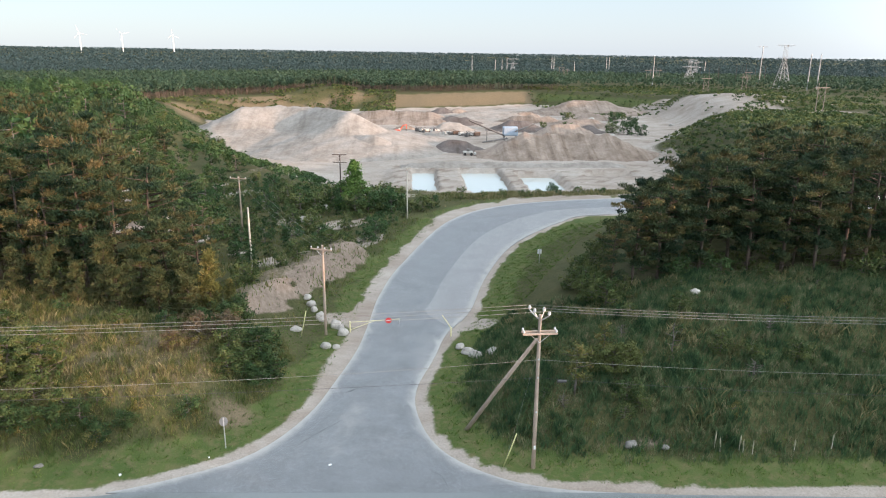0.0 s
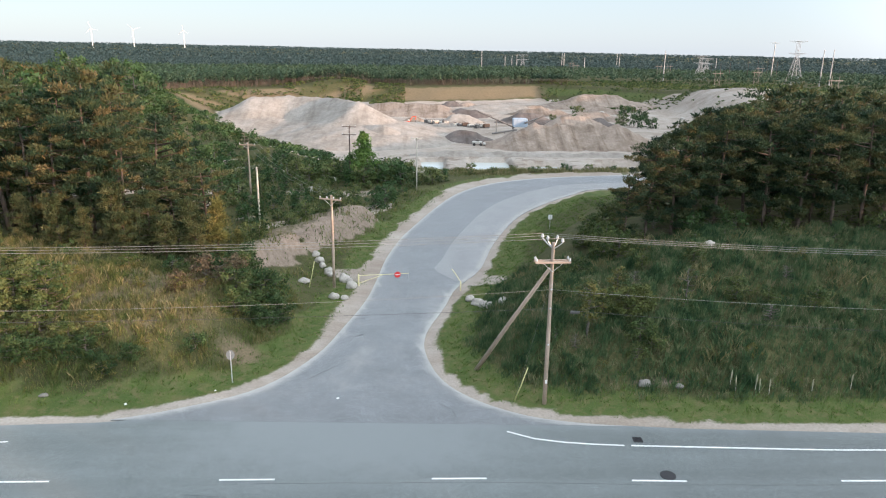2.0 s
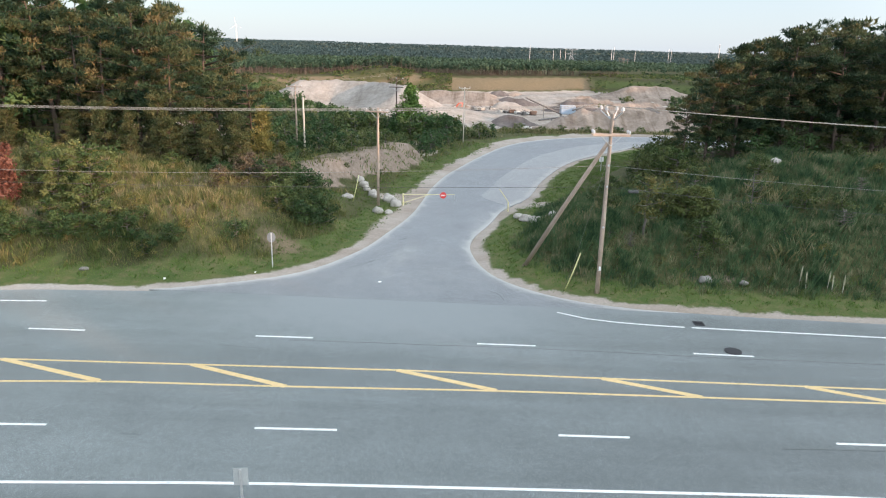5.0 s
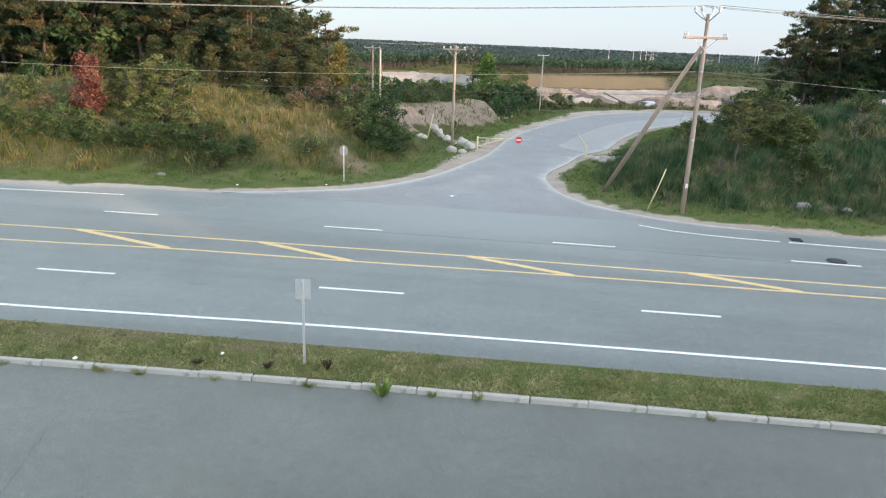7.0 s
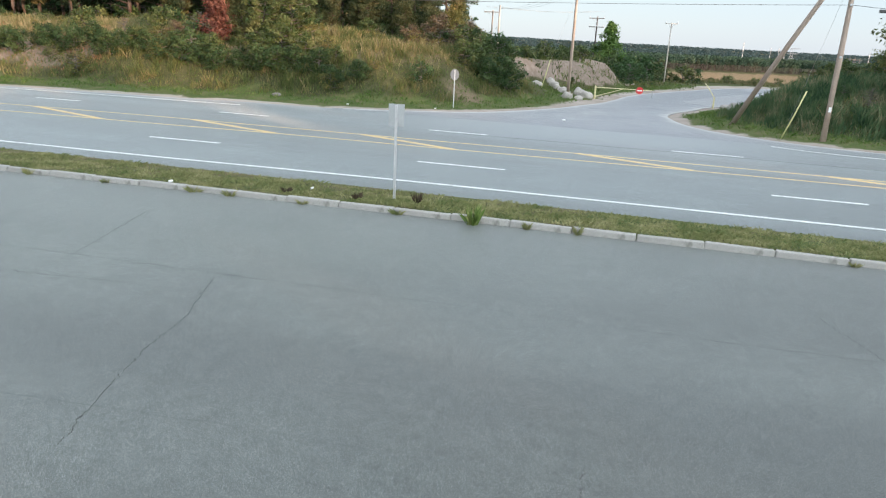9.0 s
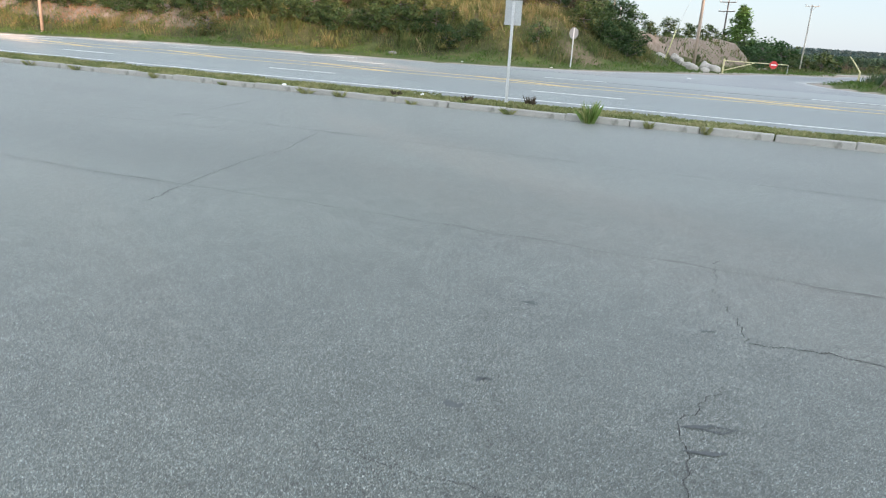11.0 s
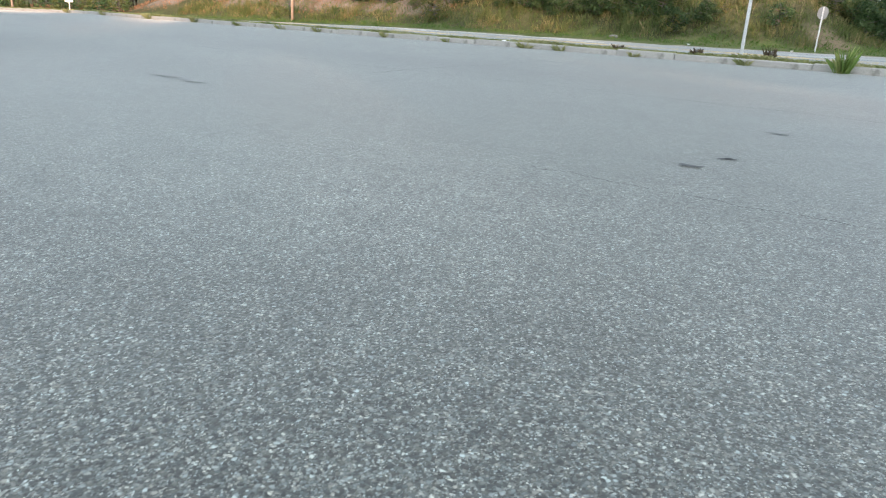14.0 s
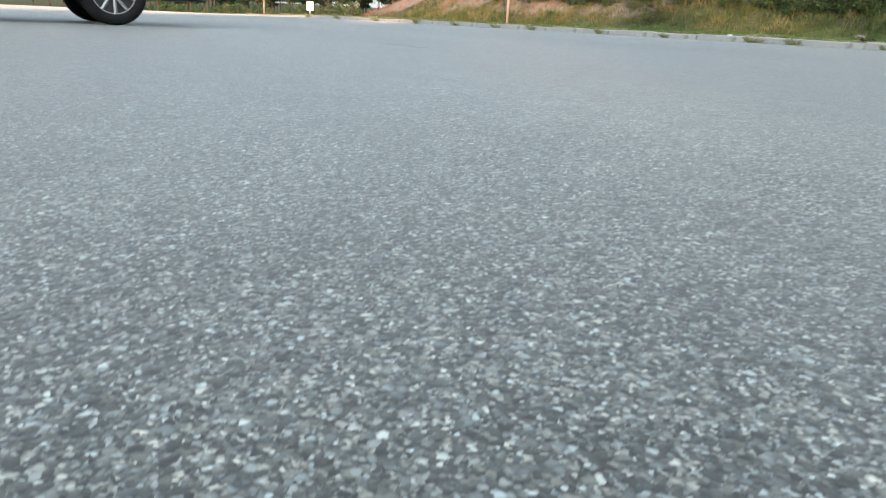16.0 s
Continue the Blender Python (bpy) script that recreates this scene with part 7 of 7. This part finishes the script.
# ---- power line and wind turbines far off ----
def lattice(x, y, h, w, label):
    ob = thing("lattice_pylon", x, y, gz(x, y), label, "pylon", "power line towers")
    bm = bmesh.new()
    for a_ in (-1, 1):
        for b_ in (-1, 1):
            add_rod(bm, (a_ * w, b_ * w, -1), (a_ * w * 0.22, b_ * w * 0.22, h * 0.62), 0.32, 0.25, 4)
            add_rod(bm, (a_ * w * 0.22, b_ * w * 0.22, h * 0.62), (a_ * w * 0.2, b_ * w * 0.2, h), 0.25, 0.2, 4)
    part("legs", bm, steel_far, ob)
    bm = bmesh.new()
    n = 6
    for i in range(n):
        z0, z1 = h * 0.62 * i / n, h * 0.62 * (i + 1) / n
        w0, w1 = w * (1 - 0.78 * i / n), w * (1 - 0.78 * (i + 1) / n)
        for s_ in (-1, 1):
            add_rod(bm, (-w0, s_ * w0, z0), (w1, s_ * w1, z1), 0.16, 0.16, 3)
            add_rod(bm, (w0, s_ * w0, z0), (-w1, s_ * w1, z1), 0.16, 0.16, 3)
            add_rod(bm, (s_ * w0, -w0, z0), (s_ * w1, w1, z1), 0.16, 0.16, 3)
    part("bracing", bm, steel_far, ob)
    for zz, half in ((h * 0.72, w * 1.4), (h * 0.99, w * 1.5)):
        bm = bmesh.new()
        for s_ in (-1, 1):
            add_rod(bm, (0, 0, zz), (s_ * half, 0, zz), 0.45, 0.15, 4)
            add_rod(bm, (0, 0, zz - 2.5), (s_ * half, 0, zz), 0.2, 0.12, 4)
        part("arm", bm, steel_far, ob)
    return ob


lattice(469, 861, 54, 8, "tall grey lattice pylon above dark woods")
lattice(389, 967, 34, 8, "grey lattice pylon above dark woods")
lattice(190, 1350, 32, 8, "distant grey lattice pylon in the woods")
lattice(470, 1150, 30, 8, "distant grey lattice pylon in the woods")


def steel_mast(x, y, h, label, rad=0.75, arm=0.0, material=None):
    ob = thing("power_mast", x, y, gz(x, y), label, "pylon", "power line masts")
    bm = bmesh.new()
    add_rod(bm, (0, 0, -1), (0, 0, h), rad, rad * 0.55, 8)
    part("shaft", bm, material or steel_far, ob)
    if arm:
        bm = bmesh.new()
        add_rod(bm, (-arm, 0, h - 1), (arm, 0, h - 1), 0.35, 0.35, 5)
        part("arm", bm, material or steel_far, ob)
    return ob


for x, y, h, a_ in ((479, 942, 53, 6), (480, 820, 43, 0), (477, 794, 43, 0), (323, 924, 40, 0), (105, 1280, 36, 0), (150, 1300, 30, 0), (164, 1310, 30, 0), (174, 1315, 32, 0), (262, 1330, 34, 0), (268, 1340, 36, 0), (272, 1180, 28, 0), (392, 1420, 36, 0), (400, 1430, 36, 0), (560, 1330, 32, 0)):
    steel_mast(x, y, h, "slim pale steel power mast above the woods", 0.8, a_)
for i in range(7):
    steel_mast(402 + 10.5 * i + (12 if i > 2 else 0), 960 - 6 * i, 24 + 5 * (i > 2), "dark timber power pole in a row", 0.45, 0, dark_wood)


def h_frame(x, y, h, label, turn=0):
    ob = thing("timber_pylon", x, y, gz(x, y), label, "pylon", "timber pylons", turn)
    for k_ in (-1, 1):
        bm = bmesh.new()
        add_rod(bm, (k_ * 3, 0, -1), (k_ * 3, 0, h), 0.3, 0.22, 6)
        part("leg", bm, far_wood, ob)
    bm = bmesh.new()
    add_box(bm, -6, 6, -0.2, 0.2, h * 0.84, h * 0.84 + 0.5)
    part("crossarm", bm, far_wood, ob)
    bm = bmesh.new()
    add_rod(bm, (-3, 0, h * 0.35), (3, 0, h * 0.75), 0.14, 0.14, 4)
    add_rod(bm, (3, 0, h * 0.35), (-3, 0, h * 0.75), 0.14, 0.14, 4)
    part("bracing", bm, far_wood, ob)
    return ob


for x, y, h in ((262, 415, 20), (345, 700, 22), (300, 690, 20), (410, 830, 24), (335, 980, 22), (352, 990, 22), (230, 1050, 20), (250, 1180, 20)):
    h_frame(x, y, h, "timber H-frame power pylon near the gravel pit", 15)


def turbine(x, y, hub, turn, label):
    ob = thing("wind_turbine", x, y, gz(x, y), label, "wind turbine", "wind turbines", turn)
    bm = bmesh.new()
    add_rod(bm, (0, 0, -2), (0, 0, hub), 2.4, 1.3, 12)
    part("tower", bm, white_steel, ob)
    bm = bmesh.new()
    add_box(bm, -2, 2, -5, 5, hub - 1.5, hub + 3, 0.8)
    part("nacelle", bm, white_steel, ob)
    bm = bmesh.new()
    add_rod(bm, (0, -7.5, hub + 0.5), (0, -5, hub + 0.5), 0.6, 2.2, 10)
    rotor = part("rotor", bm, white_steel, ob)
    for k_ in range(3):
        a_ = math.radians(95 + 120 * k_ + turn)
        bm = bmesh.new()
        add_path(bm, [(0, -6.5, hub + 0.5), (12 * math.cos(a_), -6.5, hub + 0.5 + 12 * math.sin(a_)), (36 * math.cos(a_), -6.5, hub + 0.5 + 36 * math.sin(a_))], [0.5, 0.7, 0.2], 6)
        part("blade", bm, white_steel, rotor)
    return ob


for x, y, t_ in ((-1643, 3590, 10), (-1440, 3590, 40), (-1192, 3590, 0)):
    turbine(x, y, 92, t_, "white three-bladed wind turbine on the horizon")

# ---- parked car on the lot ----
car_white = plain("white_car_paint", (0.74, 0.75, 0.76), (0.80, 0.81, 0.82), 2, 0.2)
car_white.node_tree.nodes["Principled BSDF"].inputs["Coat Weight"].default_value = 0.6
black_trim = plain("black_car_plastic", (0.015, 0.015, 0.016), (0.03, 0.03, 0.032), 6, 0.5)
tyre_mat = plain("tyre_rubber", (0.007, 0.007, 0.008), (0.014, 0.014, 0.015), 9, 0.85)
alloy = plain("alloy_wheel", (0.22, 0.222, 0.226), (0.30, 0.302, 0.306), 9, 0.35, metal=0.5)
tyre_mat.node_tree.nodes["Principled BSDF"].inputs["Specular IOR Level"].default_value = 0.15
car_glass = plain("dark_car_glass", (0.02, 0.024, 0.026), (0.03, 0.034, 0.036), 2, 0.05)
lamp_red = plain("red_lamp_glass", (0.35, 0.01, 0.01), (0.45, 0.02, 0.02), 4, 0.15)
car = thing("parked_car", -9.67, -32.88, 0.0, "white parked sport utility car with black wheel arches and alloy wheels", "car", rz=94)
prof = [(-2.3, 0.42), (-2.32, 0.8), (-2.22, 1.08), (-1.95, 1.2), (-1.55, 1.63), (-1.2, 1.7), (0.1, 1.72), (0.6, 1.62), (1.15, 1.14), (2.0, 1.02), (2.3, 0.82), (2.36, 0.5), (2.3, 0.34), (1.85, 0.3), (1.78, 0.6), (1.6, 0.74), (1.38, 0.76), (1.16, 0.74), (0.98, 0.6), (0.91, 0.3), (-0.91, 0.3), (-0.98, 0.6), (-1.16, 0.74), (-1.38, 0.76), (-1.6, 0.74), (-1.78, 0.6), (-1.85, 0.34)]
bm = bmesh.new()
rings = []
for yy in (-0.93, -0.86, 0.86, 0.93):
    ring = []
    for px, pz in prof:
        tuck = 0.14 * max(0, pz - 1.05) / 0.65
        side = yy * (1 - tuck * (1 if abs(yy) > 0.9 else 1))
        grow_ = 1.0 if abs(yy) < 0.9 else 0.985
        ring.append(bm.verts.new((px * grow_, side, pz if abs(yy) < 0.9 else pz * 0.995)))
    rings.append(ring)
for a_, b_ in zip(rings, rings[1:]):
    for i in range(len(prof)):
        j = (i + 1) % len(prof)
        bm.faces.new((a_[i], a_[j], b_[j], b_[i]))
for ring in (rings[0], rings[-1]):
    bm.faces.new(ring)
bmesh.ops.triangulate(bm, faces=[f_ for f_ in bm.faces if len(f_.verts) > 4])
body = part("body", bm, car_white, car)
for s_ in (-1, 1):
    bm = bmesh.new()
    for pts in ([(-1.7, 1.2), (-1.45, 1.55), (-0.5, 1.6), (-0.5, 1.16)], [(-0.42, 1.16), (-0.42, 1.6), (0.25, 1.58), (0.85, 1.16)]):
        vs = [bm.verts.new((px, s_ * (0.935 - 0.13 * (pz - 1.05) / 0.65 * 0.93), pz)) for px, pz in pts]
        bm.faces.new(vs)
    bmesh.ops.solidify(bm, geom=bm.faces[:], thickness=0.01)
    part("side_window", bm, car_glass, body, "dark side window")
    bm = bmesh.new()
    add_box(bm, -0.9, 0.9, s_ * 0.935 - 0.02, s_ * 0.935 + 0.02, 0.28, 0.46, 0.01)
    part("sill", bm, black_trim, body, "black plastic sill")
    for cx_ in (-1.38, 1.38):
        bm = bmesh.new()
        arc = [(cx_ + 0.47 * math.cos(a_), s_ * 0.93, 0.36 + 0.45 * math.sin(a_)) for a_ in np.linspace(-0.1, math.pi + 0.1, 12)]
        add_path(bm, arc, 0.045, 6)
        part("wheel_arch", bm, black_trim, body, "black plastic wheel arch")
    bm = bmesh.new()
    add_box(bm, 2.05, 2.3, s_ * 0.62 - 0.2, s_ * 0.62 + 0.2, 0.78, 0.93, 0.03)
    part("headlight", bm, porcelain, body, "clear headlight")
    bm = bmesh.new()
    add_box(bm, -2.34, -2.15, s_ * 0.7 - 0.14, s_ * 0.7 + 0.14, 0.85, 1.1, 0.03)
    part("tail_light", bm, lamp_red, body, "red tail light")
for x0, x1 in ((2.2, 2.42), (-2.4, -2.2)):
    bm = bmesh.new()
    add_box(bm, x0, x1, -0.85, 0.85, 0.3, 0.55, 0.05)
    part("bumper", bm, black_trim, body, "black lower bumper")
for cx_ in (-1.38, 1.38):
    for s_ in (-1, 1):
        bm = bmesh.new()
        ring = [(0.355 * 1.0, -0.07), (0.355, 0.07), (0.33, 0.105), (0.24, 0.11), (0.235, -0.11), (0.33, -0.105)]
        vs = [[bm.verts.new((r_ * math.cos(a_), w_, r_ * math.sin(a_))) for r_, w_ in ring] for a_ in np.linspace(0, 2 * math.pi, 33)[:-1]]
        for i in range(32):
            for j in range(6):
                bm.faces.new((vs[i][j], vs[(i + 1) % 32][j], vs[(i + 1) % 32][(j + 1) % 6], vs[i][(j + 1) % 6]))
        wh = part("wheel", bm, tyre_mat, car, "black tyre on an alloy wheel", True, pose(cx_, s_ * 0.83, 0.355))
        bm = bmesh.new()
        for k_ in range(10):
            a_ = 2 * math.pi * (k_ // 2) / 5 + (0.16 if k_ % 2 else -0.16)
            b_ = 2 * math.pi * (k_ // 2) / 5 + (0.30 if k_ % 2 else -0.30)
            add_rod(bm, (0.05 * math.cos(a_), s_ * 0.075, 0.05 * math.sin(a_)), (0.235 * math.cos(b_), s_ * 0.095, 0.235 * math.sin(b_)), 0.022, 0.018, 5)
        add_rod(bm, (0, s_ * 0.06, 0), (0, s_ * 0.1, 0), 0.06, 0.05, 12)
        rim_pts = [(0.235 * math.cos(a_), s_ * 0.095, 0.235 * math.sin(a_)) for a_ in np.linspace(0, 2 * math.pi, 25)]
        add_path(bm, rim_pts, 0.014, 5)
        part("rim", bm, alloy, wh, "five-spoke alloy rim")
        bm = bmesh.new()
        add_rod(bm, (0, -s_ * 0.05, 0), (0, s_ * 0.03, 0), 0.23, 0.23, 24)
        part("brake_disc", bm, black_trim, wh)

# patterns that no copy was taken from
for group_ in [*patterns.values(), [red_pattern, brown_pattern, sapling_pattern, poplar_pattern, bare_pattern, dead_pattern, fresh_pattern, green_pattern]]:
    for ob in group_:
        if ob not in used:
            for piece in [*ob.children, ob]:
                bpy.data.objects.remove(piece)
